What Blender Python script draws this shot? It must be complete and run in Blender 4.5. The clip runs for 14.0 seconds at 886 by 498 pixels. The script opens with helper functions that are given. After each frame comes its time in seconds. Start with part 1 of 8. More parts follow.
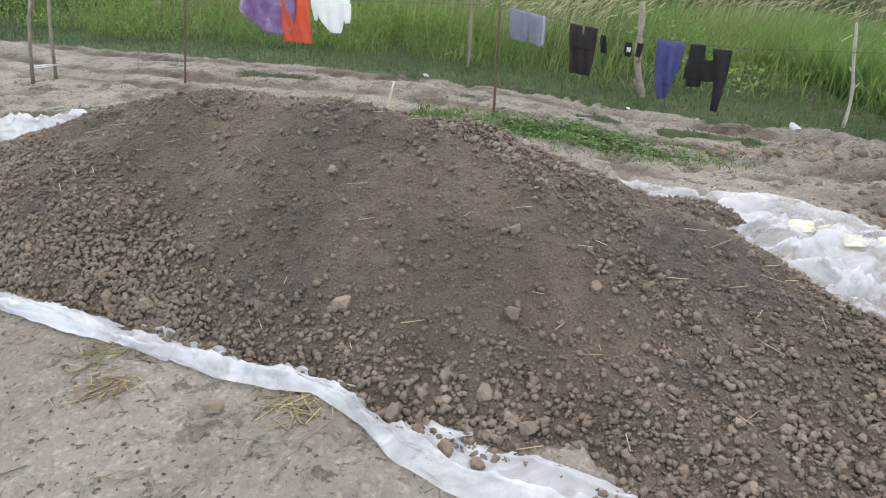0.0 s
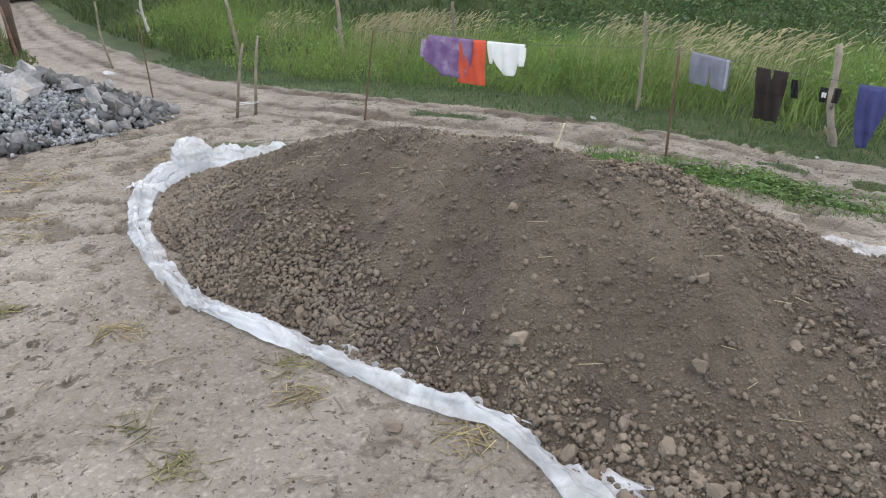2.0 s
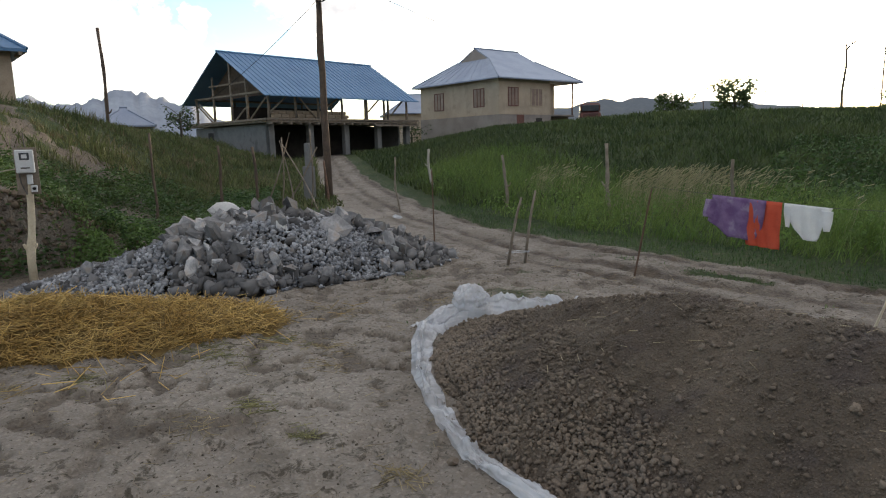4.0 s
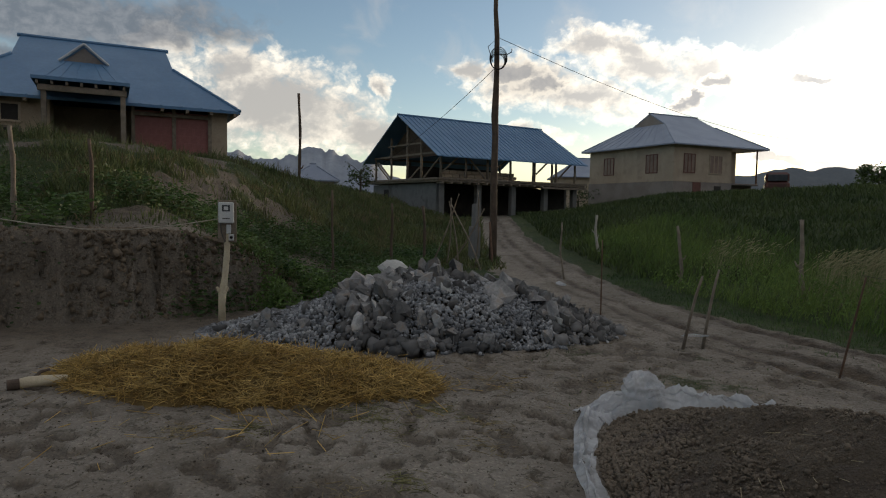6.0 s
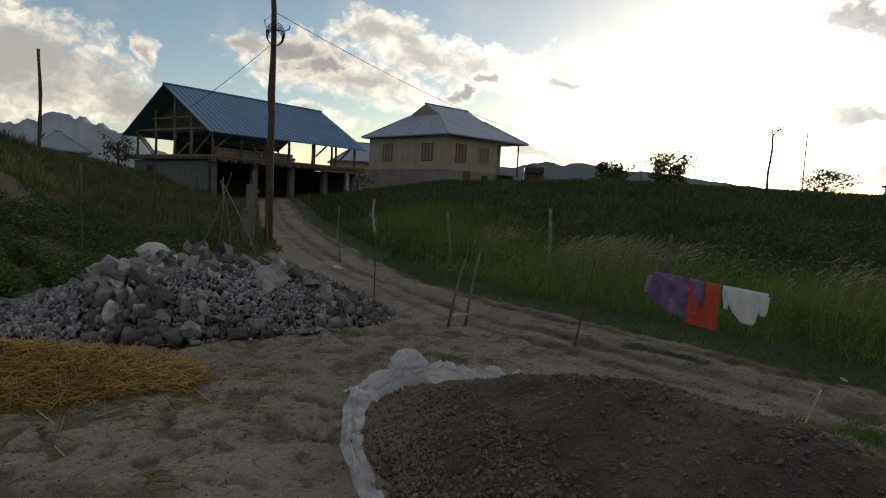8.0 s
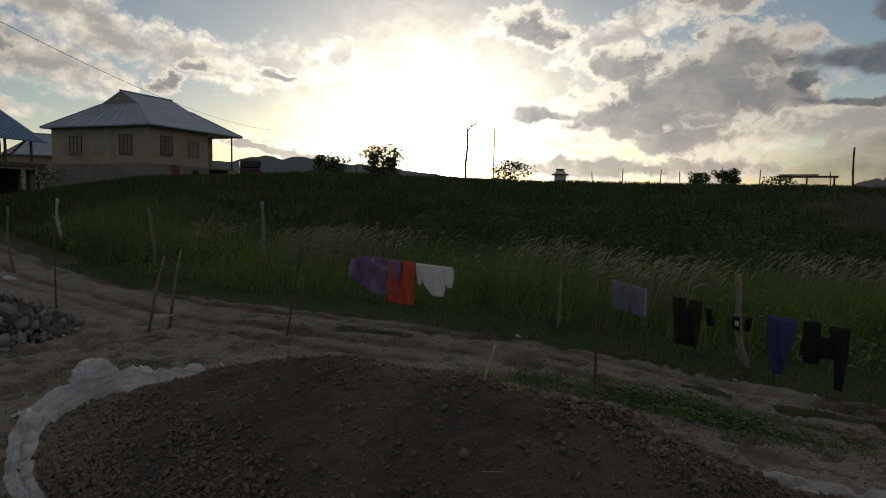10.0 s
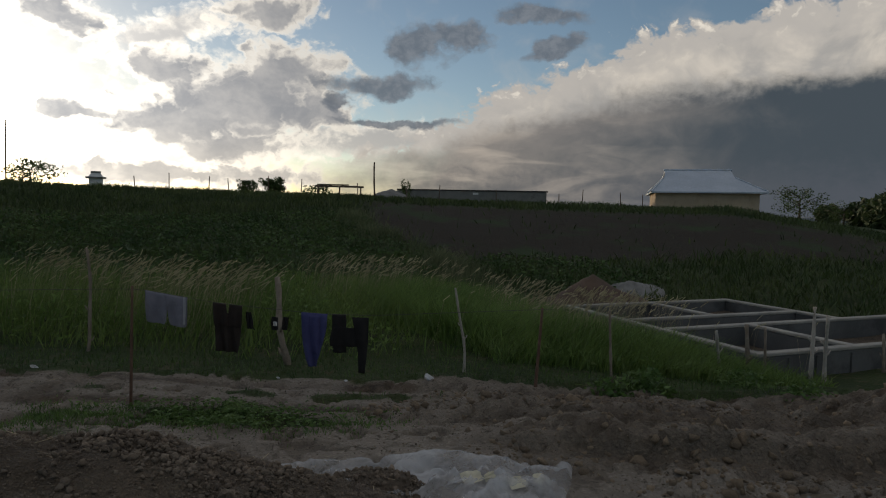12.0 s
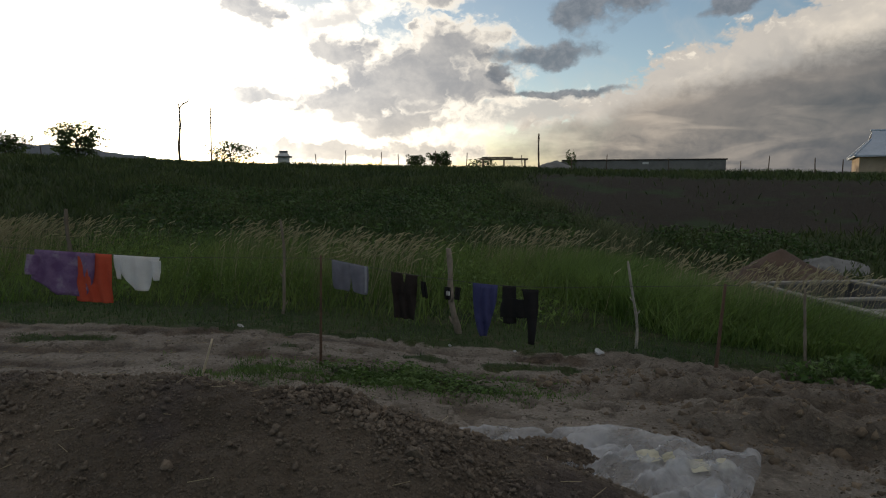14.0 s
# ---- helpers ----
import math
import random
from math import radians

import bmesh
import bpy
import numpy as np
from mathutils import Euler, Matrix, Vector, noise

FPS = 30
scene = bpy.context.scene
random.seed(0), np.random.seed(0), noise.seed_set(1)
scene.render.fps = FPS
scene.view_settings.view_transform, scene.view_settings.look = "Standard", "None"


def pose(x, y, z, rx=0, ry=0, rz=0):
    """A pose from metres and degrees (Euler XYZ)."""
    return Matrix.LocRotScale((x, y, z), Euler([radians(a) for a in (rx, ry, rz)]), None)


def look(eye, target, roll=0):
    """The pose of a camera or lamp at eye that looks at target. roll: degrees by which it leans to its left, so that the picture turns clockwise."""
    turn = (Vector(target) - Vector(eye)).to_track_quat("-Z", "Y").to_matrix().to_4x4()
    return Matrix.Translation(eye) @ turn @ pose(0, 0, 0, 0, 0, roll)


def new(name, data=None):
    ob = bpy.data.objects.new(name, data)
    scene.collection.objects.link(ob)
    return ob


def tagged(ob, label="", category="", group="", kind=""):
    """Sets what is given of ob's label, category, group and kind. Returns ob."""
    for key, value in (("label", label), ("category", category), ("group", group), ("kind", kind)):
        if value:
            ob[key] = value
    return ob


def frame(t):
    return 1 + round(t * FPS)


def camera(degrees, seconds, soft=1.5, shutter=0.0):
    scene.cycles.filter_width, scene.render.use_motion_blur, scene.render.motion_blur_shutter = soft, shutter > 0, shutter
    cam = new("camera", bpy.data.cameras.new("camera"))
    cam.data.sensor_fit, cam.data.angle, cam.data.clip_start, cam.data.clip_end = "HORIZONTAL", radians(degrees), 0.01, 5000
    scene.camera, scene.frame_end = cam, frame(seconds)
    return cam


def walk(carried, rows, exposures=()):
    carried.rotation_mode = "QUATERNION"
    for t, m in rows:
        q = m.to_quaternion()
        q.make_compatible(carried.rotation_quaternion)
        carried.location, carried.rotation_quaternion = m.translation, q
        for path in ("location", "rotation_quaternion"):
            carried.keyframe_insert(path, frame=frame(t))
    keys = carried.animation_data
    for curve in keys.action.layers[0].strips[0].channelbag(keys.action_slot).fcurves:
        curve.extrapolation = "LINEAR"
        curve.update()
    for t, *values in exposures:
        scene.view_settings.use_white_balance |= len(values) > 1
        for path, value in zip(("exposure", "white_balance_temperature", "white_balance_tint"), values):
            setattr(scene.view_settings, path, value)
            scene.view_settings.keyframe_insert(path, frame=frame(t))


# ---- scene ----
cam = camera(69.1, 14.0, soft=1.1)
PATH = [
    (0, (0.008, 0.119, 1.546), (0.009, 1.918, 0.673), 0.2),
    (0.5, (-0.047, 0.113, 1.558), (-0.109, 1.961, 0.795), -0.7),
    (1, (-0.085, 0.101, 1.559), (-0.219, 1.953, 0.815), -0.6),
    (1.5, (-0.115, 0.084, 1.556), (-0.411, 1.915, 0.808), -1.0),
    (2, (-0.144, 0.067, 1.553), (-0.586, 1.864, 0.795), -1.3),
    (2.5, (-0.213, 0.049, 1.557), (-0.91, 1.757, 0.784), -2.6),
    (3, (-0.327, -0.009, 1.601), (-1.205, 1.66, 0.934), -2.6),
    (3.5, (-0.422, 0.025, 1.638), (-1.458, 1.66, 1.137), -2.2),
    (3.7, (-0.424, 0.049, 1.633), (-1.506, 1.683, 1.234), -2.0),
    (5.8, (-0.67, 0.225, 1.709), (-2.141, 1.571, 1.55), 2.0),
    (6, (-0.657, 0.216, 1.715), (-2.176, 1.511, 1.586), 1.0),
    (6.5, (-0.628, 0.188, 1.704), (-2.213, 1.405, 1.619), 1.1),
    (7, (-0.608, 0.204, 1.717), (-2.032, 1.603, 1.593), 2.4),
    (7.5, (-0.624, 0.269, 1.72), (-1.83, 1.857, 1.555), 2.6),
    (7.7, (-0.615, 0.243, 1.723), (-1.732, 1.894, 1.559), 2.8),
    (9.8, (-0.289, 0.282, 1.703), (-0.623, 2.248, 1.55), 0.6),
    (10, (-0.338, 0.233, 1.677), (-0.544, 2.216, 1.527), 1.0),
    (10.5, (-0.312, 0.226, 1.674), (-0.234, 2.22, 1.543), 1.5),
    (11, (-0.297, 0.239, 1.67), (0.073, 2.201, 1.54), 1.2),
    (11.5, (-0.23, 0.331, 1.665), (0.472, 2.2, 1.548), 1.1),
    (12, (-0.171, 0.335, 1.66), (0.898, 2.022, 1.555), 1.0),
    (12.5, (-0.11, 0.357, 1.665), (1.14, 1.914, 1.552), 1.3),
    (13, (-0.179, 0.321, 1.661), (1.058, 1.887, 1.526), 0.8),
    (13.5, (-0.174, 0.348, 1.656), (0.885, 2.037, 1.5), 0.8),
    (13.8, (-0.207, 0.349, 1.644), (0.643, 2.152, 1.483), 0.0),
    (14, (-0.231, 0.361, 1.655), (0.381, 2.255, 1.46), 0.1),
]
EXPOSURES = [(0, 3.0, 6700, 12), (1.5, 2.9, 6700, 12), (3.0, 2.6, 6700, 12), (3.7, 1.9, 6700, 12), (5.8, 0.45, 6800, 10), (7.7, 0.28, 6900, 10), (9.8, -0.42, 7000, 10), (11.0, -0.5, 6800, 10), (12.0, -0.05, 6600, 10), (12.5, 0.45, 6500, 10), (13.0, 0.5, 6500, 10), (14, 0.25, 6800, 10)]
walk(cam, [(t, look(eye, target, roll)) for t, eye, target, roll in PATH], EXPOSURES)

# ---- world, sun, exposure ----
SUN_AZ, SUN_EL = radians(-7.6), radians(3.2)
SUN_DIR = Vector((math.sin(SUN_AZ) * math.cos(SUN_EL), math.cos(SUN_AZ) * math.cos(SUN_EL), math.sin(SUN_EL)))


class Nodes:
    """Short notation for node trees."""

    def __init__(self, tree):
        self.tree = tree
        tree.nodes.clear()

    def add(self, kind, **settings):
        n = self.tree.nodes.new("ShaderNode" + kind)
        for key, value in settings.items():
            setattr(n, key, value)
        return n

    def put(self, value, socket):
        if isinstance(value, (int, float)):
            if socket.type in ("VECTOR", "RGBA"):
                socket.default_value = (value, value, value, 1)[: len(socket.default_value)]
            else:
                socket.default_value = value
        elif isinstance(value, (tuple, list)):
            v = tuple(value)
            if socket.type == "RGBA" and len(v) == 3:
                v = v + (1,)
            socket.default_value = v
        else:
            self.tree.links.new(value, socket)

    def math(self, op, a, b=None, c=None, clamp=False):
        n = self.add("Math", operation=op, use_clamp=clamp)
        for value, socket in zip((a, b, c), n.inputs):
            if value is not None:
                self.put(value, socket)
        return n.outputs[0]

    def vec(self, op, a, b=None):
        n = self.add("VectorMath", operation=op)
        self.put(a, n.inputs[0])
        if b is not None:
            self.put(b, n.inputs[1])
        return n.outputs["Value"] if op == "DOT_PRODUCT" else n.outputs[0]

    def noise(self, vector, scale, detail=4, rough=0.55, distort=0.0):
        n = self.add("TexNoise")
        self.put(vector, n.inputs["Vector"])
        n.inputs["Scale"].default_value = scale
        n.inputs["Detail"].default_value = detail
        n.inputs["Roughness"].default_value = rough
        n.inputs["Distortion"].default_value = distort
        return n.outputs["Fac"]

    def steps(self, value, lo, hi, to_lo=0.0, to_hi=1.0):
        n = self.add("MapRange", interpolation_type="SMOOTHSTEP")
        for v, socket in zip((value, lo, hi, to_lo, to_hi), n.inputs):
            self.put(v, socket)
        return n.outputs[0]

    def mix(self, fac, a, b, blend="MIX"):
        n = self.add("Mix", data_type="RGBA", blend_type=blend)
        self.put(fac, n.inputs[0])
        self.put(a, n.inputs[6])
        self.put(b, n.inputs[7])
        return n.outputs[2]


def build_world():
    w = bpy.data.worlds.new("evening_sky")
    w.use_nodes = True
    scene.world = w
    g = Nodes(w.node_tree)
    d = g.add("TexCoord").outputs["Generated"]
    sep = g.add("SeparateXYZ")
    g.put(d, sep.inputs[0])
    x, y, z = sep.outputs
    az = g.math("MULTIPLY", g.math("ARCTAN2", x, y), 57.2958)
    el = g.math("MULTIPLY", g.math("ARCSINE", z), 57.2958)
    sky = g.add("TexSky", sky_type="NISHITA", sun_disc=False, sun_elevation=SUN_EL + radians(6), sun_rotation=SUN_AZ, altitude=900, air_density=1.0, dust_density=0.6, ozone_density=1.5)
    base = g.mix(1.0, sky.outputs[0], (SKY, SKY * 0.97, SKY * 0.95), "MULTIPLY")
    # glow of the low sun through thin cloud
    toward = g.math("MAXIMUM", g.vec("DOT_PRODUCT", d, tuple(SUN_DIR)), 0.0)
    wide = g.math("POWER", toward, 14.0)
    near = g.math("POWER", toward, 90.0)
    core = g.math("POWER", toward, 1500.0)
    # clouds, laid out by azimuth and elevation
    place = g.add("CombineXYZ")
    g.put(az, place.inputs[0])
    g.put(g.math("MULTIPLY", el, 1.25), place.inputs[1])
    place = place.outputs[0]
    drift = g.add("TexNoise")
    g.put(place, drift.inputs["Vector"])
    drift.inputs["Scale"].default_value = 0.16
    drift.inputs["Detail"].default_value = 5
    drift.inputs["Roughness"].default_value = 0.62
    ragged = g.vec("ADD", place, g.vec("MULTIPLY", g.vec("SUBTRACT", drift.outputs["Color"], (0.5, 0.5, 0.5)), (8.0, 5.0, 0.0)))
    bulge = g.add("TexVoronoi", feature="SMOOTH_F1")
    g.put(ragged, bulge.inputs["Vector"])
    bulge.inputs["Scale"].default_value = 0.55
    bulge.inputs["Detail"].default_value = 2
    bulge.inputs["Roughness"].default_value = 0.6
    bulge.inputs["Smoothness"].default_value = 0.7
    billow = g.math("SUBTRACT", 0.55, bulge.outputs["Distance"])
    fine = g.math("SUBTRACT", g.noise(place, 0.85, 7, 0.62, 0.25), 0.5)
    soft = g.math("SUBTRACT", g.noise(place, 0.22, 5, 0.55, 0.4), 0.5)

    def field(rows):
        out = -1.0
        for a0, e0, wa, we, turn in rows:
            m = g.add("Mapping", vector_type="TEXTURE")
            g.put(ragged, m.inputs["Vector"])
            m.inputs["Location"].default_value = (a0, e0 * 1.25, 0)
            m.inputs["Rotation"].default_value = (0, 0, radians(turn))
            m.inputs["Scale"].default_value = (wa * 1.2, we * 1.5, 1)
            far = g.add("VectorMath", operation="LENGTH")
            g.put(m.outputs[0], far.inputs[0])
            out = g.math("MAXIMUM", out, g.math("SUBTRACT", 1.0, far.outputs["Value"]))
        return out

    lamp = g.math("ADD", 0.98, g.math("MULTIPLY", wide, 1.4))
    # thin high veil over the whole sky
    col = g.mix(g.math("MULTIPLY", g.steps(soft, 0.0, 0.3), 0.28), base, g.mix(1.0, (0.52, 0.50, 0.48), lamp, "MULTIPLY"))
    # broken bright cloud overhead, out of view, added to light the ground from above
    overhead_fill = g.steps(el, 22.0, 42.0)
    overhead_fill = g.math("MULTIPLY", overhead_fill, g.steps(g.math("ADD", soft, g.math("MULTIPLY", fine, 0.3)), -0.22, 0.1))
    col = g.mix(g.math("MULTIPLY", overhead_fill, 0.52), col, (0.72, 0.68, 0.63))
    # white cumulus, cream where the sun reaches it
    thick = g.math("ADD", field(WHITE_CLOUDS), g.math("ADD", g.math("MULTIPLY", billow, 0.6), g.math("MULTIPLY", fine, 0.95)))
    core_shade = g.math("SUBTRACT", g.math("ADD", thick, g.math("MULTIPLY", soft, 1.2)), g.math("ADD", g.math("MULTIPLY", fine, 1.9), g.math("MULTIPLY", billow, 0.9)))
    cream = g.mix(g.steps(core_shade, -0.15, 0.95), (1.02, 0.95, 0.83), (0.40, 0.39, 0.38))
    white_mask = g.math("MULTIPLY", g.steps(thick, -0.5, 0.3), 0.92)
    col = g.mix(white_mask, col, g.mix(1.0, cream, lamp, "MULTIPLY"))
    # grey clouds with lit rims
    thick = g.math("ADD", field(GREY_CLOUDS), g.math("ADD", g.math("MULTIPLY", billow, 0.6), g.math("MULTIPLY", fine, 0.5)))
    grey_mask = g.steps(thick, -0.5, 0.0)
    rim = g.mix(1.0, (0.92, 0.86, 0.76), g.math("ADD", 0.75, g.math("MULTIPLY", wide, 1.6)), "MULTIPLY")
    mass = g.mix(g.steps(g.math("ADD", soft, g.math("MULTIPLY", fine, 0.5)), -0.25, 0.3), (0.29, 0.30, 0.32), (0.47, 0.46, 0.45))
    mass = g.mix(1.0, mass, g.math("ADD", 0.85, g.math("MULTIPLY", wide, 0.9)), "MULTIPLY")
    grey_core = g.steps(thick, -0.3, 0.3)
    col = g.mix(grey_mask, col, g.mix(grey_core, rim, mass))
    # long bank of cloud rising towards the east: lit shoulder above, slate rain shade below
    def edge(points):
        ramp = g.add("ValToRGB")
        g.put(g.math("DIVIDE", az, 120.0), ramp.inputs[0])
        while len(ramp.color_ramp.elements) < len(points):
            ramp.color_ramp.elements.new(0.5)
        for stop, (a0, e0) in zip(ramp.color_ramp.elements, points):
            stop.position, stop.color = a0 / 120, (e0 / 30, e0 / 30, e0 / 30, 1)
        return g.math("MULTIPLY", ramp.outputs[0], 30.0)

    wild = g.math("ADD", g.math("MULTIPLY", billow, 2.4), g.math("MULTIPLY", fine, 1.8))
    depth = g.math("ADD", g.math("SUBTRACT", edge([(20, 5.0), (31, 8.4), (36.9, 11.5), (43.5, 13.5), (48.6, 15.6), (53, 16.4), (58, 17.0), (90, 20.0)]), el), wild)
    under = g.math("ADD", g.math("SUBTRACT", edge([(20, 3.4), (27, 5.6), (34, 7.3), (40.4, 8.6), (45.3, 9.9), (52, 11.0), (66, 11.2), (90, 12.0)]), el), g.math("ADD", g.math("MULTIPLY", fine, 1.6), g.math("MULTIPLY", soft, 3.5)))
    gate = g.steps(g.math("ADD", az, g.math("MULTIPLY", soft, 16.0)), 14.0, 34.0)
    bank = g.math("MULTIPLY", g.steps(depth, -0.5, 0.6), gate)
    shoulder = g.mix(g.steps(g.math("ADD", billow, g.math("MULTIPLY", fine, 0.7)), -0.15, 0.3), (0.48, 0.455, 0.425), (0.86, 0.80, 0.70))
    body = g.mix(g.steps(depth, 0.4, 4.2), shoulder, g.mix(g.steps(soft, -0.15, 0.15), (0.38, 0.37, 0.355), (0.64, 0.59, 0.52)))
    gloom = g.mix(g.steps(g.math("ADD", az, g.math("MULTIPLY", soft, 30.0)), 30.0, 62.0), (0.26, 0.24, 0.225), (0.060, 0.077, 0.094))
    gloom = g.mix(g.steps(g.math("ADD", el, g.math("MULTIPLY", fine, 5.0)), 6.0, 1.0), gloom, (0.080, 0.092, 0.112))
    streaks = g.noise(g.vec("MULTIPLY", place, (0.13, 0.42, 1.0)), 1.0, 4, 0.5, 0.8)
    gloom = g.mix(g.math("MULTIPLY", g.math("MULTIPLY", g.steps(streaks, 0.42, 0.72), 0.6), g.steps(az, 58.0, 30.0)), gloom, (0.50, 0.44, 0.38))
    body = g.mix(g.steps(under, -0.8, 1.5), body, gloom)
    body = g.mix(1.0, body, g.math("ADD", 1.0, g.math("MULTIPLY", wide, 1.2)), "MULTIPLY")
    col = g.mix(bank, col, body)
    # dark slate wisps in front
    thick = g.math("ADD", field(SLATE_CLOUDS), g.math("ADD", g.math("MULTIPLY", billow, 0.35), g.math("MULTIPLY", fine, 0.7)))
    slate_mask = g.math("MULTIPLY", g.steps(thick, -0.45, 0.25), 0.9)
    col = g.mix(slate_mask, col, g.mix(g.steps(fine, -0.15, 0.2), (0.125, 0.147, 0.178), (0.20, 0.22, 0.25)))
    core_mask = g.math("MAXIMUM", g.math("MULTIPLY", grey_mask, grey_core), g.math("MAXIMUM", bank, slate_mask))
    glow = g.math("ADD", g.math("MULTIPLY", wide, 0.13), g.math("ADD", g.math("MULTIPLY", g.math("MULTIPLY", near, g.steps(g.math("ADD", soft, g.math("MULTIPLY", fine, 0.7)), -0.3, 0.3, 0.45, 2.6)), 1.3), g.math("MULTIPLY", core, 10.0)))
    glow = g.math("MULTIPLY", glow, g.math("SUBTRACT", 1.0, g.math("MULTIPLY", core_mask, 0.75)))
    veil = g.mix(1.0, (1.0, 0.93, 0.78), glow, "MULTIPLY")
    col = g.mix(1.0, col, veil, "ADD")
    # warm haze low on the sun's side
    low = g.math("MULTIPLY", g.steps(el, 9.0, 1.0), g.math("POWER", toward, 5.0))
    col = g.mix(1.0, col, g.mix(1.0, (0.34, 0.27, 0.16), low, "MULTIPLY"), "ADD")
    bg = g.add("Background")
    g.put(col, bg.inputs[0])
    bg.inputs[1].default_value = 1.0
    g.put(bg.outputs[0], g.add("OutputWorld").inputs[0])


SKY = 0.105
# azimuth, elevation, half width, half height and slant in degrees
WHITE_CLOUDS = [
    (-63.7, 8.4, 8.0, 3.4, -25), (-67.5, 11.0, 3.2, 2.0, 0), (-56, 6.0, 4.5, 1.8, -20), (-54.7, 10, 1.0, 0.9, 0), (-36.5, 14, 3.2, 1.1, 10), (-33.3, 12.3, 3.4, 1.5, 0), (-38, 9.6, 7, 1.4, -5),
    (-20.5, 11.2, 3.6, 1.4, 0), (-15.2, 12.4, 1.6, 1.4, 0), (-27.5, 11.2, 4.5, 1.7, -15), (-34.7, 13.6, 4, 1.0, -25), (-47.5, 12, 1.6, 0.8, 0), (9, 14.2, 5, 1.3, 20), (-85, 16.2, 4, 1.0, 0), (-73.4, 12.8, 1.8, 1.2, 0),
    (-20, 4.6, 7, 0.5, -10), (-42, 10.6, 5.0, 2.0, 0), (26, 6.4, 10, 1.5, 8), (42, 7.0, 8, 1.4, 6), (-44, 6.0, 5, 0.7, 0),
]
GREY_CLOUDS = [
    (14.5, 9.0, 8.0, 3.4, 8), (9, 7.0, 6.0, 2.0, 0), (18, 11.6, 4.2, 2.2, 15), (13.5, 5.4, 4.5, 1.2, 0), (21.5, 8.8, 2.4, 1.8, 0), (9.5, 11.6, 3.0, 1.4, 0), (1.2, 14.8, 3.8, 1.1, -15), (17, 16.6, 4, 1.4, 10),
    (7, 3.0, 8, 0.8, -3), (16, 3.2, 5, 0.8, 0), (2.5, 7.6, 3.0, 0.7, 0), (-44, 11.6, 2.2, 0.9, 0), (-28.9, 9.2, 0.9, 0.8, 0), (-26.5, 10.6, 1.6, 0.5, 0), (-21, 4.4, 6, 0.4, -12), (-20.5, 10.5, 1.8, 0.4, 0), (-41.5, 10.4, 2.2, 0.8, 0),
]
SLATE_CLOUDS = [
    (29.8, 14.2, 2.0, 1.5, 10), (33.2, 15.2, 2.4, 0.9, 0), (26.3, 11.3, 4.0, 0.75, 8), (42, 14.3, 2.2, 0.55, 8), (40, 16.8, 3, 0.6, -12), (23, 9.6, 0.9, 0.7, 0), (28.5, 8.1, 5.0, 0.35, 2), (-79, 13.6, 10.5, 1.6, 5), (-88, 10.0, 8, 1.0, -3),
]
build_world()
sun = new("sun", bpy.data.lights.new("sun", "SUN"))
sun.data.energy, sun.data.angle, sun.data.color = 1.8, radians(3.0), (1.0, 0.80, 0.55)
sun.matrix_world = look(SUN_DIR * 60, (0, 0, 0))

# ---- materials ----


def material(name, c1, c2, scale=4.0, rough=0.9, bump=0.3, fine=40.0, metal=0.0, spread=0.0, island=0.0, c3=None, stain=1.2, through_light=0.0, coords="Object", shaded_crumbs=0.0):
    """A surface with broad patches, fine grain and relief. spread: change from object to object; island: from piece to piece."""
    m = bpy.data.materials.new(name)
    m.use_nodes = True
    g = Nodes(m.node_tree)
    p = g.add("TexCoord").outputs[coords] if coords != "World" else g.add("NewGeometry").outputs["Position"]
    broad = g.noise(p, scale, 5, 0.6)
    grain = g.noise(p, fine, 5, 0.65)
    col = g.mix(g.steps(broad, 0.35, 0.65), c1, c2)
    if c3:
        col = g.mix(g.steps(g.noise(p, stain, 4, 0.6), 0.52, 0.68), col, c3)
    val = g.math("ADD", 0.72, g.math("MULTIPLY", grain, 0.56))
    if shaded_crumbs:
        crumb = g.add("TexVoronoi")
        g.put(p, crumb.inputs["Vector"])
        crumb.inputs["Scale"].default_value = shaded_crumbs
        crumb.inputs["Detail"].default_value = 2
        hump = g.math("SUBTRACT", 1.0, crumb.outputs["Distance"])
        # crevice shade painted in: gaps between crumbs darker, their tops lighter
        val = g.math("MULTIPLY", val, g.steps(hump, 0.15, 0.75, 0.84, 1.2))
        grain = g.math("ADD", grain, g.math("MULTIPLY", hump, 1.2))
    if spread:
        val = g.math("MULTIPLY", val, g.math("ADD", 1 - spread / 2, g.math("MULTIPLY", g.add("ObjectInfo").outputs["Random"], spread)))
    if island:
        val = g.math("MULTIPLY", val, g.math("ADD", 1 - island / 2, g.math("MULTIPLY", g.add("NewGeometry").outputs["Random Per Island"], island)))
    col = g.mix(1.0, col, val, "MULTIPLY")
    b = g.add("BsdfPrincipled")
    g.put(col, b.inputs["Base Color"])
    g.put(g.math("ADD", rough - 0.06, g.math("MULTIPLY", grain, 0.12), clamp=True), b.inputs["Roughness"])
    b.inputs["Metallic"].default_value = metal
    if bump:
        bp = g.add("Bump")
        bp.inputs["Strength"].default_value = bump
        bp.inputs["Distance"].default_value = 0.02
        g.put(g.math("ADD", grain, g.math("MULTIPLY", broad, 0.6)), bp.inputs["Height"])
        g.put(bp.outputs[0], b.inputs["Normal"])
    surface = b.outputs[0]
    if through_light:
        t = g.add("BsdfTranslucent")
        g.put(col, t.inputs[0])
        mx = g.add("MixShader")
        mx.inputs[0].default_value = through_light
        g.put(surface, mx.inputs[1])
        g.put(t.outputs[0], mx.inputs[2])
        surface = mx.outputs[0]
    g.put(surface, g.add("OutputMaterial").inputs[0])
    return m


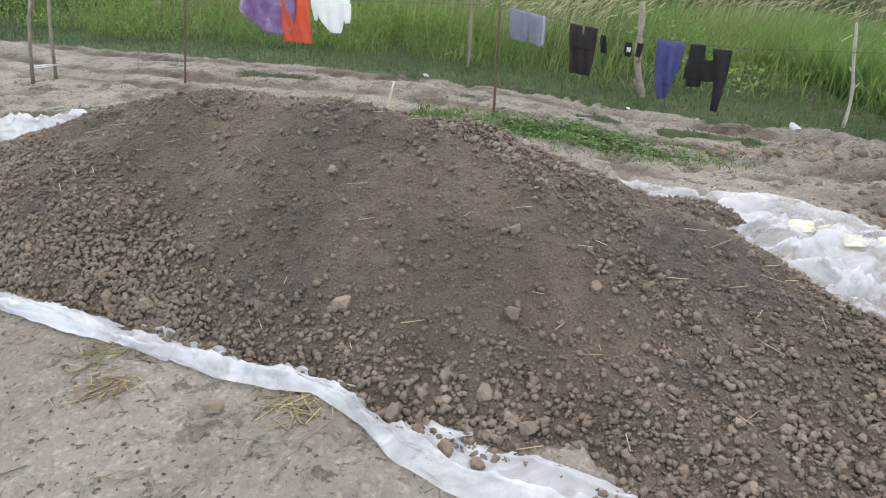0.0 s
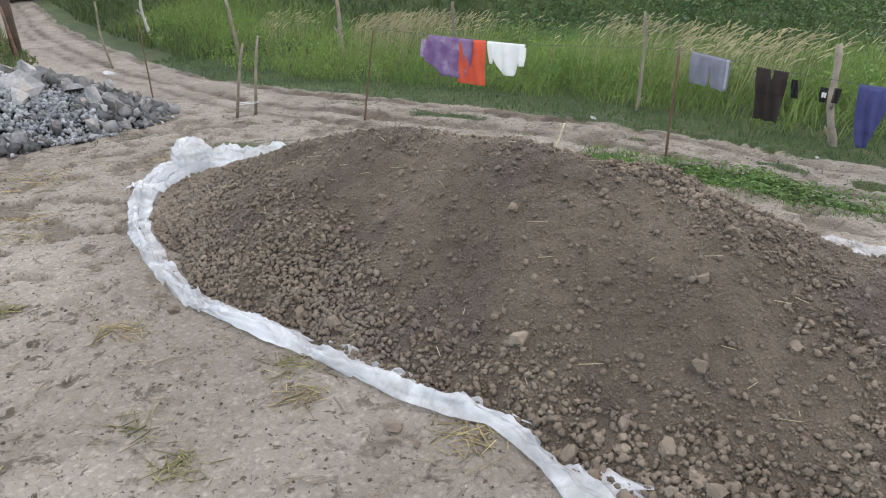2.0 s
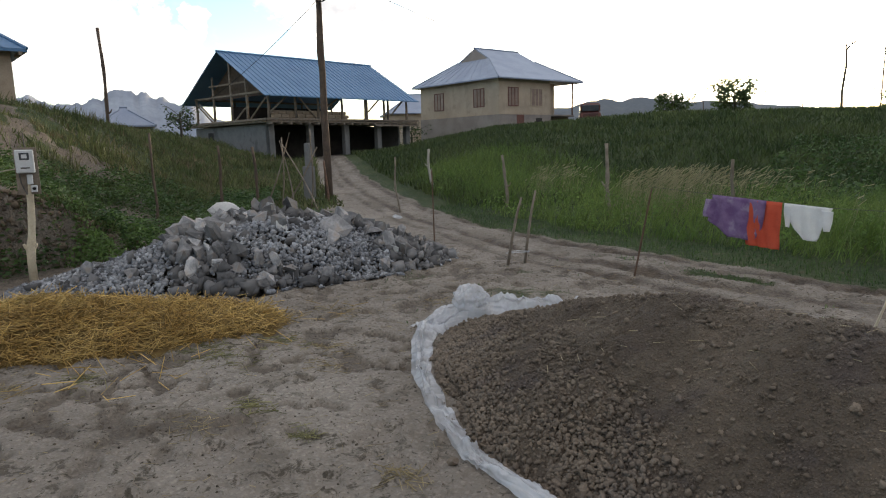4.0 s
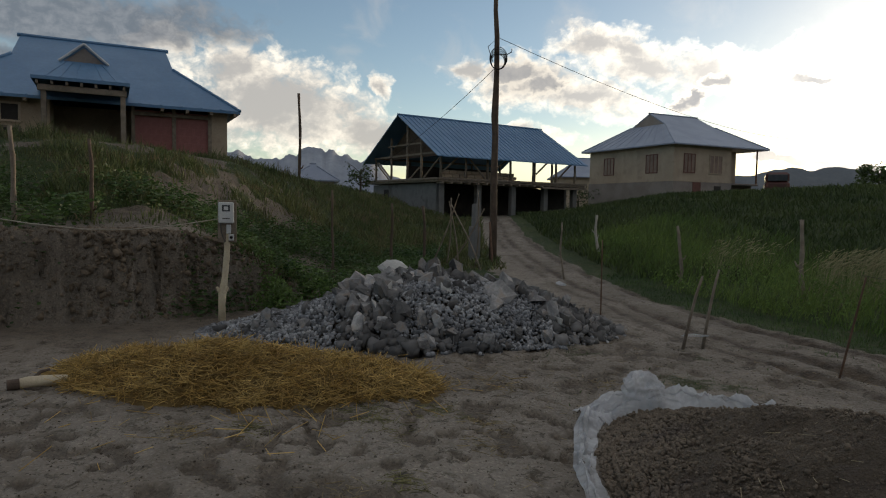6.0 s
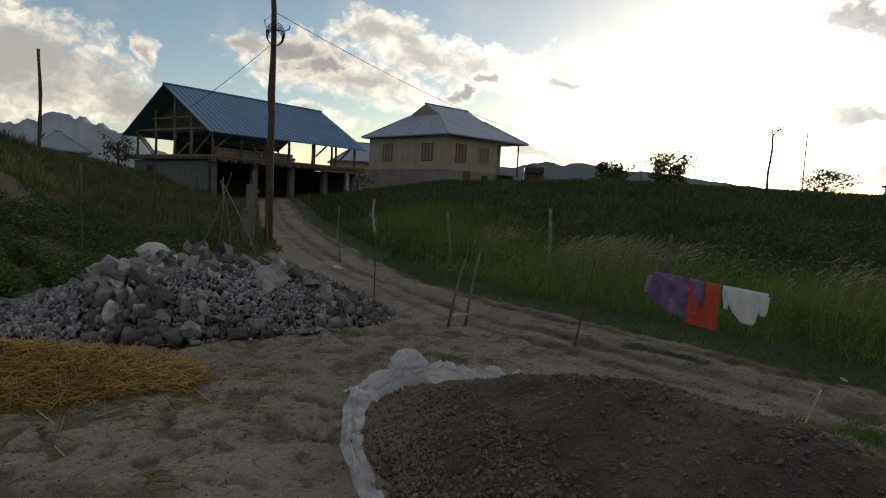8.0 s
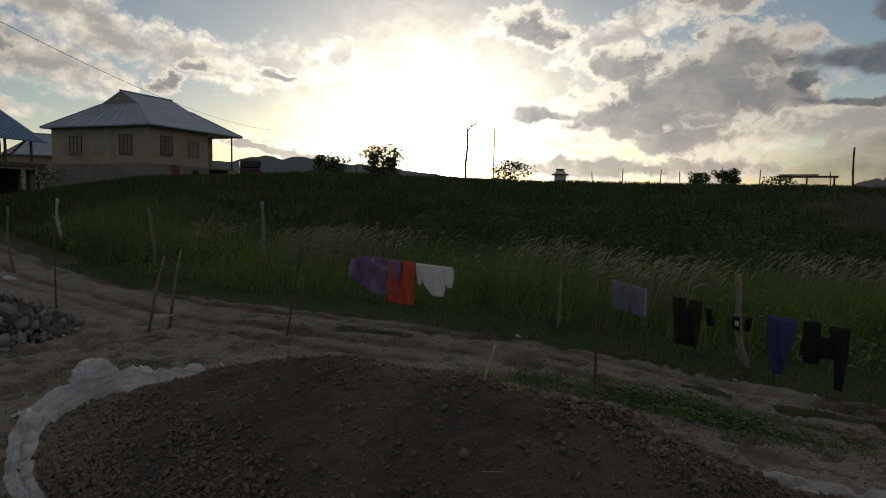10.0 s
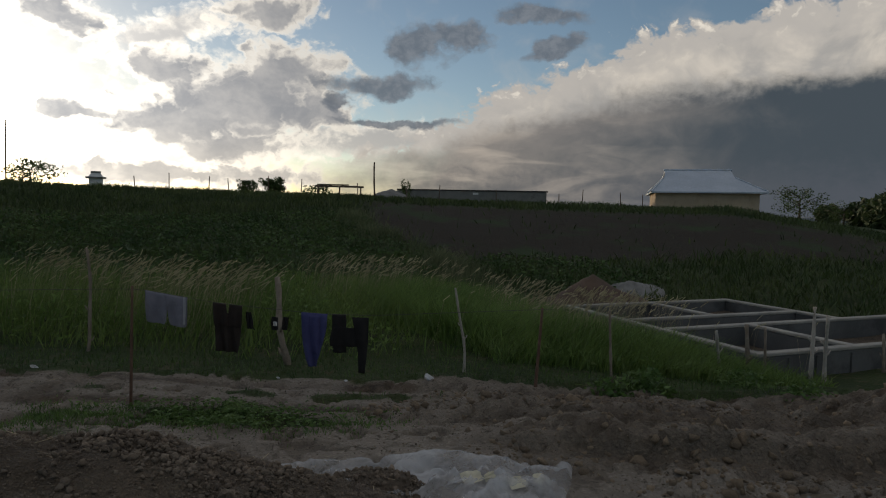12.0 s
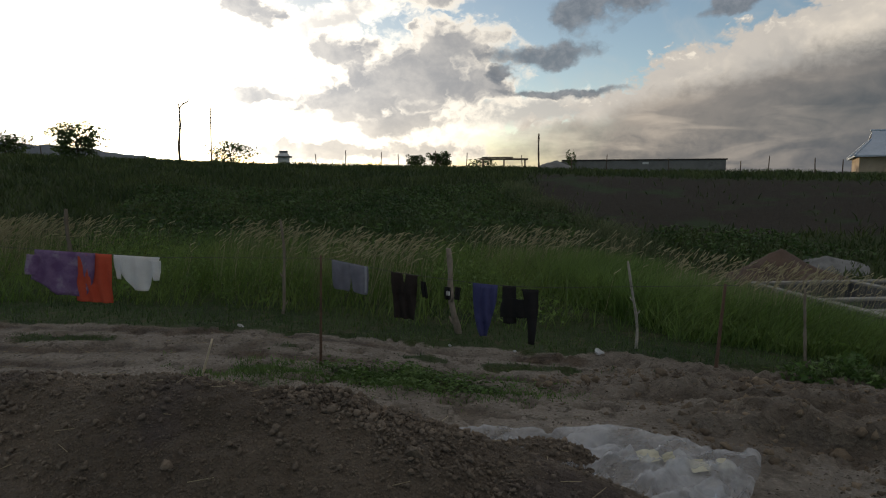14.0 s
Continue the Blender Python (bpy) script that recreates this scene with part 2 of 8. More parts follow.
SOIL = material("heap_soil", (0.122, 0.092, 0.064), (0.182, 0.140, 0.099), 1.6, 0.95, 1.0, 60, c3=(0.112, 0.085, 0.070), coords="World", shaded_crumbs=62)
CLOD = material("soil_clod", (0.150, 0.115, 0.083), (0.205, 0.161, 0.119), 1.6, 0.95, 0.7, 70, spread=0.3, island=0.45, c3=(0.142, 0.112, 0.092), coords="World")
DARKCLOD = material("churned_soil", (0.13, 0.096, 0.063), (0.20, 0.15, 0.10), 3.0, 0.95, 0.6, 60, island=0.6, coords="World")
LOAM = material("orange_loam", (0.23, 0.145, 0.065), (0.31, 0.20, 0.095), 4.0, 0.95, 0.6, 60, island=0.6, coords="World")
HUMUS = material("dark_crumb", (0.055, 0.043, 0.030), (0.10, 0.078, 0.055), 3.0, 0.95, 0.4, 60, island=0.8, coords="World")
PEBBLE = material("broken_gravel", (0.135, 0.14, 0.15), (0.26, 0.265, 0.27), 2.0, 0.75, 0.2, 50, island=1.2, coords="World")
STONE = material("grey_stone", (0.135, 0.133, 0.133), (0.25, 0.243, 0.236), 1.1, 0.85, 0.4, 9, spread=1.0, island=0.9, c3=(0.22, 0.185, 0.155), stain=0.8)
PALESTONE = material("pale_limestone", (0.40, 0.39, 0.37), (0.50, 0.49, 0.465), 1.5, 0.85, 0.3, 9, spread=0.3)
BANKEARTH = material("cut_bank_earth", (0.10, 0.075, 0.050), (0.175, 0.133, 0.092), 1.4, 0.95, 0.8, 30, island=0.5, coords="World")
STRAW = material("straw", (0.35, 0.22, 0.06), (0.48, 0.33, 0.11), 3.0, 0.75, 0.2, 60, island=1.1, coords="World")
DARKSTRAW = material("dark_matted_straw", (0.13, 0.08, 0.022), (0.21, 0.135, 0.042), 9.0, 0.9, 0.8, 70, coords="World")
DULLSTRAW = material("trodden_straw", (0.22, 0.17, 0.085), (0.32, 0.25, 0.13), 3.0, 0.85, 0.2, 60, island=0.9, coords="World")
GREENSTRAW = material("wilted_green_straw", (0.13, 0.125, 0.05), (0.22, 0.20, 0.085), 3.0, 0.85, 0.2, 60, island=0.9, coords="World")
DRY = material("dry_stalk", (0.33, 0.27, 0.17), (0.42, 0.35, 0.22), 3.0, 0.85, 0.2, 60, island=0.6, coords="World")
GRASS = material("tall_grass_blades", (0.085, 0.15, 0.028), (0.16, 0.22, 0.055), 0.5, 0.6, 0.0, 20, island=0.7, through_light=0.45, coords="World")
FIELD = material("field_crop_blades", (0.036, 0.060, 0.015), (0.070, 0.095, 0.027), 0.4, 0.7, 0.0, 20, island=0.7, through_light=0.3, coords="World")
MARGIN = material("field_margin_blades", (0.085, 0.11, 0.045), (0.16, 0.175, 0.085), 0.7, 0.7, 0.0, 20, island=0.8, through_light=0.35, coords="World")
LUSH = material("lush_grass_blades", (0.10, 0.17, 0.035), (0.17, 0.25, 0.065), 0.7, 0.6, 0.0, 20, island=0.7, through_light=0.5, coords="World")
BANKGRASS = material("rough_bank_grass", (0.06, 0.088, 0.024), (0.125, 0.135, 0.05), 0.9, 0.7, 0.0, 20, island=0.8, c3=(0.165, 0.125, 0.07), through_light=0.3, coords="World")
WEED = material("weed_leaves", (0.035, 0.075, 0.018), (0.075, 0.125, 0.032), 0.7, 0.6, 0.0, 20, island=0.7, through_light=0.35, coords="World")
SEED = material("grass_seed_heads", (0.40, 0.36, 0.22), (0.50, 0.45, 0.29), 1.0, 0.8, 0.0, 20, island=0.4, through_light=0.5, coords="World")
WOOD = material("weathered_wood", (0.17, 0.135, 0.10), (0.25, 0.205, 0.16), 6.0, 0.9, 0.5, 50, spread=0.4)
DARKWOOD = material("dark_pole_wood", (0.075, 0.052, 0.038), (0.12, 0.085, 0.06), 5.0, 0.9, 0.5, 40, spread=0.3)
PALEWOOD = material("peeled_wood", (0.47, 0.39, 0.27), (0.56, 0.48, 0.34), 6.0, 0.7, 0.3, 40)
RUST = material("rusty_iron", (0.09, 0.048, 0.03), (0.14, 0.08, 0.05), 12.0, 0.85, 0.3, 80)
CONCRETE = material("raw_concrete", (0.15, 0.147, 0.14), (0.21, 0.205, 0.195), 1.2, 0.9, 0.4, 25, c3=(0.12, 0.117, 0.11))
BLUE_ROOF = material("blue_sheet_roof", (0.075, 0.175, 0.31), (0.10, 0.21, 0.35), 0.6, 0.45, 0.1, 8)
PALE_ROOF = material("pale_sheet_roof", (0.36, 0.41, 0.48), (0.42, 0.47, 0.54), 0.6, 0.5, 0.1, 8)
GREY_ROOF = material("grey_sheet_roof", (0.20, 0.24, 0.32), (0.25, 0.29, 0.37), 0.6, 0.45, 0.1, 8)
BEIGE = material("beige_render", (0.40, 0.32, 0.24), (0.46, 0.375, 0.285), 0.8, 0.92, 0.3, 20, c3=(0.36, 0.29, 0.22))
ADOBE = material("mud_plaster", (0.36, 0.28, 0.20), (0.42, 0.33, 0.24), 0.9, 0.95, 0.4, 18, c3=(0.31, 0.235, 0.17))
PLINTH = material("grey_plinth", (0.24, 0.205, 0.185), (0.30, 0.26, 0.235), 0.8, 0.92, 0.3, 20)
PINK = material("pink_brick_wall", (0.30, 0.125, 0.115), (0.38, 0.17, 0.155), 1.2, 0.9, 0.3, 14)
# near-black: paints the shade inside rooms and openings; also panes and dark trim
DARK = material("interior_shade_dark_trim", (0.03, 0.026, 0.024), (0.045, 0.04, 0.036), 2.0, 0.9, 0.2, 20)
REDWOOD = material("red_brown_joinery", (0.13, 0.055, 0.042), (0.17, 0.072, 0.055), 4.0, 0.7, 0.2, 30)
CURTAIN = material("curtained_pane", (0.20, 0.135, 0.105), (0.27, 0.19, 0.15), 1.5, 0.35, 0.0, 6)

# ---- mesh helpers ----


def mesh_of(name, verts, faces, mat=None, smooth=False):
    """A mesh from arrays; all faces have the same number of corners."""
    verts, faces = np.asarray(verts, np.float32), np.asarray(faces, np.int32)
    me = bpy.data.meshes.new(name)
    n, k = faces.shape
    me.vertices.add(len(verts))
    me.vertices.foreach_set("co", verts.ravel())
    me.loops.add(n * k)
    me.loops.foreach_set("vertex_index", faces.ravel())
    me.polygons.add(n)
    me.polygons.foreach_set("loop_start", np.arange(0, n * k, k, dtype=np.int32))
    if smooth:
        me.polygons.foreach_set("use_smooth", np.ones(n, bool))
    me.update(calc_edges=True)
    if mat:
        me.materials.append(mat)
    return me


def mesh_bm(name, bm, mat=None, smooth=False):
    me = bpy.data.meshes.new(name)
    bmesh.ops.recalc_face_normals(bm, faces=bm.faces)
    bm.to_mesh(me)
    bm.free()
    if smooth:
        me.polygons.foreach_set("use_smooth", np.ones(len(me.polygons), bool))
    if mat:
        me.materials.append(mat)
    return me


def part(name, bm, mat, parent, label="", smooth=False):
    me = bm if isinstance(bm, bpy.types.Mesh) else mesh_bm(name, bm, mat, smooth)
    ob = new(name, me)
    ob.parent = parent
    if label:
        tagged(ob, label)
    return ob


def thing(name, m, label, category, group="", kind="", data=None):
    ob = new(name, data)
    ob.matrix_world = m
    return tagged(ob, label, category, group, kind)


def box(bm, lo, hi, bevel=0.0):
    """A box from corner to corner."""
    c, s = (Vector(lo) + Vector(hi)) / 2, Vector(hi) - Vector(lo)
    r = bmesh.ops.create_cube(bm, size=1.0, matrix=Matrix.Translation(c) @ Matrix.Diagonal((*s, 1)))
    if bevel:
        edges = list({e for v in r["verts"] for e in v.link_edges})
        bmesh.ops.bevel(bm, geom=edges, offset=bevel, segments=1, affect="EDGES")
    return bm


def tube(bm, pts, radii, n=8, cap=True):
    """A round bar along points with a radius at each."""
    rings = []
    pts = [Vector(p) for p in pts]
    if isinstance(radii, (int, float)):
        radii = [radii] * len(pts)
    for i, p in enumerate(pts):
        way = (pts[min(i + 1, len(pts) - 1)] - pts[max(i - 1, 0)]).normalized()
        side = way.orthogonal().normalized() if abs(way.z) < 0.95 else way.cross(Vector((0, 1, 0))).normalized()
        if abs(way.z) < 0.95:
            side = way.cross(Vector((0, 0, 1))).normalized()
        up = side.cross(way)
        rings.append([bm.verts.new(p + radii[i] * (math.cos(a) * side + math.sin(a) * up)) for a in (2 * math.pi * j / n for j in range(n))])
    for a, b in zip(rings, rings[1:]):
        for j in range(n):
            bm.faces.new((a[j], a[(j + 1) % n], b[(j + 1) % n], b[j]))
    if cap:
        bm.faces.new(rings[0])
        bm.faces.new(rings[-1])
    return bm


def poly(bm, *corners):
    return bm.faces.new([bm.verts.new(c) for c in corners])


def slab(bm, corners, down=(0, 0, -0.06)):
    """A flat plate with thickness from its upper corners."""
    top = [bm.verts.new(c) for c in corners]
    low = [bm.verts.new(Vector(c) + Vector(down)) for c in corners]
    bm.faces.new(top)
    bm.faces.new(low[::-1])
    for i in range(len(top)):
        j = (i + 1) % len(top)
        bm.faces.new((top[i], low[i], low[j], top[j]))
    return bm


def smooth(a, lo, hi):
    t = np.clip((np.asarray(a, float) - lo) / (hi - lo), 0, 1)
    return t * t * (3 - 2 * t)


def lattice(x, y, seed):
    """Smooth random numbers on a plane, -1 to 1."""
    x, y = np.asarray(x, float), np.asarray(y, float)
    i, j = np.floor(x).astype(np.int64), np.floor(y).astype(np.int64)
    u, v = x - i, y - j
    u, v = u * u * (3 - 2 * u), v * v * (3 - 2 * v)

    def value(a, b):
        h = (a * 374761393 + b * 668265263 + seed * 974711) & 0x7FFFFFFF
        h = ((h ^ (h >> 13)) * 1274126177) & 0x7FFFFFFF
        return ((h ^ (h >> 16)) & 0xFFFF) / 32767.5 - 1

    return (value(i, j) * (1 - u) + value(i + 1, j) * u) * (1 - v) + (value(i, j + 1) * (1 - u) + value(i + 1, j + 1) * u) * v


def fbm(x, y, scale, octaves=4, seed=1):
    total, amp = 0.0, 1.0
    for o in range(octaves):
        total = total + amp * lattice(np.asarray(x) * scale + 17.3 * o, np.asarray(y) * scale - 9.1 * o, seed + o)
        scale, amp = scale * 2.03, amp * 0.5
    return total


# ---- the lie of the land ----
BANK_Y = [-30, 0.7, 2.0, 3.5, 5.5, 8.5, 12, 17, 25, 60]
BANK_X = [-13, -11.15, -10.85, -10.35, -10.6, -12.2, -14.9, -19.5, -27, -60]
ROAD_X = [-60, -19, -9.5, -5, -2.2, 0, 1.4, 2.8, 4.4, 7, 12, 40]
ROAD_Y = [58, 19.6, 11.9, 9.0, 7.9, 7.2, 6.35, 5.45, 4.4, 3.0, 1.5, -5]

RUT_X = [1.5, 2.0, 2.7, 3.85, 5.61, 8.0]
RUT_Y = [4.75, 4.4, 3.93, 2.84, 2.03, 1.2]


def road_side(x, y):
    """How far a place lies across the road from its middle; beyond the road is positive."""
    return (y - np.interp(x, ROAD_X, ROAD_Y)) * 0.80


def land(x, y):
    x, y = np.asarray(x, float), np.asarray(y, float)
    r = np.hypot(x, y)
    az = np.degrees(np.arctan2(x, y))
    z = 0.03 * fbm(x, y, 0.35, 2, 3)
    z = z - 0.10 * smooth(x, -1.0, 2.5) * smooth(y, 3.8, 6.0)
    fall = smooth(x, 3.6, 10.5) * smooth(az, 20, 40)
    z = z - 0.70 * fall * (1 - smooth(r, 16, 24) * 0.55)
    k = np.interp(az, [-180, -100, -62, -55, -48, -40, -31, -17, 0, 35, 56, 64, 73, 95, 180], [0, 0, 0.25, 0.3, 0.34, 0.5, 0.93, 1.1, 1.02, 0.98, 0.9, 0.55, 0.05, 0, 0])
    z = z + 3.0 * k * smooth(r, 15, 47)
    # bank and hill on the west side
    d = np.interp(y, BANK_Y, BANK_X) - x + 0.25 * fbm(x, y, 0.5, 3, 9) + 0.12 * fbm(x, y, 2.2, 3, 11) + 0.13 * fbm(x, y, 5.0, 3, 13)
    f = np.interp(az, [-180, -75, -67.5, -63.7, -59.8, -56.8, -50, -45, -40, 180], [1, 1, 0.92, 0.80, 0.65, 0.5, 0.22, 0.1, 0, 0])
    cut = 1 - smooth(y, 3.6, 7.0)
    face = 1.3 * smooth(d + 0.12 * fbm(x, y * 2, 2.4, 3, 15), 0.0, 0.45) * cut
    z = z + np.where(d > 0, f * (face + (3.25 - 1.3 * cut) * smooth(d, 0.2, 9.5)), 0)
    # ruts of the track and its worn edges
    s = road_side(x, y)
    on = 1 - smooth(np.abs(s), 0.9, 1.5)
    near = 1 - smooth(r, 18, 40)
    sw = s + 0.09 * fbm(x, y, 0.8, 3, 23)
    ruts = np.exp(-((sw - 0.62) / 0.10) ** 2) + 0.8 * np.exp(-((sw + 0.16) / 0.09) ** 2) + 0.5 * np.exp(-((sw + 0.62) / 0.08) ** 2)
    z = z - near * on * 0.05 * ruts * np.clip(0.7 + 1.1 * fbm(x, y, 1.3, 4, 21), 0, 2)
    z = z + near * on * 0.014 * fbm(x, y, 4.0, 3, 25)
    # churned soil on the east side
    churn = smooth(x, 2.2, 3.5) * (1 - smooth(s, 0.3, 1.3)) * smooth(az, 18, 34) * (1 - smooth(r, 9, 14))
    z = z + churn * (0.05 * fbm(x, y, 1.1, 4, 31) + 0.07 * (0.3 - np.abs(fbm(x * 0.8, y * 1.3, 2.6, 4, 33))) + 0.055 * (0.3 - np.abs(fbm(x, y, 6.0, 4, 35))))
    # wheel rut with a small broken scarp beyond it
    q = y - np.interp(x, RUT_X, RUT_Y) + 0.10 * fbm(x, y, 1.5, 3, 37)
    z = z + churn * (0.13 * smooth(q, 0.0, 0.14) * (1 - smooth(q, 0.35, 1.1)) - 0.05 * np.exp(-((q + 0.12) / 0.16) ** 2))
    q = q - 0.95
    z = z + churn * 0.09 * smooth(q, 0.0, 0.12) * (1 - smooth(q, 0.25, 0.8))
    spoil = 0.80 * np.exp(-(((x - 7.3) * 0.94 - (y - 2.0) * 0.3) / 1.35) ** 2 - (((y - 2.0) * 0.94 + (x - 7.3) * 0.3) / 1.7) ** 2)
    spoil = spoil + 0.42 * np.exp(-((x - 5.35) / 0.75) ** 2 - ((y - 1.45) / 0.62) ** 2)
    z = z + spoil * (1 + 0.34 * fbm(x, y, 1.6, 4, 38) + 0.30 * (0.3 - np.abs(fbm(x, y, 5.0, 4, 39))))
    # hollow that holds rain water
    z = z - 0.12 * np.exp(-((x - 3.82) / 0.30) ** 2 - ((y - 2.27) / 0.17) ** 2)
    # footprints and small clods of the yard
    fineness = 1 - smooth(r, 7, 13)
    yard = fineness * (1 - smooth(s, 0.8, 1.4)) * (d < 0)
    pits = smooth(fbm(x, y, 5.2, 3, 43), 0.30, 0.62) * (0.6 + 0.5 * smooth(r, 3.0, 5.0))
    z = z + yard * (0.014 * fbm(x, y, 2.3, 3, 41) - 0.036 * pits + 0.006 * fbm(x, y, 11.0, 3, 45))
    return z


def land_at(x, y):
    return float(land(np.array([x]), np.array([y]))[0])


FOUND = (9.13, 5.95, -11.0)


def in_foundation(x, y, rim=0.0):
    c, q = math.cos(radians(FOUND[2])), math.sin(radians(FOUND[2]))
    u, v = (x - FOUND[0]) * c + (y - FOUND[1]) * q, -(x - FOUND[0]) * q + (y - FOUND[1]) * c
    return (u > -rim) & (v > -rim) & (((u < 4.8 + rim) & (v < 5.5 + rim)) | ((u < 6.6 + rim) & (v < 2.3 + rim)))


def zones(x, y):
    """Cover of the land: grass, tilled earth, damp and darkened soil."""
    r, az = np.hypot(x, y), np.degrees(np.arctan2(x, y))
    s = road_side(x, y)
    wob = 0.35 * fbm(x, y, 0.8, 3, 51)
    d = np.interp(y, BANK_Y, BANK_X) - x + wob
    grass = smooth(s + 0.35 * wob, 0.62, 0.95)
    cutface = (1 - smooth(d, 0.5, 1.6)) * (1 - smooth(y, 3.6, 6.2))
    grass = np.maximum(grass, smooth(d, -0.1, 0.5) * (1 - cutface))
    grass = np.maximum(grass, smooth(-s + wob, 1.3, 1.9) * smooth(y, 9.3, 11.0) * smooth(-x, 7.5, 9.5))
    bare = smooth(fbm(x, y, 0.8, 4, 61) + 0.35 * np.exp(-((az + 66) / 9) ** 2), -0.15, 0.55) * smooth(d, 0.5, 2) * (1 - smooth(d, 9, 14)) * (1 - smooth(y, 9, 13))
    grass = grass * (1 - 0.85 * bare)
    patch = np.exp(-(((x - 1.3) * 0.8 - 0.6 * (y - 5.7)) / 0.75) ** 2 - ((0.6 * (x - 1.3) + 0.8 * (y - 5.7)) / 0.22) ** 2)
    grass = np.maximum(grass, smooth(patch + 0.5 * wob, 0.25, 0.6))
    lawn = smooth(s, -3.2, -2.0) * (1 - smooth(s, -0.8, -0.58)) * smooth(x, -8, -5) * (1 - smooth(x, 2.2, 3.4))
    thin = (0.30 * smooth(fbm(x, y, 1.4, 4, 71), 0.0, 0.7) + 0.2 * lawn * smooth(fbm(x, y, 1.1, 4, 73), -0.7, 0.4)) * smooth(r, 4.0, 6.0) * (s < 1)
    grass = np.maximum(grass, thin)
    edge = np.interp(az, [20, 25, 28, 33, 38, 50, 62, 75], [40, 30, 24, 21.5, 22.5, 23, 27, 30]) + 2.0 * wob
    tilled = smooth(az, 23.5, 26.5) * smooth(r, edge, edge + 2.2) * (1 - smooth(r, 38, 41)) * (1 - 0.7 * smooth(az, 62, 80))
    sw = s + 0.07 * fbm(x, y, 0.9, 3, 83)
    damp = np.exp(-((sw - 0.62) / 0.13) ** 2) + 0.9 * np.exp(-((sw + 0.16) / 0.11) ** 2) + 0.5 * np.exp(-((sw + 0.62) / 0.1) ** 2) + 0.4 * np.exp(-((sw - 0.98) / 0.12) ** 2)
    damp = np.clip(damp * (1.15 + 1.2 * fbm(x, y, 1.3, 4, 81)), 0, 1)
    damp = np.maximum(damp, 0.32 * np.exp(-(sw / 0.95) ** 4) * smooth(fbm(x, y, 0.9, 4, 89), -0.6, 0.3))
    # shade in the footprint pits, painted by way of the soil's dark colour
    print_shade = smooth(fbm(x, y, 5.2, 3, 43), 0.26, 0.55) * smooth(r, 3.6, 5.2) * (1 - smooth(r, 10, 13)) * (s < 0.7)
    damp = np.maximum(damp, 0.6 * print_shade)
    stain = np.exp(-(((x + 3.82) * 0.8 + (y - 2.25) * 0.6) / 0.34) ** 2 - (((x + 3.82) * 0.6 - (y - 2.25) * 0.8) / 0.16) ** 2)
    damp = np.maximum(damp, np.clip(stain * (0.7 + 1.2 * fbm(x, y, 4.0, 3, 85)), 0, 0.55))
    damp = np.maximum(damp * (d < 0), 0.4 * cutface * (d > -0.05))
    # darker strip of soil along the bank's foot
    damp = np.maximum(damp, 0.7 * np.exp(-((d + 0.7) / 0.9) ** 2) * (d < 0) * (y < 9))
    churn = smooth(x, 1.6, 3.4) * (1 - smooth(s, 0.3, 1.3)) * smooth(az, 18, 34)
    damp = np.maximum(damp, 0.75 * bare)
    q = y - np.interp(x, RUT_X, RUT_Y) + 0.10 * fbm(x, y, 1.5, 3, 37)
    dug = np.maximum(smooth(fbm(x, y, 2.4, 4, 34), 0.3, -0.4), np.exp(-(q / 0.3) ** 2) + np.exp(-((q - 1.0) / 0.22) ** 2))
    damp = np.maximum(damp, churn * np.clip(0.16 + 0.55 * dug, 0, 1))
    median = np.exp(-((s - 0.22) / 0.2) ** 2) * smooth(fbm(x, y, 1.2, 3, 87), -0.35, 0.35) * smooth(x, -6, -2) * (1 - smooth(x, 3.0, 4.2))
    grass = np.maximum(grass, 0.75 * median)
    inner = in_foundation(x, y)
    grass, damp, tilled = np.where(inner, 0.15, grass), np.where(inner, 0.8, damp), np.where(inner, 0, tilled)
    return np.clip(grass, 0, 1), np.clip(tilled, 0, 1), damp


def loam(x, y):
    """Where orange subsoil has been tipped."""
    w = 0.16 * fbm(x, y, 2.0, 4, 95)
    return smooth(np.exp(-((x - 5.2) / 0.95) ** 2 - ((y - 1.55) / 0.62) ** 2) + w, 0.30, 0.55)


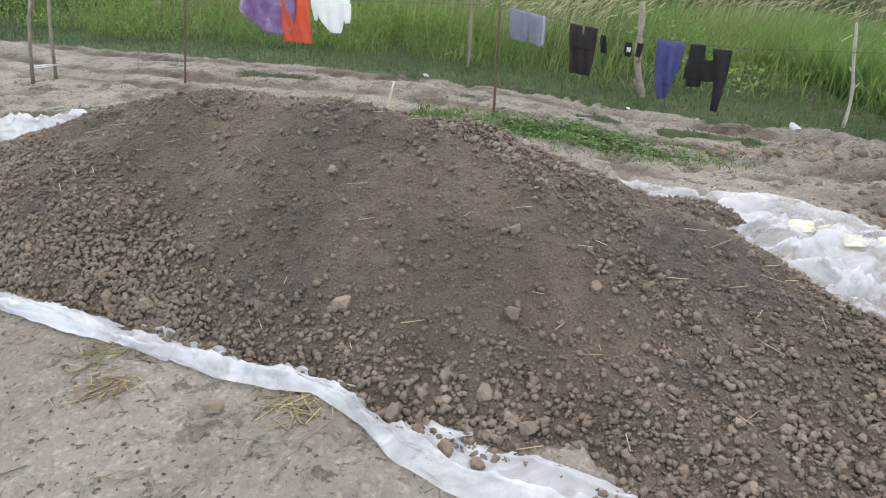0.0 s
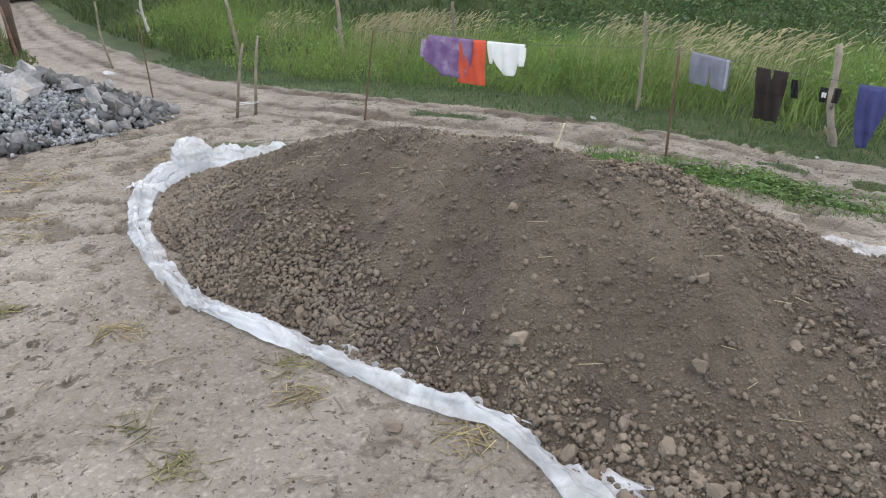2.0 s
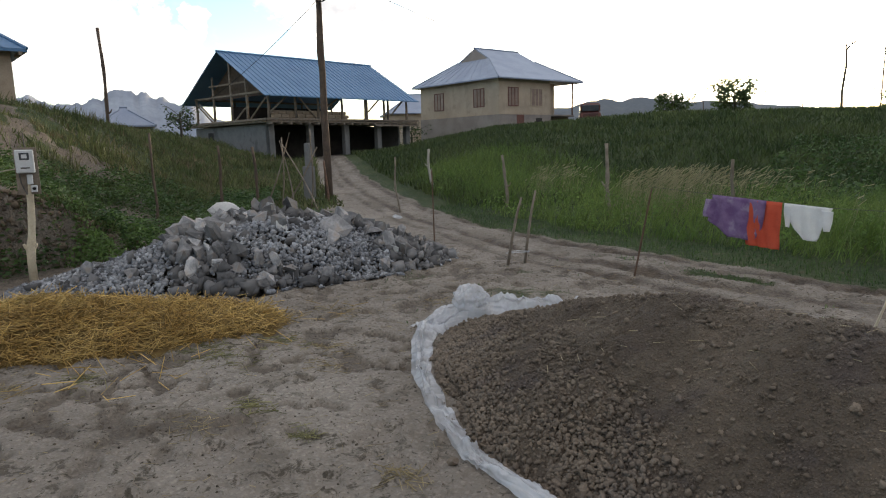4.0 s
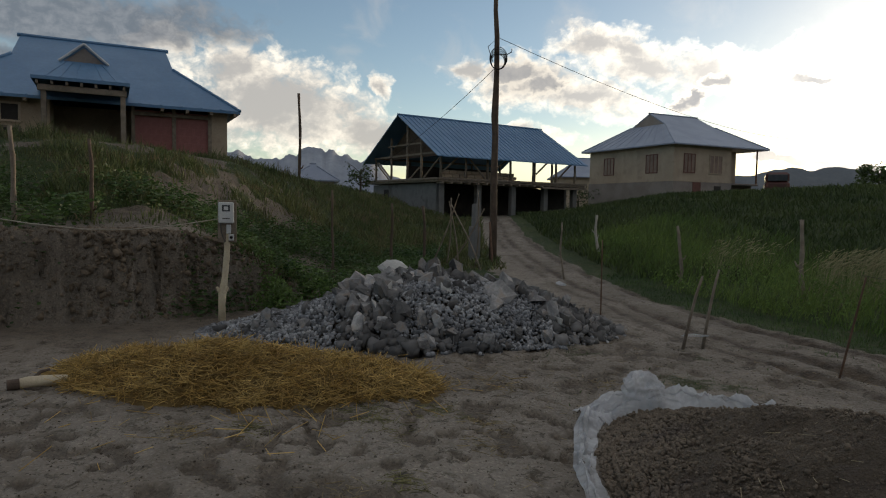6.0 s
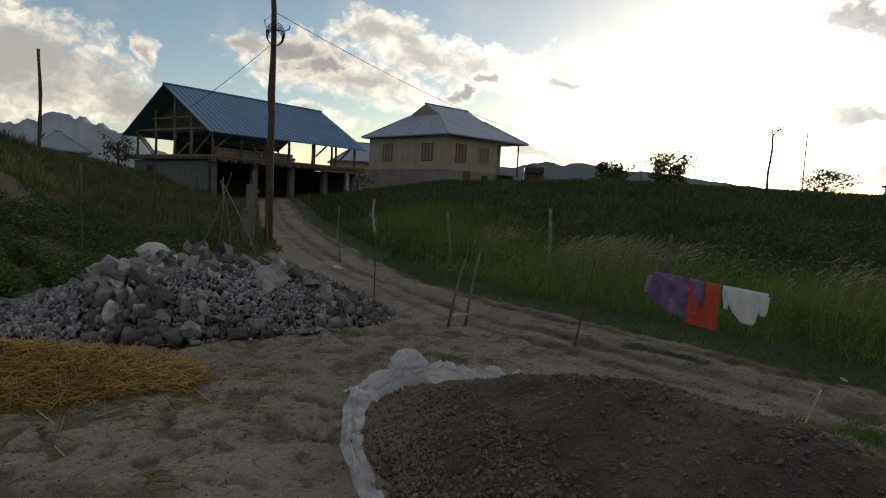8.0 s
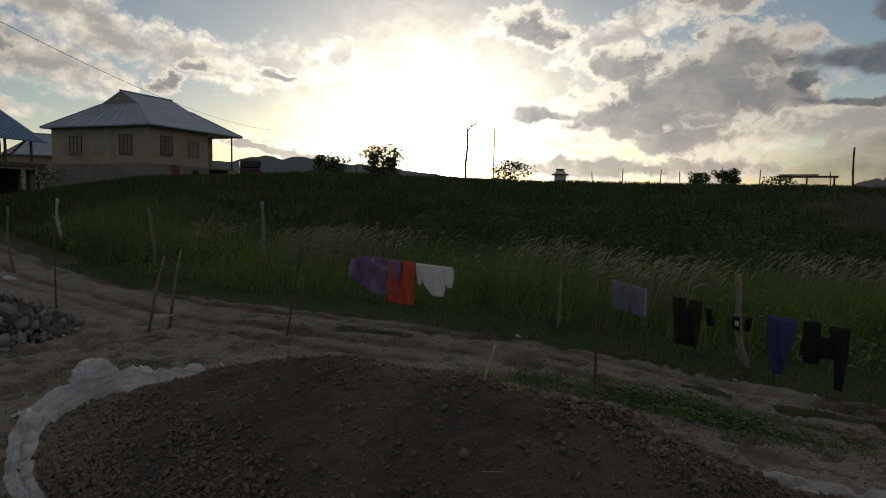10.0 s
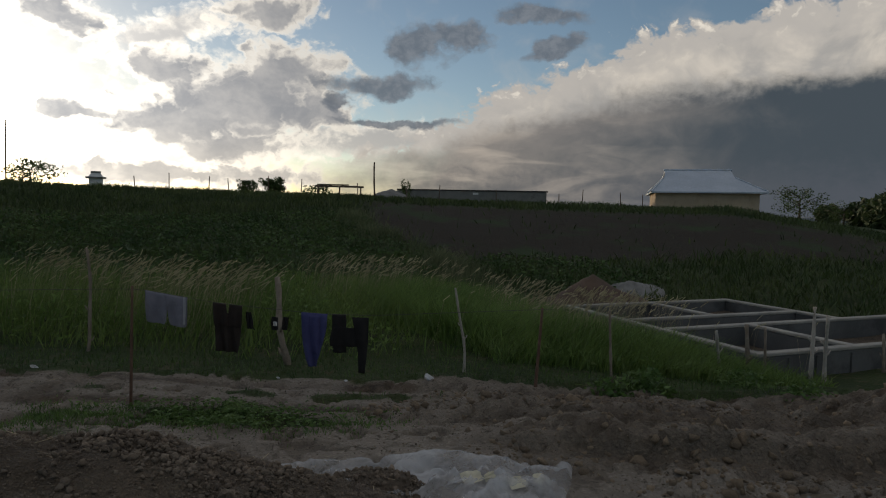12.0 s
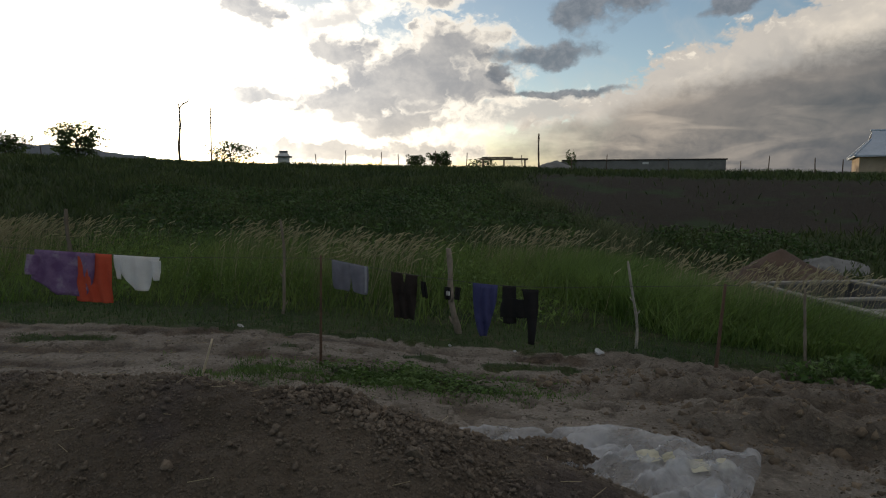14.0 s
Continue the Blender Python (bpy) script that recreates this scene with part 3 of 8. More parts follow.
def ground_material():
    m = bpy.data.materials.new("ground")
    m.use_nodes = True
    g = Nodes(m.node_tree)
    p = g.add("NewGeometry").outputs["Position"]
    zone = g.add("SeparateColor")
    cover = g.add("Attribute", attribute_name="cover")
    g.put(cover.outputs["Color"], zone.inputs[0])
    grass, tilled, damp = zone.outputs
    n1, n2, n3 = g.noise(p, 0.6, 5, 0.6), g.noise(p, 5.0, 6, 0.65), g.noise(p, 55.0, 4, 0.7)
    dust = g.mix(g.steps(n1, 0.35, 0.68), (0.252, 0.217, 0.178), (0.340, 0.298, 0.248))
    dust = g.mix(g.math("MULTIPLY", g.steps(g.noise(p, 2.1, 5, 0.65, 0.4), 0.50, 0.66), 0.45), dust, (0.15, 0.126, 0.098))
    # trodden dung, rotted straw and painted footprint shadows: small ragged marks gathering in drifts
    drift = g.steps(g.noise(p, 0.85, 4, 0.6), 0.36, 0.62)
    marks = g.math("MULTIPLY", g.steps(g.noise(p, 7.0, 6, 0.72, 0.8), 0.54, 0.62), g.math("ADD", 0.42, g.math("MULTIPLY", drift, 0.55)))
    dust = g.mix(marks, dust, (0.098, 0.082, 0.060))
    flecks = g.steps(g.noise(p, 24.0, 4, 0.65, 0.5), 0.60, 0.66)
    dust = g.mix(g.math("MULTIPLY", flecks, 0.9), dust, (0.085, 0.072, 0.054))
    pale = g.steps(g.noise(p, 38.0, 3, 0.6), 0.68, 0.74)
    dust = g.mix(g.math("MULTIPLY", pale, 0.6), dust, (0.42, 0.39, 0.34))
    wet = g.mix(g.steps(n2, 0.4, 0.6), (0.068, 0.050, 0.034), (0.128, 0.096, 0.066))
    col = g.mix(damp, dust, wet)
    till = g.mix(g.steps(n2, 0.35, 0.65), (0.026, 0.020, 0.013), (0.043, 0.034, 0.021))
    till = g.mix(g.steps(g.noise(p, 0.35, 4, 0.6), 0.52, 0.66), till, (0.032, 0.052, 0.016))
    turf = g.mix(g.steps(n1, 0.3, 0.7), (0.028, 0.048, 0.013), (0.056, 0.078, 0.024))
    turf = g.mix(g.steps(n2, 0.5, 0.72), turf, (0.095, 0.085, 0.045))
    rough_edge = g.steps(g.math("ADD", grass, g.math("ADD", g.math("MULTIPLY", g.math("SUBTRACT", n2, 0.5), 0.9), g.math("MULTIPLY", g.math("SUBTRACT", n3, 0.5), 0.6))), 0.38, 0.62)
    col = g.mix(rough_edge, col, turf)
    col = g.mix(tilled, col, till)
    col = g.mix(cover.outputs["Alpha"], col, g.mix(g.steps(n2, 0.38, 0.62), (0.15, 0.092, 0.042), (0.30, 0.19, 0.088)))
    col = g.mix(1.0, col, g.math("ADD", 0.7, g.math("MULTIPLY", n3, 0.6)), "MULTIPLY")
    crumb = g.add("TexVoronoi")
    g.put(p, crumb.inputs["Vector"])
    crumb.inputs["Scale"].default_value = 26.0
    crumb.inputs["Detail"].default_value = 2
    hump = g.math("SUBTRACT", 1.0, crumb.outputs["Distance"])
    # hollows between crumbs are darkened in the colour, as shade would do
    col = g.mix(1.0, col, g.steps(hump, 0.1, 0.6, 0.80, 1.06), "MULTIPLY")
    b = g.add("BsdfPrincipled")
    g.put(col, b.inputs["Base Color"])
    g.put(g.math("SUBTRACT", 0.97, g.math("MULTIPLY", damp, 0.2)), b.inputs["Roughness"])
    b.inputs["Specular IOR Level"].default_value = 0.25
    bp = g.add("Bump")
    bp.inputs["Strength"].default_value = 0.9
    bp.inputs["Distance"].default_value = 0.035
    g.put(g.math("ADD", g.math("ADD", n2, g.math("MULTIPLY", hump, 0.5)), g.math("MULTIPLY", n3, 0.5)), bp.inputs["Height"])
    g.put(bp.outputs[0], b.inputs["Normal"])
    g.put(b.outputs[0], g.add("OutputMaterial").inputs[0])
    return m


def build_ground():
    seen = np.linspace(-100, 84, 800)
    rest = np.linspace(84, 260, 60)[1:-1]
    az = np.radians(np.concatenate([seen, rest]))
    r = [0.0, 0.5, 1.0]
    while r[-1] < 4000:
        r.append(r[-1] * (1.0135 if r[-1] < 2.2 else 1.0066 if r[-1] < 14 else 1.0135 if r[-1] < 60 else 1.06))
    r = np.array(r)
    R, A = np.meshgrid(r, az, indexing="ij")
    x, y = R * np.sin(A), R * np.cos(A)
    z = land(x, y)
    n, k = len(r), len(az)
    i, j = np.meshgrid(np.arange(n - 1), np.arange(k), indexing="ij")
    a, b = i * k + j, i * k + (j + 1) % k
    faces = np.stack([a, b, b + k, a + k], -1).reshape(-1, 4)
    me = mesh_of("ground", np.stack([x, y, z], -1).reshape(-1, 3), faces, ground_material(), smooth=True)
    cover = me.color_attributes.new("cover", "FLOAT_COLOR", "POINT")
    g = zones(x.ravel(), y.ravel())
    cover.data.foreach_set("color", np.stack([*g, loam(x.ravel(), y.ravel())], -1).astype(np.float32).ravel())
    return thing("ground", Matrix(), "sandy trodden yard, rutted track and grassy slopes", "ground", kind="structure", data=me)


build_ground()

# ---- soil heap ----
AX0, AXD, AXN = np.array((-3.3, 5.0)), np.array((0.891, -0.455)), np.array((0.455, 0.891))
HEAP_S = [-0.45, 0.5, 1.3, 2.0, 2.6, 3.2, 3.8, 4.5, 5.0, 5.5, 5.95, 6.4]
HEAP_H = [0.0, 0.262, 0.503, 0.677, 0.681, 0.707, 0.681, 0.47, 0.339, 0.17, 0.049, 0.0]
HEAP_F = [0.3, 1.02, 1.25, 1.38, 1.36, 1.32, 1.33, 1.40, 1.44, 1.38, 1.05, 0.5]
HEAP_B = [0.428, 0.892, 1.244, 1.434, 1.487, 1.478, 1.479, 1.3, 0.982, 0.494, 0.15, 0.05]


def heap_height(x, y):
    x, y = np.asarray(x, float), np.asarray(y, float)
    s = (x - AX0[0]) * AXD[0] + (y - AX0[1]) * AXD[1]
    w = (x - AX0[0]) * AXN[0] + (y - AX0[1]) * AXN[1]
    half = np.where(w < 0, np.interp(s, HEAP_S, HEAP_F), np.interp(s, HEAP_S, HEAP_B))
    v = np.abs(w) / half + 0.06 * fbm(x, y, 1.4, 3, 101)
    v = np.maximum(v, 0)
    h = np.interp(s, HEAP_S, HEAP_H) * (1 - (np.sqrt(v * v + 0.04) - 0.2) / 0.82)
    h = h + np.where(h > 0.03, 0.035 * fbm(x, y, 1.7, 4, 111) + 0.016 * fbm(x, y, 8, 4, 113), 0)
    inside = (s > HEAP_S[0]) & (s < HEAP_S[-1]) & (v < 1.02)
    # small lobe tipped over the rear flap
    lobe = 0.175 * np.exp(-((x - 1.5) / 0.32) ** 2 - ((y - 3.74) / 0.30) ** 2) * (1 + 0.3 * fbm(x, y, 4.0, 3, 117)) - 0.055
    return np.maximum(np.where(inside, h, -0.05), np.maximum(lobe, -0.05))


def build_heap():
    xs, ys = np.arange(-4.3, 2.9, 0.014), np.arange(0.9, 6.9, 0.014)
    X, Y = np.meshgrid(xs, ys, indexing="ij")
    H = heap_height(X, Y)
    Z = H + np.where(H > 0.0, 0.007 * fbm(X, Y, 22, 3, 119), 0)
    n, k = X.shape
    i, j = np.meshgrid(np.arange(n - 1), np.arange(k - 1), indexing="ij")
    a = i * k + j
    faces = np.stack([a, a + k, a + k + 1, a + 1], -1).reshape(-1, 4)
    keep = (H.ravel()[faces] > -0.049).any(1)
    faces = faces[keep]
    used, inv = np.unique(faces, return_inverse=True)
    verts = np.stack([X, Y, Z], -1).reshape(-1, 3)[used]
    me = mesh_of("soil", verts, inv.reshape(-1, 4), SOIL, smooth=True)
    heap = thing("soil_heap", Matrix(), "long heap of loose brown soil on plastic sheeting", "soil heap")
    part("soil", me, SOIL, heap)
    return heap


heap = build_heap()

# ---- scatter helpers ----
RNG = np.random.default_rng(7)
PHI = (1 + 5 ** 0.5) / 2
ICO_V = np.array([(-1, PHI, 0), (1, PHI, 0), (-1, -PHI, 0), (1, -PHI, 0), (0, -1, PHI), (0, 1, PHI), (0, -1, -PHI), (0, 1, -PHI), (PHI, 0, -1), (PHI, 0, 1), (-PHI, 0, -1), (-PHI, 0, 1)]) / math.hypot(1, PHI)
ICO_F = np.array([(0, 11, 5), (0, 5, 1), (0, 1, 7), (0, 7, 10), (0, 10, 11), (1, 5, 9), (5, 11, 4), (11, 10, 2), (10, 7, 6), (7, 1, 8), (3, 9, 4), (3, 4, 2), (3, 2, 6), (3, 6, 8), (3, 8, 9), (4, 9, 5), (2, 4, 11), (6, 2, 10), (8, 6, 7), (9, 8, 1)])


def turns(n):
    """Random rotation matrices."""
    q = RNG.normal(size=(n, 4))
    q /= np.linalg.norm(q, axis=1, keepdims=True)
    w, x, y, z = q.T
    return np.stack([1 - 2 * (y * y + z * z), 2 * (x * y - z * w), 2 * (x * z + y * w), 2 * (x * y + z * w), 1 - 2 * (x * x + z * z), 2 * (y * z - x * w), 2 * (x * z - y * w), 2 * (y * z + x * w), 1 - 2 * (x * x + y * y)], -1).reshape(n, 3, 3)


def lumps(name, pos, size, mat, jitter=0.22, squash=0.75, rounded=False):
    """Many small uneven lumps as one mesh."""
    n = len(pos)
    v = np.broadcast_to(ICO_V, (n, 12, 3)) * (1 + RNG.uniform(-jitter, jitter, (n, 12, 1)))
    v = v * RNG.uniform(0.55, 1.3, (n, 1, 3)) * np.asarray(size)[:, None, None]
    v = np.einsum("nij,nkj->nki", turns(n), v)
    v[:, :, 2] *= squash
    v = v + np.asarray(pos)[:, None, :]
    f = ICO_F[None] + 12 * np.arange(n)[:, None, None]
    return mesh_of(name, v.reshape(-1, 3), f.reshape(-1, 3), mat, smooth=rounded)


BLOCK_V = np.array([(-1, -1, -1), (1, -1, -1), (1, 1, -1), (-1, 1, -1), (-1, -1, 1), (1, -1, 1), (1, 1, 1), (-1, 1, 1)]) * 0.62
BLOCK_F = np.array([(0, 3, 2), (0, 2, 1), (4, 5, 6), (4, 6, 7), (0, 1, 5), (0, 5, 4), (1, 2, 6), (1, 6, 5), (2, 3, 7), (2, 7, 6), (3, 0, 4), (3, 4, 7)])


def shards(name, pos, size, mat, jitter=0.42):
    """Many sharp-edged broken stones as one mesh."""
    n = len(pos)
    v = BLOCK_V + RNG.uniform(-jitter, jitter, (n, 8, 3))
    v = v * RNG.uniform(0.6, 1.35, (n, 1, 3)) * np.asarray(size)[:, None, None]
    v = np.einsum("nij,nkj->nki", turns(n), v) + np.asarray(pos)[:, None, :]
    f = BLOCK_F[None] + 8 * np.arange(n)[:, None, None]
    return mesh_of(name, v.reshape(-1, 3), f.reshape(-1, 3), mat)


def lump_mesh(name, mat, seed, jitter=0.2, levels=2, faces=11, near=0.48):
    """One clod or stone of unit radius with broken faces."""
    rng = random.Random(seed)
    bm = bmesh.new()
    bmesh.ops.create_icosphere(bm, subdivisions=levels, radius=1.0)
    cuts = [(Vector((rng.gauss(0, 1), rng.gauss(0, 1), rng.gauss(0, 1))).normalized(), rng.uniform(near, 0.85)) for _ in range(faces)]
    sx, sy, sz = rng.uniform(0.85, 1.25), rng.uniform(0.75, 1.05), rng.uniform(0.65, 0.9)
    for v in bm.verts:
        for way, far in cuts:
            over = v.co.dot(way) - far
            if over > 0:
                v.co -= way * over * 0.98
        v.co *= 1 + jitter * 0.4 * noise.noise(v.co * 2.2 + Vector((seed, 0, 0)))
        v.co = Vector((v.co.x * sx, v.co.y * sy, v.co.z * sz))
    return mesh_bm(name, bm, mat)


def hull_mesh(name, mat, seed, n=11):
    """One sharp-edged broken stone of about unit radius."""
    rng = random.Random(seed)
    bm = bmesh.new()
    sx, sy, sz = rng.uniform(0.85, 1.25), rng.uniform(0.75, 1.05), rng.uniform(0.6, 0.9)
    for _ in range(n):
        v = Vector((rng.gauss(0, 1), rng.gauss(0, 1), rng.gauss(0, 1))).normalized() * rng.uniform(0.85, 1.1)
        bm.verts.new((v.x * sx, v.y * sy, v.z * sz))
    out = bmesh.ops.convex_hull(bm, input=bm.verts)
    bmesh.ops.delete(bm, geom=[q for q in out["geom_interior"] if isinstance(q, bmesh.types.BMVert)], context="VERTS")
    return mesh_bm(name, bm, mat)


def blades(name, pos, height, width, mat, lean=0.35, wind=(0.0, 0.0)):
    """Bent grass blades as one mesh."""
    n = len(pos)
    a, b = RNG.uniform(0, 2 * math.pi, (2, n))
    side = np.stack([np.cos(a), np.sin(a), np.zeros(n)], -1) * (np.asarray(width) / 2)[:, None]
    amount = RNG.uniform(0.1, 1.0, n) * lean
    bend = np.stack([np.cos(b) * amount + wind[0], np.sin(b) * amount + wind[1], np.zeros(n)], -1) * np.asarray(height)[:, None]
    up = np.stack([np.zeros(n), np.zeros(n), np.asarray(height)], -1)
    p = np.asarray(pos)
    v = np.stack([p - side, p + side, p + 0.55 * up + 0.35 * bend - 0.8 * side, p + 0.55 * up + 0.35 * bend + 0.8 * side, p + up * 0.97 + bend], 1)
    f = np.array([(0, 1, 3), (0, 3, 2), (2, 3, 4)])[None] + 5 * np.arange(n)[:, None, None]
    return mesh_of(name, v.reshape(-1, 3), f.reshape(-1, 3), mat)


def leaves(name, pos, size, mat, flat=0.4):
    """Small folded leaves as one mesh."""
    n = len(pos)
    t = turns(n)
    s = np.asarray(size)[:, None]
    long, wide, up = t[:, :, 0] * s, t[:, :, 1] * s * 0.42, t[:, :, 2] * s * 0.12
    long[:, 2] *= flat
    p = np.asarray(pos)
    v = np.stack([p - long, p + wide + up, p + long, p - wide + up, p], 1)
    f = np.array([(0, 1, 4), (1, 2, 4), (2, 3, 4), (3, 0, 4)])[None] + 5 * np.arange(n)[:, None, None]
    return mesh_of(name, v.reshape(-1, 3), f.reshape(-1, 3), mat)


def stalks(name, pos, ways, length, radius, mat):
    """Thin three-sided stalks as one mesh."""
    n = len(pos)
    w = np.asarray(ways)
    w = w / np.linalg.norm(w, axis=1, keepdims=True)
    side = np.cross(w, np.array((0.0, 0.0, 1.0)) + 0.3 * RNG.normal(size=(n, 3)))
    side /= np.linalg.norm(side, axis=1, keepdims=True)
    other = np.cross(side, w)
    r, h = np.asarray(radius)[:, None], np.asarray(length)[:, None] / 2
    p = np.asarray(pos)
    ring = [side * math.cos(a) + other * math.sin(a) for a in (0, 2.094, 4.189)]
    v = np.stack([p - w * h + r * q for q in ring] + [p + w * h + r * q for q in ring], 1)
    f = np.array([(0, 1, 4, 3), (1, 2, 5, 4), (2, 0, 3, 5)])[None] + 6 * np.arange(n)[:, None, None]
    return mesh_of(name, v.reshape(-1, 3), f.reshape(-1, 4), mat)


def on_land(x, y, dz=0.0):
    return np.stack([x, y, land(x, y) + dz], -1)


def stuff(name, me, label, category):
    return thing(name, Matrix(), label, category, kind="stuff", data=me)


# ---- clods of the heap ----
def heap_clods():
    def drop(n, x0, x1, y0, y1):
        x, y = RNG.uniform(x0, x1, n), RNG.uniform(y0, y1, n)
        h = heap_height(x, y)
        w = (x - AX0[0]) * AXN[0] + (y - AX0[1]) * AXN[1]
        return x, y, h, w

    # clods that have rolled down gather at the foot and in tongues down the slope
    x, y, h, w = drop(230000, -4.2, 2.5, 1.0, 6.4)
    foot = smooth(h, 0.36, 0.02)
    tongue = smooth(fbm(x * 0.9 + 0.5 * y, y * 0.35, 1.5, 3, 207), 0.02, 0.42)
    chance = 0.13 + 0.55 * foot ** 1.4 + 0.62 * tongue * (1 - 0.5 * smooth(x, 0.2, 1.2))
    keep = (h > 0.004) & (RNG.uniform(size=len(x)) < chance * np.where(w < 0.3, 0.5, 0.10))
    x, y, h, foot, tongue = (q[keep] for q in (x, y, h, foot, tongue))
    size = 0.0058 * (1 - RNG.uniform(size=len(x))) ** -0.40
    size = np.clip(size * (1 + 0.45 * foot + 0.25 * tongue) * (1 - 0.3 * smooth(x, 0.0, 1.0)), 0.004, 0.0165)
    me = lumps("clod_scatter", np.stack([x, y, h + size * 0.7], -1), size, CLOD, 0.34, 0.95)
    tagged(part("clod_scatter", me, CLOD, heap), kind="stuff")
    x, y, h, w = drop(60000, -3.9, 2.3, 1.1, 4.9)
    keep = (h > 0.01) & (w < 0.3)
    x, y, h = x[keep], y[keep], h[keep]
    size = RNG.uniform(0.0022, 0.0055, len(x))
    tagged(part("soil_crumb_scatter", lumps("soil_crumb_scatter", np.stack([x, y, h + size * 0.5], -1), size, CLOD), CLOD, heap), kind="stuff")
    shapes = [hull_mesh("clod", CLOD, 40 + i, 16) for i in range(9)]
    spots = [(0.45, 2.86, 0.05), (0.31, 2.62, 0.048), (-1.22, 3.49, 0.038), (-0.4, 2.35, 0.066), (0.27, 2.24, 0.06), (-0.52, 3.05, 0.045), (-0.75, 2.42, 0.045), (0.62, 2.35, 0.045)]
    spots += [(-1.30, 2.56, 0.06), (-1.52, 2.66, 0.055), (-1.42, 2.63, 0.045), (-0.16, 1.90, 0.066), (0.16, 1.93, 0.06), (0.3, 1.80, 0.05), (0.02, 2.02, 0.045)]
    while len(spots) < 295:
        x, y = RNG.uniform(-3.7, 1.8), RNG.uniform(1.3, 4.6)
        h = float(heap_height(x, y))
        if 0.0 < h < 0.12 or (h > 0 and RNG.uniform() < 0.09):
            spots.append((x, y, RNG.uniform(0.017, 0.029) * (1.25 if h < 0.07 else 1.0)))
    for i, (x, y, r) in enumerate(spots):
        r = r * 0.78
        ob = part("clod", shapes[i % 9], CLOD, heap)
        ob.matrix_basis = pose(x, y, max(float(heap_height(x, y)), 0.0) + r * 0.35, *RNG.uniform(0, 360, 3)) @ Matrix.Scale(r, 4)
    n = 150
    x, y = RNG.uniform(-3.2, 1.7, n), RNG.uniform(1.6, 4.4, n)
    h = heap_height(x, y)
    keep = h > 0.03
    x, y, h = x[keep], y[keep], h[keep]
    ways = np.stack([RNG.normal(size=len(x)), RNG.normal(size=len(x)), RNG.normal(size=len(x)) * 0.35], -1)
    shapes = [stalks("dry_stalk", np.zeros((1, 3)), np.array([(1.0, 0.12 * k, 0.0)]), np.array([0.05 + 0.025 * k]), np.array([0.0018]), DRY) for k in range(4)]
    for k in range(len(x)):
        ob = part("dry_stalk", shapes[k % 4], DRY, heap)
        ob.matrix_basis = pose(x[k], y[k], h[k] + 0.012, 0, 14 * ways[k][2], math.degrees(math.atan2(ways[k][1], ways[k][0])))


heap_clods()


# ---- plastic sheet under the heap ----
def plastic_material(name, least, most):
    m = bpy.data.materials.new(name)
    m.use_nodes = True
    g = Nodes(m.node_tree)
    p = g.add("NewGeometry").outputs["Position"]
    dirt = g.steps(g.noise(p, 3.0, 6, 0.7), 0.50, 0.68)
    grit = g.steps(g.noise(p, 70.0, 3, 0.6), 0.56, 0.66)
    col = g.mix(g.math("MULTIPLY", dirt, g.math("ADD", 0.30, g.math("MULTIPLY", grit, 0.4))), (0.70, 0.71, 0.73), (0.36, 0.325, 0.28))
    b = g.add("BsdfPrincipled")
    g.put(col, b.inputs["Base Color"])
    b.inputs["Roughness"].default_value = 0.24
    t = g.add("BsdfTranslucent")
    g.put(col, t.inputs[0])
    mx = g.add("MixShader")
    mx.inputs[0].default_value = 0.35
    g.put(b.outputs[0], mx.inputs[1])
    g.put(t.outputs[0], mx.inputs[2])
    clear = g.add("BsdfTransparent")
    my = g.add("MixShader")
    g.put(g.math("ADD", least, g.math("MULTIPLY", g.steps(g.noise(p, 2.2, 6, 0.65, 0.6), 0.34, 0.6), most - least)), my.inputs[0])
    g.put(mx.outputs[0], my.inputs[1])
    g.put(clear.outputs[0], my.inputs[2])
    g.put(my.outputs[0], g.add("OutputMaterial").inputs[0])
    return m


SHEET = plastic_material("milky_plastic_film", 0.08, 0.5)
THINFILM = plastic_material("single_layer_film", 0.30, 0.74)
YELLOWED = material("yellowed_film", (0.56, 0.53, 0.40), (0.66, 0.62, 0.47), 6.0, 0.5, 0.2, 40, c3=(0.36, 0.32, 0.24), through_light=0.2)


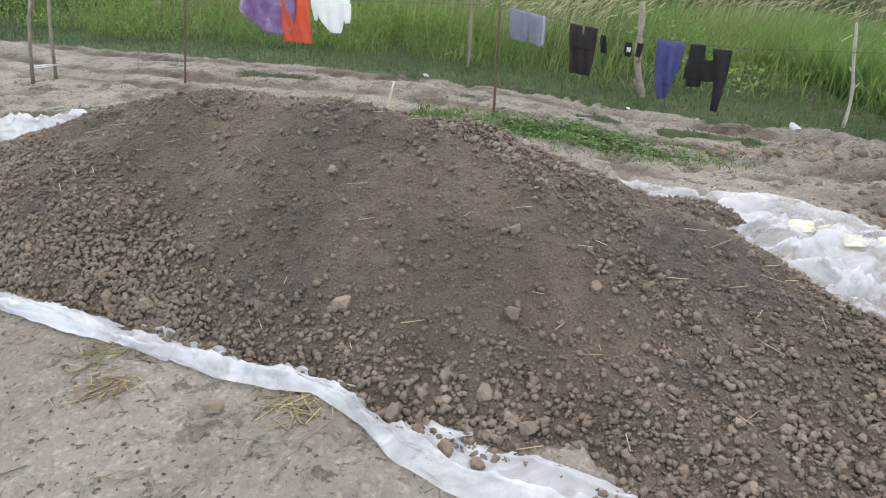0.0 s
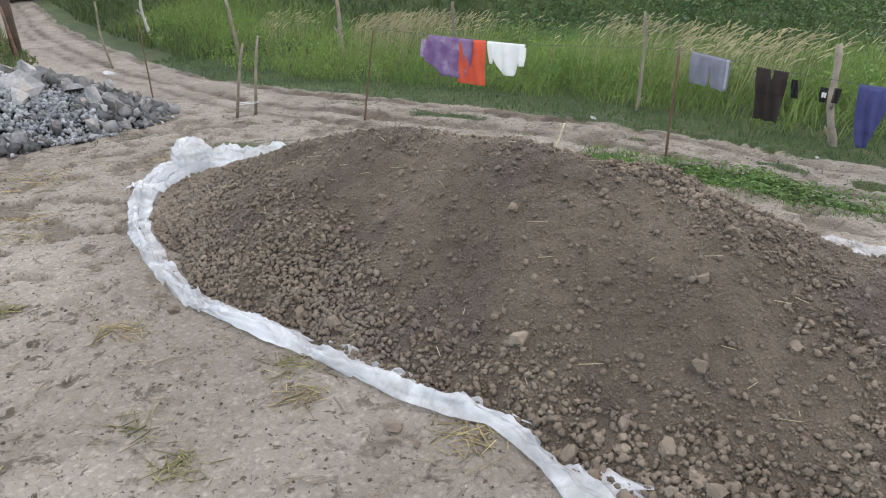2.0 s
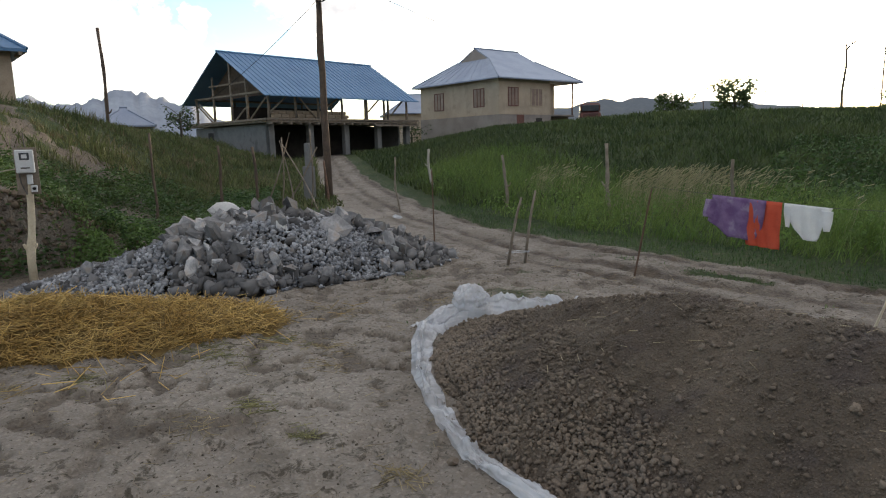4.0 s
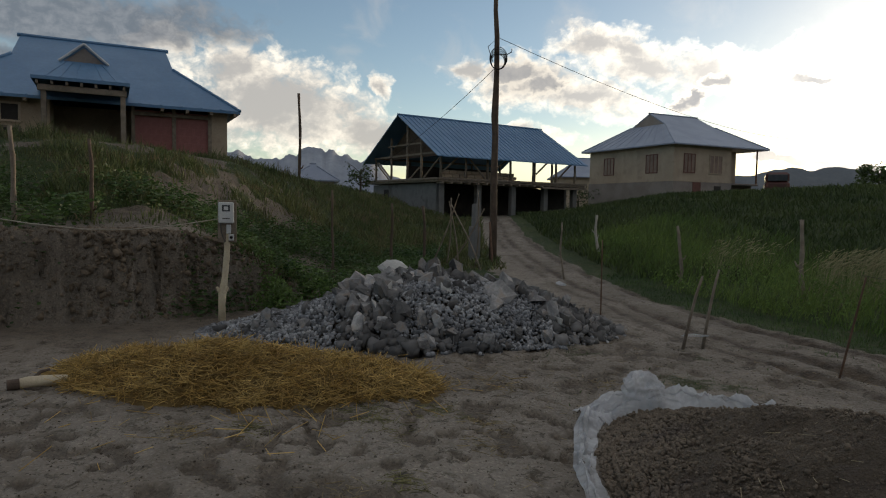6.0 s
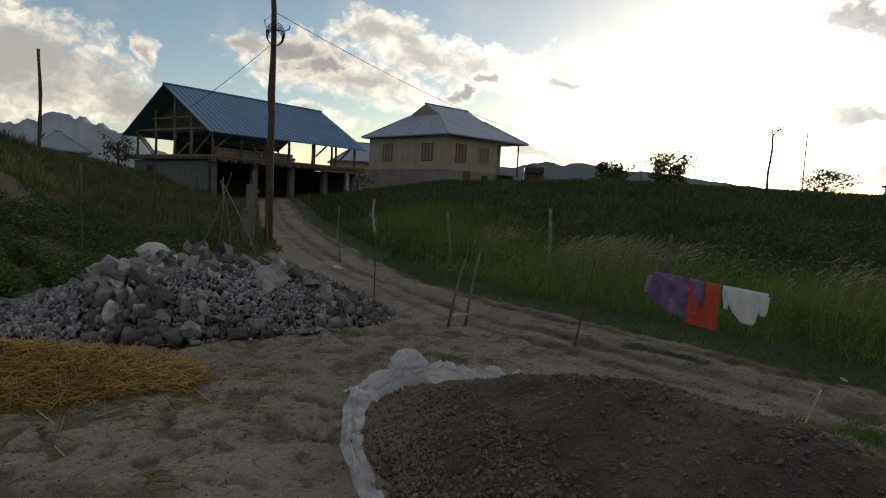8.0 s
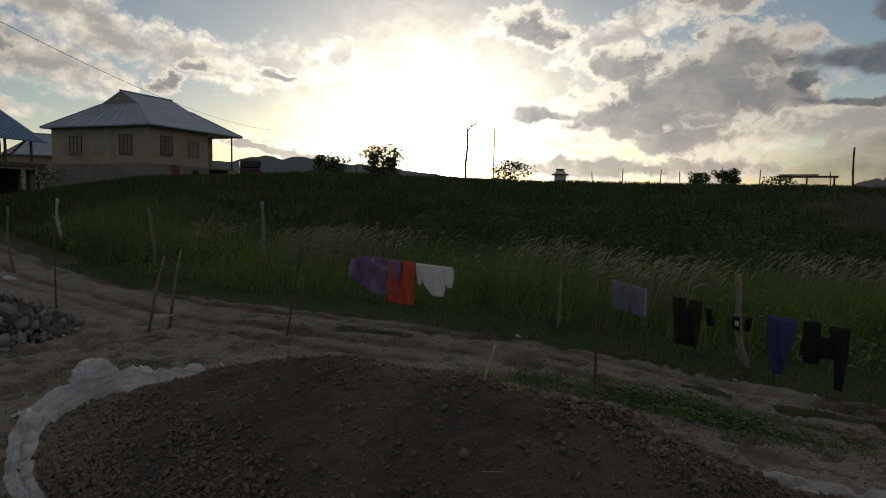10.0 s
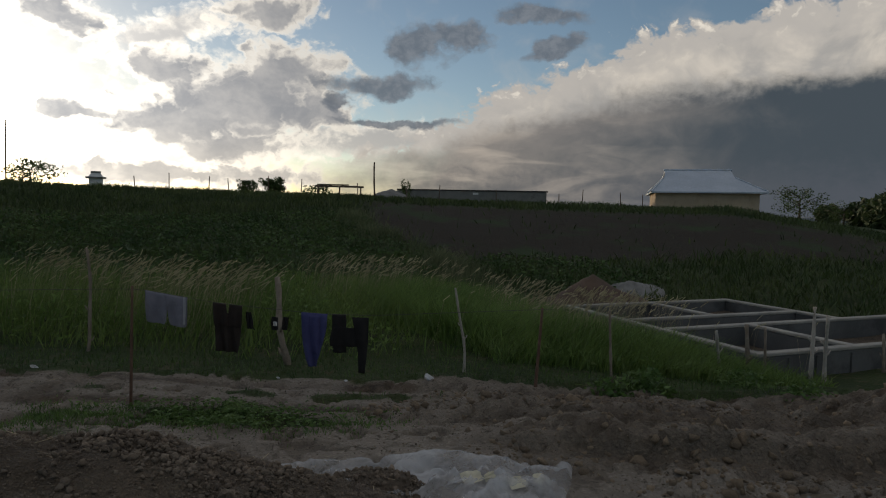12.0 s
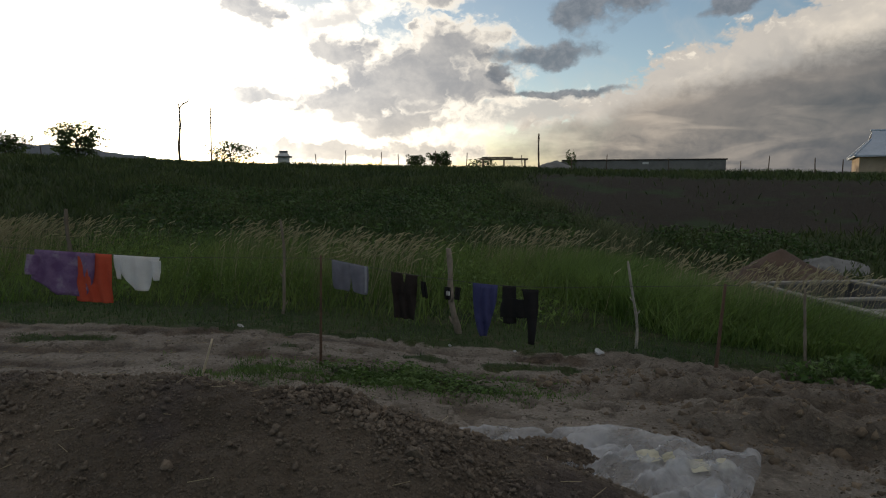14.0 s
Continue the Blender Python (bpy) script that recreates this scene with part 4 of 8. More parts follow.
def film(name, outer, inner, parent, lift, folds, label="", seed=1, along=0.022, across=18, pleats=0.0, mat=None, long=0.0):
    """A crumpled band of film between two lines on the ground; lift: its height over them as a function of the share across."""
    outer, inner = np.array(outer, float), np.array(inner, float)
    step = np.concatenate([[0], np.cumsum(np.hypot(*np.diff((outer + inner) / 2, axis=0).T))])
    t = np.arange(0, step[-1], along)

    def curve(pts):
        out = np.stack([np.interp(t, step, pts[:, i]) for i in (0, 1)], -1)
        for _ in range(6):
            out[1:-1] = 0.25 * out[:-2] + 0.5 * out[1:-1] + 0.25 * out[2:]
        return out

    o, q = curve(outer), curve(inner)
    u = np.linspace(0, 1, across)
    P = o[:, None, :] * (1 - u)[None, :, None] + q[:, None, :] * u[None, :, None]
    T = np.broadcast_to(t[:, None], P.shape[:2])
    U = np.broadcast_to(u[None], P.shape[:2])
    wide = np.linalg.norm(o - q, axis=1).mean()
    ridge = np.maximum(0, 1 - 2.6 * np.abs(fbm(T, U * wide * 1.3, 2.6, 4, seed))) ** 1.5
    crease = np.maximum(0, 1 - 2.6 * np.abs(fbm(T * 0.7 + U * wide, U * wide * 1.4 - 0.4 * T, 5.0, 4, seed + 9))) ** 1.5
    z = lift(T, U) + folds * (0.6 * ridge + 0.4 * crease + 0.4 * fbm(T, U * wide, 3.0, 3, seed + 30) - 0.3) * np.sin(np.pi * np.clip(U * 0.9 + 0.05, 0, 1))
    if pleats:
        wander = 1.6 * fbm(T, U * wide, 1.2, 3, seed + 40)
        z = z + pleats * (1 - np.abs(np.sin(9 * T + 3.1 * U * wide + wander))) ** 3 * np.clip(U * 6, 0, 1)
        z = z + 0.6 * pleats * (1 - np.abs(np.sin(5 * T - 8.0 * U * wide + 1.7 * wander))) ** 4 * np.clip(U * 6, 0, 1)
    if long:
        lane = U * 2.6 + 0.7 * fbm(T, U, 1.1, 3, seed + 50)
        z = z + long * (1 - np.abs(np.sin(np.pi * lane))) ** 2.5 * np.clip(U * 8, 0, 1)
    shift = 0.35 * folds * fbm(T, U * 2, 3.0, 3, seed + 20)
    way = q - o
    way /= np.maximum(np.linalg.norm(way, axis=1, keepdims=True), 1e-6)
    P = P + way[:, None, :] * shift[..., None]
    floor = np.maximum(land(P[..., 0], P[..., 1]), 0 * U - 0.2)
    z = np.maximum(z, 0.004) + floor
    n, k = U.shape
    i, j = np.meshgrid(np.arange(n - 1), np.arange(k - 1), indexing="ij")
    a = i * k + j
    f = np.stack([a, a + k, a + k + 1, a + 1], -1).reshape(-1, 4)
    me = mesh_of(name, np.concatenate([P, z[..., None]], -1).reshape(-1, 3), f, mat or SHEET, smooth=True)
    return part(name, me, mat or SHEET, parent, label)


def build_plastic():
    sheet = thing("plastic_sheet", Matrix(), "milky white plastic film spread under the soil heap, edges crumpled", "plastic sheet")
    outer = [(-4.02, 5.0), (-3.95, 4.6), (-3.72, 4.22), (-3.27, 3.63), (-2.75, 3.12), (-2.22, 2.71), (-1.98, 2.59), (-1.45, 2.38), (-0.82, 2.11), (-0.46, 1.99), (-0.27, 1.84), (-0.17, 1.68), (-0.02, 1.56), (0.2, 1.45), (0.5, 1.33), (0.9, 1.15), (1.4, 1.1), (1.9, 1.35)]
    inner = [(-3.72, 4.95), (-3.7, 4.6), (-3.55, 4.27), (-3.15, 3.7), (-2.65, 3.22), (-2.14, 2.82), (-1.9, 2.71), (-1.39, 2.52), (-0.75, 2.30), (-0.41, 2.14), (-0.15, 1.98), (0.0, 1.86), (0.15, 1.76), (0.33, 1.68), (0.6, 1.55), (1.0, 1.45), (1.4, 1.45), (1.7, 1.65)]
    roll = lambda T, U: 0.012 + 0.035 * np.exp(-((U - 0.25) / 0.18) ** 2) - 0.02 * smooth(U, 0.5, 1.0) + 0.06 * smooth(T, 1.0, 0.2) * np.sin(np.pi * np.clip(U, 0, 1))
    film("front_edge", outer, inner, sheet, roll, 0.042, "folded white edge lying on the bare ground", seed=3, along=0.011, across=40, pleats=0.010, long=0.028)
    # bunched corner at the far end
    bunch_o = [(-4.0, 4.5), (-4.0, 4.72), (-3.93, 4.92), (-3.76, 5.06), (-3.55, 5.1), (-3.3, 5.12), (-3.0, 5.16), (-2.6, 5.18)]
    bunch_i = [(-3.62, 4.5), (-3.6, 4.62), (-3.54, 4.72), (-3.44, 4.82), (-3.3, 4.9), (-3.12, 4.98), (-2.9, 5.08), (-2.56, 5.15)]
    puff = lambda T, U: np.interp(T, [0, 0.2, 0.38, 0.52, 0.66, 0.8, 1.0, 1.3, 1.5], [0.06, 0.10, 0.16, 0.20, 0.22, 0.24, 0.26, 0.29, 0.31]) * np.sin(np.pi * np.clip(U * 1.02, 0, 1)) ** 0.5
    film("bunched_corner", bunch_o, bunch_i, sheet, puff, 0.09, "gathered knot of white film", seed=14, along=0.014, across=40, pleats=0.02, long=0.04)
    bm = bmesh.new()
    bmesh.ops.create_icosphere(bm, subdivisions=5, radius=1.0)
    for v in bm.verts:
        p = v.co.copy()
        crease = abs(noise.noise(p * 2.3 + Vector((3, 1, 7)))) + 0.16 * abs(noise.noise(p * 5.1)) + 0.05 * abs(noise.noise(p * 11.0))
        taper = 0.72 + 0.28 * smooth(p.z, -0.6, 0.3)
        p = p * (1.12 - 0.62 * crease)
        v.co = Vector((p.x * 0.175 * taper, p.y * 0.14 * taper, p.z * 0.175))
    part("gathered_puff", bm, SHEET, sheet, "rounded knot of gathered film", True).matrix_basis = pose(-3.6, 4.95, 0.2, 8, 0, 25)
    # wide flap on the far side
    back_o = [(1.05, 4.34), (1.25, 4.28), (1.58, 4.22), (1.9, 4.08), (2.2, 3.92), (2.35, 3.66), (2.55, 3.5), (2.76, 3.35), (2.56, 3.14), (2.28, 2.92), (2.16, 2.6), (2.1, 2.2), (2.0, 1.8), (1.9, 1.4)]
    back_i = [(0.95, 4.2), (1.05, 4.08), (1.2, 3.88), (1.32, 3.66), (1.42, 3.46), (1.5, 3.3), (1.56, 3.16), (1.6, 3.02), (1.62, 2.88), (1.64, 2.7), (1.66, 2.5), (1.7, 2.2), (1.7, 1.95), (1.65, 1.7)]
    flap = lambda T, U: 0.015 + 0.045 * np.exp(-((U - 0.08) / 0.07) ** 2) + 0.05 * np.exp(-((T - 1.15) / 0.35) ** 2) * np.exp(-((U - 0.15) / 0.22) ** 2) + 0.05 * np.exp(-((U - 0.5) / 0.15) ** 2) * smooth(T, 0.8, 1.6)
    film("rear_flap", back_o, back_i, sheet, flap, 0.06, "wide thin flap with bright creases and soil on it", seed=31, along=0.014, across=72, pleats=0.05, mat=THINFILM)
    for k, (x, y, r) in enumerate([(2.04, 3.46, 0.085), (2.14, 3.40, 0.05), (2.2, 3.22, 0.07), (2.36, 3.2, 0.05)]):
        scrap = film("torn_patch", [(x - r, y - r * 0.6), (x + r * 0.3, y - r * 0.9), (x + r, y - r * 0.3)], [(x - r * 0.7, y + r * 0.5), (x + r * 0.1, y + r * 0.8), (x + r * 0.8, y + r * 0.4)], sheet, lambda T, U: 0.06 + 0.03 * U, 0.03, "yellowed torn patch", seed=90 + k, along=0.012, across=12)
        scrap.data.materials.clear()
        scrap.data.materials.append(YELLOWED)
    # torn tongues beside the clods
    for k, (x, y, a, l) in enumerate([(-0.06, 1.92, 20, 0.11), (-0.02, 1.80, -5, 0.14), (0.13, 1.72, 75, 0.12)]):
        c, s = math.cos(radians(a)), math.sin(radians(a))
        film("torn_strip", [(x + s * 0.045, y - c * 0.045), (x + c * l + s * 0.004, y + s * l - c * 0.004)], [(x - s * 0.045, y + c * 0.045), (x + c * l - s * 0.004, y + s * l + c * 0.004)], sheet, lambda T, U: 0.015 + 0.3 * T * (0.5 if k % 2 else 0.12), 0.02, seed=50 + k, along=0.012, across=8)


build_plastic()


# ---- rock pile ----
RX, RY = np.array((-7.45, 5.95)), np.array((0.53, 0.848))


def pile_height(x, y):
    s = (x - RX[0]) * RY[0] + (y - RX[1]) * RY[1]
    w = (x - RX[0]) * RY[1] - (y - RX[1]) * RY[0]
    rho = np.sqrt((s / np.where(s > 0, 2.55, 3.0)) ** 2 + (w / np.where(w > 0, 1.45, 1.7)) ** 2)
    h = 1.25 * (1 - rho)
    h = 0.74 - 0.5 * np.logaddexp(0, (0.74 - h) * 5) / 2.5
    h = h + np.where(h > 0.1, 0.07 * fbm(x, y, 1.3, 3, 311), 0)
    return np.maximum(h - 0.12 * np.exp(-((s + 1.7) / 0.5) ** 2) - 0.10 * np.exp(-((s - 1.0) / 0.3) ** 2), -0.2), s, w


def build_rocks():
    pile = thing("rock_pile", Matrix(), "pile of grey field stones and river gravel against the grassy bank", "rock pile")
    xs, ys = np.arange(-10.5, -4.8, 0.1), np.arange(3.0, 8.9, 0.1)
    X, Y = np.meshgrid(xs, ys, indexing="ij")
    Z, _, _ = pile_height(X, Y)
    Z = Z - 0.10 + np.maximum(land(X, Y), 0) * 0.4
    n, k = X.shape
    i, j = np.meshgrid(np.arange(n - 1), np.arange(k - 1), indexing="ij")
    a = i * k + j
    # dark surface that fills the gaps between the stones
    part("core", mesh_of("core", np.stack([X, Y, Z], -1).reshape(-1, 3), np.stack([a, a + k, a + k + 1, a + 1], -1).reshape(-1, 4), HUMUS), HUMUS, pile, "dark bed between the stones")
    shapes = [hull_mesh("stone", STONE, 90 + q, 9 + q % 5) for q in range(24)]
    count = 0
    while count < 298:
        x, y = RNG.uniform(-9.8, -5.4), RNG.uniform(3.4, 8.3)
        h, s, w = (float(q) for q in pile_height(x, y))
        gravel = (s < -1.35 and w > -0.8) or (abs(s - 0.35) < 0.85 and 0.2 < w < 1.1)
        if h < 0.02 or (gravel and RNG.uniform() < 0.94):
            continue
        r = RNG.uniform(0.085, 0.17) * (1.25 if h > 0.5 else 0.95) * (0.75 if h < 0.15 else 1.0)
        ob = part("stone", shapes[count % 24], STONE, pile)
        ob.matrix_basis = pose(x, y, h + r * 0.25, *RNG.uniform(0, 360, 3)) @ Matrix.Diagonal((r * RNG.uniform(0.9, 1.4), r * RNG.uniform(0.8, 1.2), r * RNG.uniform(0.7, 1.1), 1))
        count += 1
    top = part("stone", hull_mesh("stone", PALESTONE, 131, 9), PALESTONE, pile, "pale square-broken block on the crest")
    top.matrix_basis = pose(-8.35, 5.85, 0.78, 20, 10, 40) @ Matrix.Diagonal((0.27, 0.22, 0.22, 1))
    for x, y, r in [(-7.35, 5.05, 0.12), (-6.0, 6.75, 0.11), (-6.9, 5.6, 0.1), (-8.0, 5.2, 0.1), (-6.5, 5.2, 0.09)]:
        ob = part("stone", hull_mesh("stone", PALESTONE, 140, 10), PALESTONE, pile, "pale limestone lump")
        ob.matrix_basis = pose(x, y, float(pile_height(x, y)[0]) + r * 0.4, *RNG.uniform(0, 360, 3)) @ Matrix.Scale(r, 4)
    m = 5200
    x, y = RNG.uniform(-10.0, -5.3, m), RNG.uniform(3.3, 8.6, m)
    h, s, w = pile_height(x, y)
    run = ((s < -1.35) & (w > -0.8)) | ((np.abs(s - 0.35) < 0.95) & (w > 0.15) & (w < 1.2))
    keep = (h > -0.02) & (~run | (RNG.uniform(size=m) < 0.12))
    x, y, h = x[keep], y[keep], np.maximum(h[keep], 0)
    size = np.clip(0.035 * (1 - RNG.uniform(size=len(x))) ** -0.4, 0.03, 0.10)
    tagged(part("rubble", shards("rubble", np.stack([x, y, h + size * 0.3], -1), size, STONE), STONE, pile), kind="stuff")
    m = 42000
    x, y = RNG.uniform(-10.4, -5.0, m), RNG.uniform(3.0, 8.9, m)
    h, s, w = pile_height(x, y)
    gravel = ((s < -1.35) & (w > -1.0)) | ((np.abs(s - 0.35) < 1.05) & (w > 0.05) & (w < 1.35))
    keep = (h > -0.10) & (RNG.uniform(size=m) < np.where(gravel, 0.9, np.where(h > 0, 0.12, 0.05)))
    x, y, h = x[keep], y[keep], h[keep]
    size = RNG.uniform(0.016, 0.036, len(x))
    tagged(part("gravel", shards("gravel", np.stack([x, y, np.maximum(h, 0.0) + size * 0.6], -1), size, PEBBLE, 0.3), PEBBLE, pile), kind="stuff")


build_rocks()


# ---- straw heap ----
def straw_height(x, y):
    s = (x + 6.75) * 0.72 + (y - 2.62) * 0.69
    w = (x + 6.75) * 0.69 - (y - 2.62) * 0.72
    rho = np.sqrt((s / np.where(s > 0, 2.15, 1.75)) ** 2 + (w / 0.85) ** 2)
    return np.maximum(0.30 * (1 - rho ** 1.3), -0.02)


def build_straw():
    pile = thing("straw_heap", Matrix(), "low spread heap of golden loose straw on the yard", "straw heap")
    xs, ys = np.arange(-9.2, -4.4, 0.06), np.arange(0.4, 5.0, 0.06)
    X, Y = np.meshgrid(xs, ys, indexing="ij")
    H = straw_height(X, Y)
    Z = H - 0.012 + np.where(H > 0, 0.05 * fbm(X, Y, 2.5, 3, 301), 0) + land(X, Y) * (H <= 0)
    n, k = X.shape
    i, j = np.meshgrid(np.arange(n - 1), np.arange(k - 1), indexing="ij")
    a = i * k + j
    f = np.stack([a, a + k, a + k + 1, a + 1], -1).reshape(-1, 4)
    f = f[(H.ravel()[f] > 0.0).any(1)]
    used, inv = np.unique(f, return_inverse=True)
    # bed of the heap, darker than the loose stalks on it
    part("matted_straw", mesh_of("matted_straw", np.stack([X, Y, Z], -1).reshape(-1, 3)[used], inv.reshape(-1, 4), DARKSTRAW, smooth=True), DARKSTRAW, pile)
    n = 30000
    x, y = RNG.uniform(-9.0, -4.5, n), RNG.uniform(0.4, 5.0, n)
    h = straw_height(x, y)
    edge = (h <= 0) & (RNG.uniform(size=n) < 0.012 * np.exp(-np.maximum(0, (np.hypot((x + 6.2) * 0.9, (y - 3.0)) - 1.5)) * 2.6) * np.where(x > -5.6, 1.6, 0.6))
    keep = (h > 0.0) | edge
    x, y, h = x[keep], y[keep], np.maximum(h[keep], land(x[keep], y[keep]))
    m = len(x)
    ways = np.stack([RNG.normal(size=m), RNG.normal(size=m), 0.45 * RNG.normal(size=m)], -1)
    z = h + RNG.uniform(0.0, 0.07, m) + np.where(h > 0.02, 0.05 * fbm(x, y, 2.5, 3, 301), 0)
    ob = part("loose_straw_cover", stalks("loose_straw_cover", np.stack([x, y, z], -1), ways, RNG.uniform(0.10, 0.28, m), RNG.uniform(0.002, 0.0042, m), STRAW), STRAW, pile)
    tagged(ob, kind="stuff")
    log = thing("log", pose(-7.5, 1.2, land_at(-7.5, 1.2) + 0.045, 0, 0, 62) @ Matrix.Scale(0.62, 4), "short pale split log with a dark sawn end beside the straw", "log")
    bm = bmesh.new()
    tube(bm, [(-0.28, -0.08, 0), (-0.15, -0.02, 0.01), (0.1, 0.0, 0.02), (0.35, 0.03, 0.03)], [0.075, 0.085, 0.08, 0.06], 12)
    part("trunk", bm, PALEWOOD, log, smooth=True)
    bm = bmesh.new()
    tube(bm, [(-0.40, -0.14, 0), (-0.26, -0.075, 0)], [0.078, 0.08], 12)
    part("sawn_end", bm, DARKWOOD, log, "dark end of the log")
    bm = bmesh.new()
    tube(bm, [(-0.1, 0.0, 0.05), (-0.02, 0.05, 0.14), (0.1, 0.07, 0.17)], [0.03, 0.026, 0.018], 8)
    part("branch_stub", bm, DARKWOOD, log)


build_straw()


# ---- loose straw, clods and litter on the yard ----
def yard_litter():
    for x, y, r, n in [(-0.5, 1.95, 0.13, 60), (-3.73, 2.6, 0.16, 70), (-3.15, 2.47, 0.11, 62), (-2.37, 2.4, 0.13, 60), (-1.39, 2.26, 0.12, 50), (-1.5, 1.58, 0.10, 50), (-2.43, 1.49, 0.08, 30), (-1.79, 1.77, 0.10, 26), (-5.01, 4.71, 0.25, 80), (-4.33, 3.78, 0.22, 80), (-3.85, 2.19, 0.2, 44), (-4.7, 3.1, 0.3, 70), (-3.9, 3.4, 0.18, 40), (-5.4, 4.4, 0.3, 60), (-1.26, 2.04, 0.1, 44), (-4.4, 5.6, 0.3, 60), (-5.09, 3.15, 0.3, 150), (-4.83, 3.67, 0.3, 122), (-5.56, 1.84, 0.22, 80), (-5.29, 2.23, 0.2, 70), (-5.64, 2.91, 0.3, 160)]:
        bx, by = x + RNG.normal(size=n) * r * 0.6, y + RNG.normal(size=n) * r * 0.4
        ways = np.stack([RNG.normal(size=n), RNG.normal(size=n), 0.12 * RNG.normal(size=n)], -1)
        me = stalks("straw_tuft", on_land(bx, by, 0.008), ways, RNG.uniform(0.03, 0.13, n), RNG.uniform(0.0014, 0.003, n), GREENSTRAW if n % 4 == 2 else DULLSTRAW)
        thing("straw_tuft", Matrix(), "small trodden tuft of straw on bare ground", "straw tuft", "straw tufts on the yard", kind="stuff", data=me)
    n = 1500
    x, y = RNG.uniform(-8, 1.0, n), RNG.uniform(0.7, 8, n)
    keep = (heap_height(x, y) < 0) & (np.hypot(x, y) > 1.0)
    x, y = x[keep], y[keep]
    m = len(x)
    ways = np.stack([RNG.normal(size=m), RNG.normal(size=m), 0.1 * RNG.normal(size=m)], -1)
    stuff("loose_straw", stalks("loose_straw", on_land(x, y, 0.006), ways, RNG.uniform(0.02, 0.09, m), RNG.uniform(0.001, 0.002, m), DULLSTRAW), "bits of dry straw strewn over the yard", "straw")
    n = 15000
    x, y = RNG.uniform(-9, 6.5, n), RNG.uniform(0.6, 8.5, n)
    east = smooth(x, 1.5, 3.0)
    keep = (heap_height(x, y) < 0) & (RNG.uniform(size=n) < 0.75)
    x, y, east = x[keep], y[keep], east[keep]
    size = 0.003 * (1 - RNG.uniform(size=len(x))) ** -0.5 * (1 - 0.3 * east)
    size = np.minimum(size, 0.009)
    stuff("soil_crumbs", lumps("soil_crumbs", on_land(x, y, 0.002), size, HUMUS), "small crumbs of earth strewn over the ground", "soil")
    n = 26000
    x, y = RNG.uniform(1.6, 9.5, n), RNG.uniform(0.6, 5.6, n)
    az = np.degrees(np.arctan2(x, y))
    rough = smooth(fbm(x, y, 0.9, 3, 91), -0.2, 0.5)
    keep = (heap_height(x, y) < 0) & (road_side(x, y) < 0.3) & (az > 22) & (np.hypot(x, y) > 2.4) & (RNG.uniform(size=n) < 0.12 + 0.6 * rough)
    flap = (x < 2.85) & (y < 4.35) & (y > 1.3) & (x + y < 6.2)
    keep &= ~flap
    x, y, rough = x[keep], y[keep], rough[keep]
    size = np.clip(0.0075 * (1 - RNG.uniform(size=len(x))) ** -0.5, 0.005, 0.045) * (0.8 + 0.4 * rough)
    stuff("broken_clods", lumps("broken_clods", on_land(x, y, 0.0) + np.stack([0 * x, 0 * x, size * -0.1], -1), size, DARKCLOD, 0.36), "broken clods of churned dark brown soil", "soil")
    n = 2600
    x, y = RNG.uniform(2.6, 9.0, n), RNG.uniform(0.9, 5.2, n)
    keep = (road_side(x, y) < 0.0) & (np.degrees(np.arctan2(x, y)) > 30) & (RNG.uniform(size=n) < smooth(fbm(x, y, 1.3, 3, 93), -0.2, 0.6)) & ~((x < 2.95) & (y < 3.7))
    x, y = x[keep], y[keep]
    size = RNG.uniform(0.02, 0.065, len(x)) * RNG.uniform(0.5, 1.0, len(x))
    stuff("turned_clods", shards("turned_clods", on_land(x, y, 0.0) + np.stack([0 * x, 0 * x, size * -0.1], -1), size * 0.8, DARKCLOD, 0.4), "turned clods and lumps of damp brown soil", "soil")
    n = 5200
    x, y = RNG.uniform(3.8, 6.6, n), RNG.uniform(0.6, 2.6, n)
    keep = loam(x, y) > RNG.uniform(0.2, 0.9, n)
    x, y = x[keep], y[keep]
    size = np.clip(0.008 * (1 - RNG.uniform(size=len(x))) ** -0.45, 0.005, 0.032)
    stuff("loam_clods", shards("loam_clods", on_land(x, y, 0.0), size, LOAM, 0.4), "orange-brown loam clods on the spoil heap", "soil")
    shape = lump_mesh("lump", CLOD, 73, 0.6, 3, 14, 0.6)
    for x, y, r in [(-0.82, 1.955, 0.042), (-2.235, 2.645, 0.036), (-0.70, 1.86, 0.02), (-0.13, 1.80, 0.035), (0.02, 1.72, 0.042), (0.12, 1.66, 0.034)]:
        ob = thing("earth_lump", pose(x, y, land_at(x, y) + r * 0.55, *RNG.uniform(0, 360, 3)) @ Matrix.Scale(r, 4), "dry lump of brown earth lying on the ground", "earth lump", "lumps on the yard", data=shape)


yard_litter()


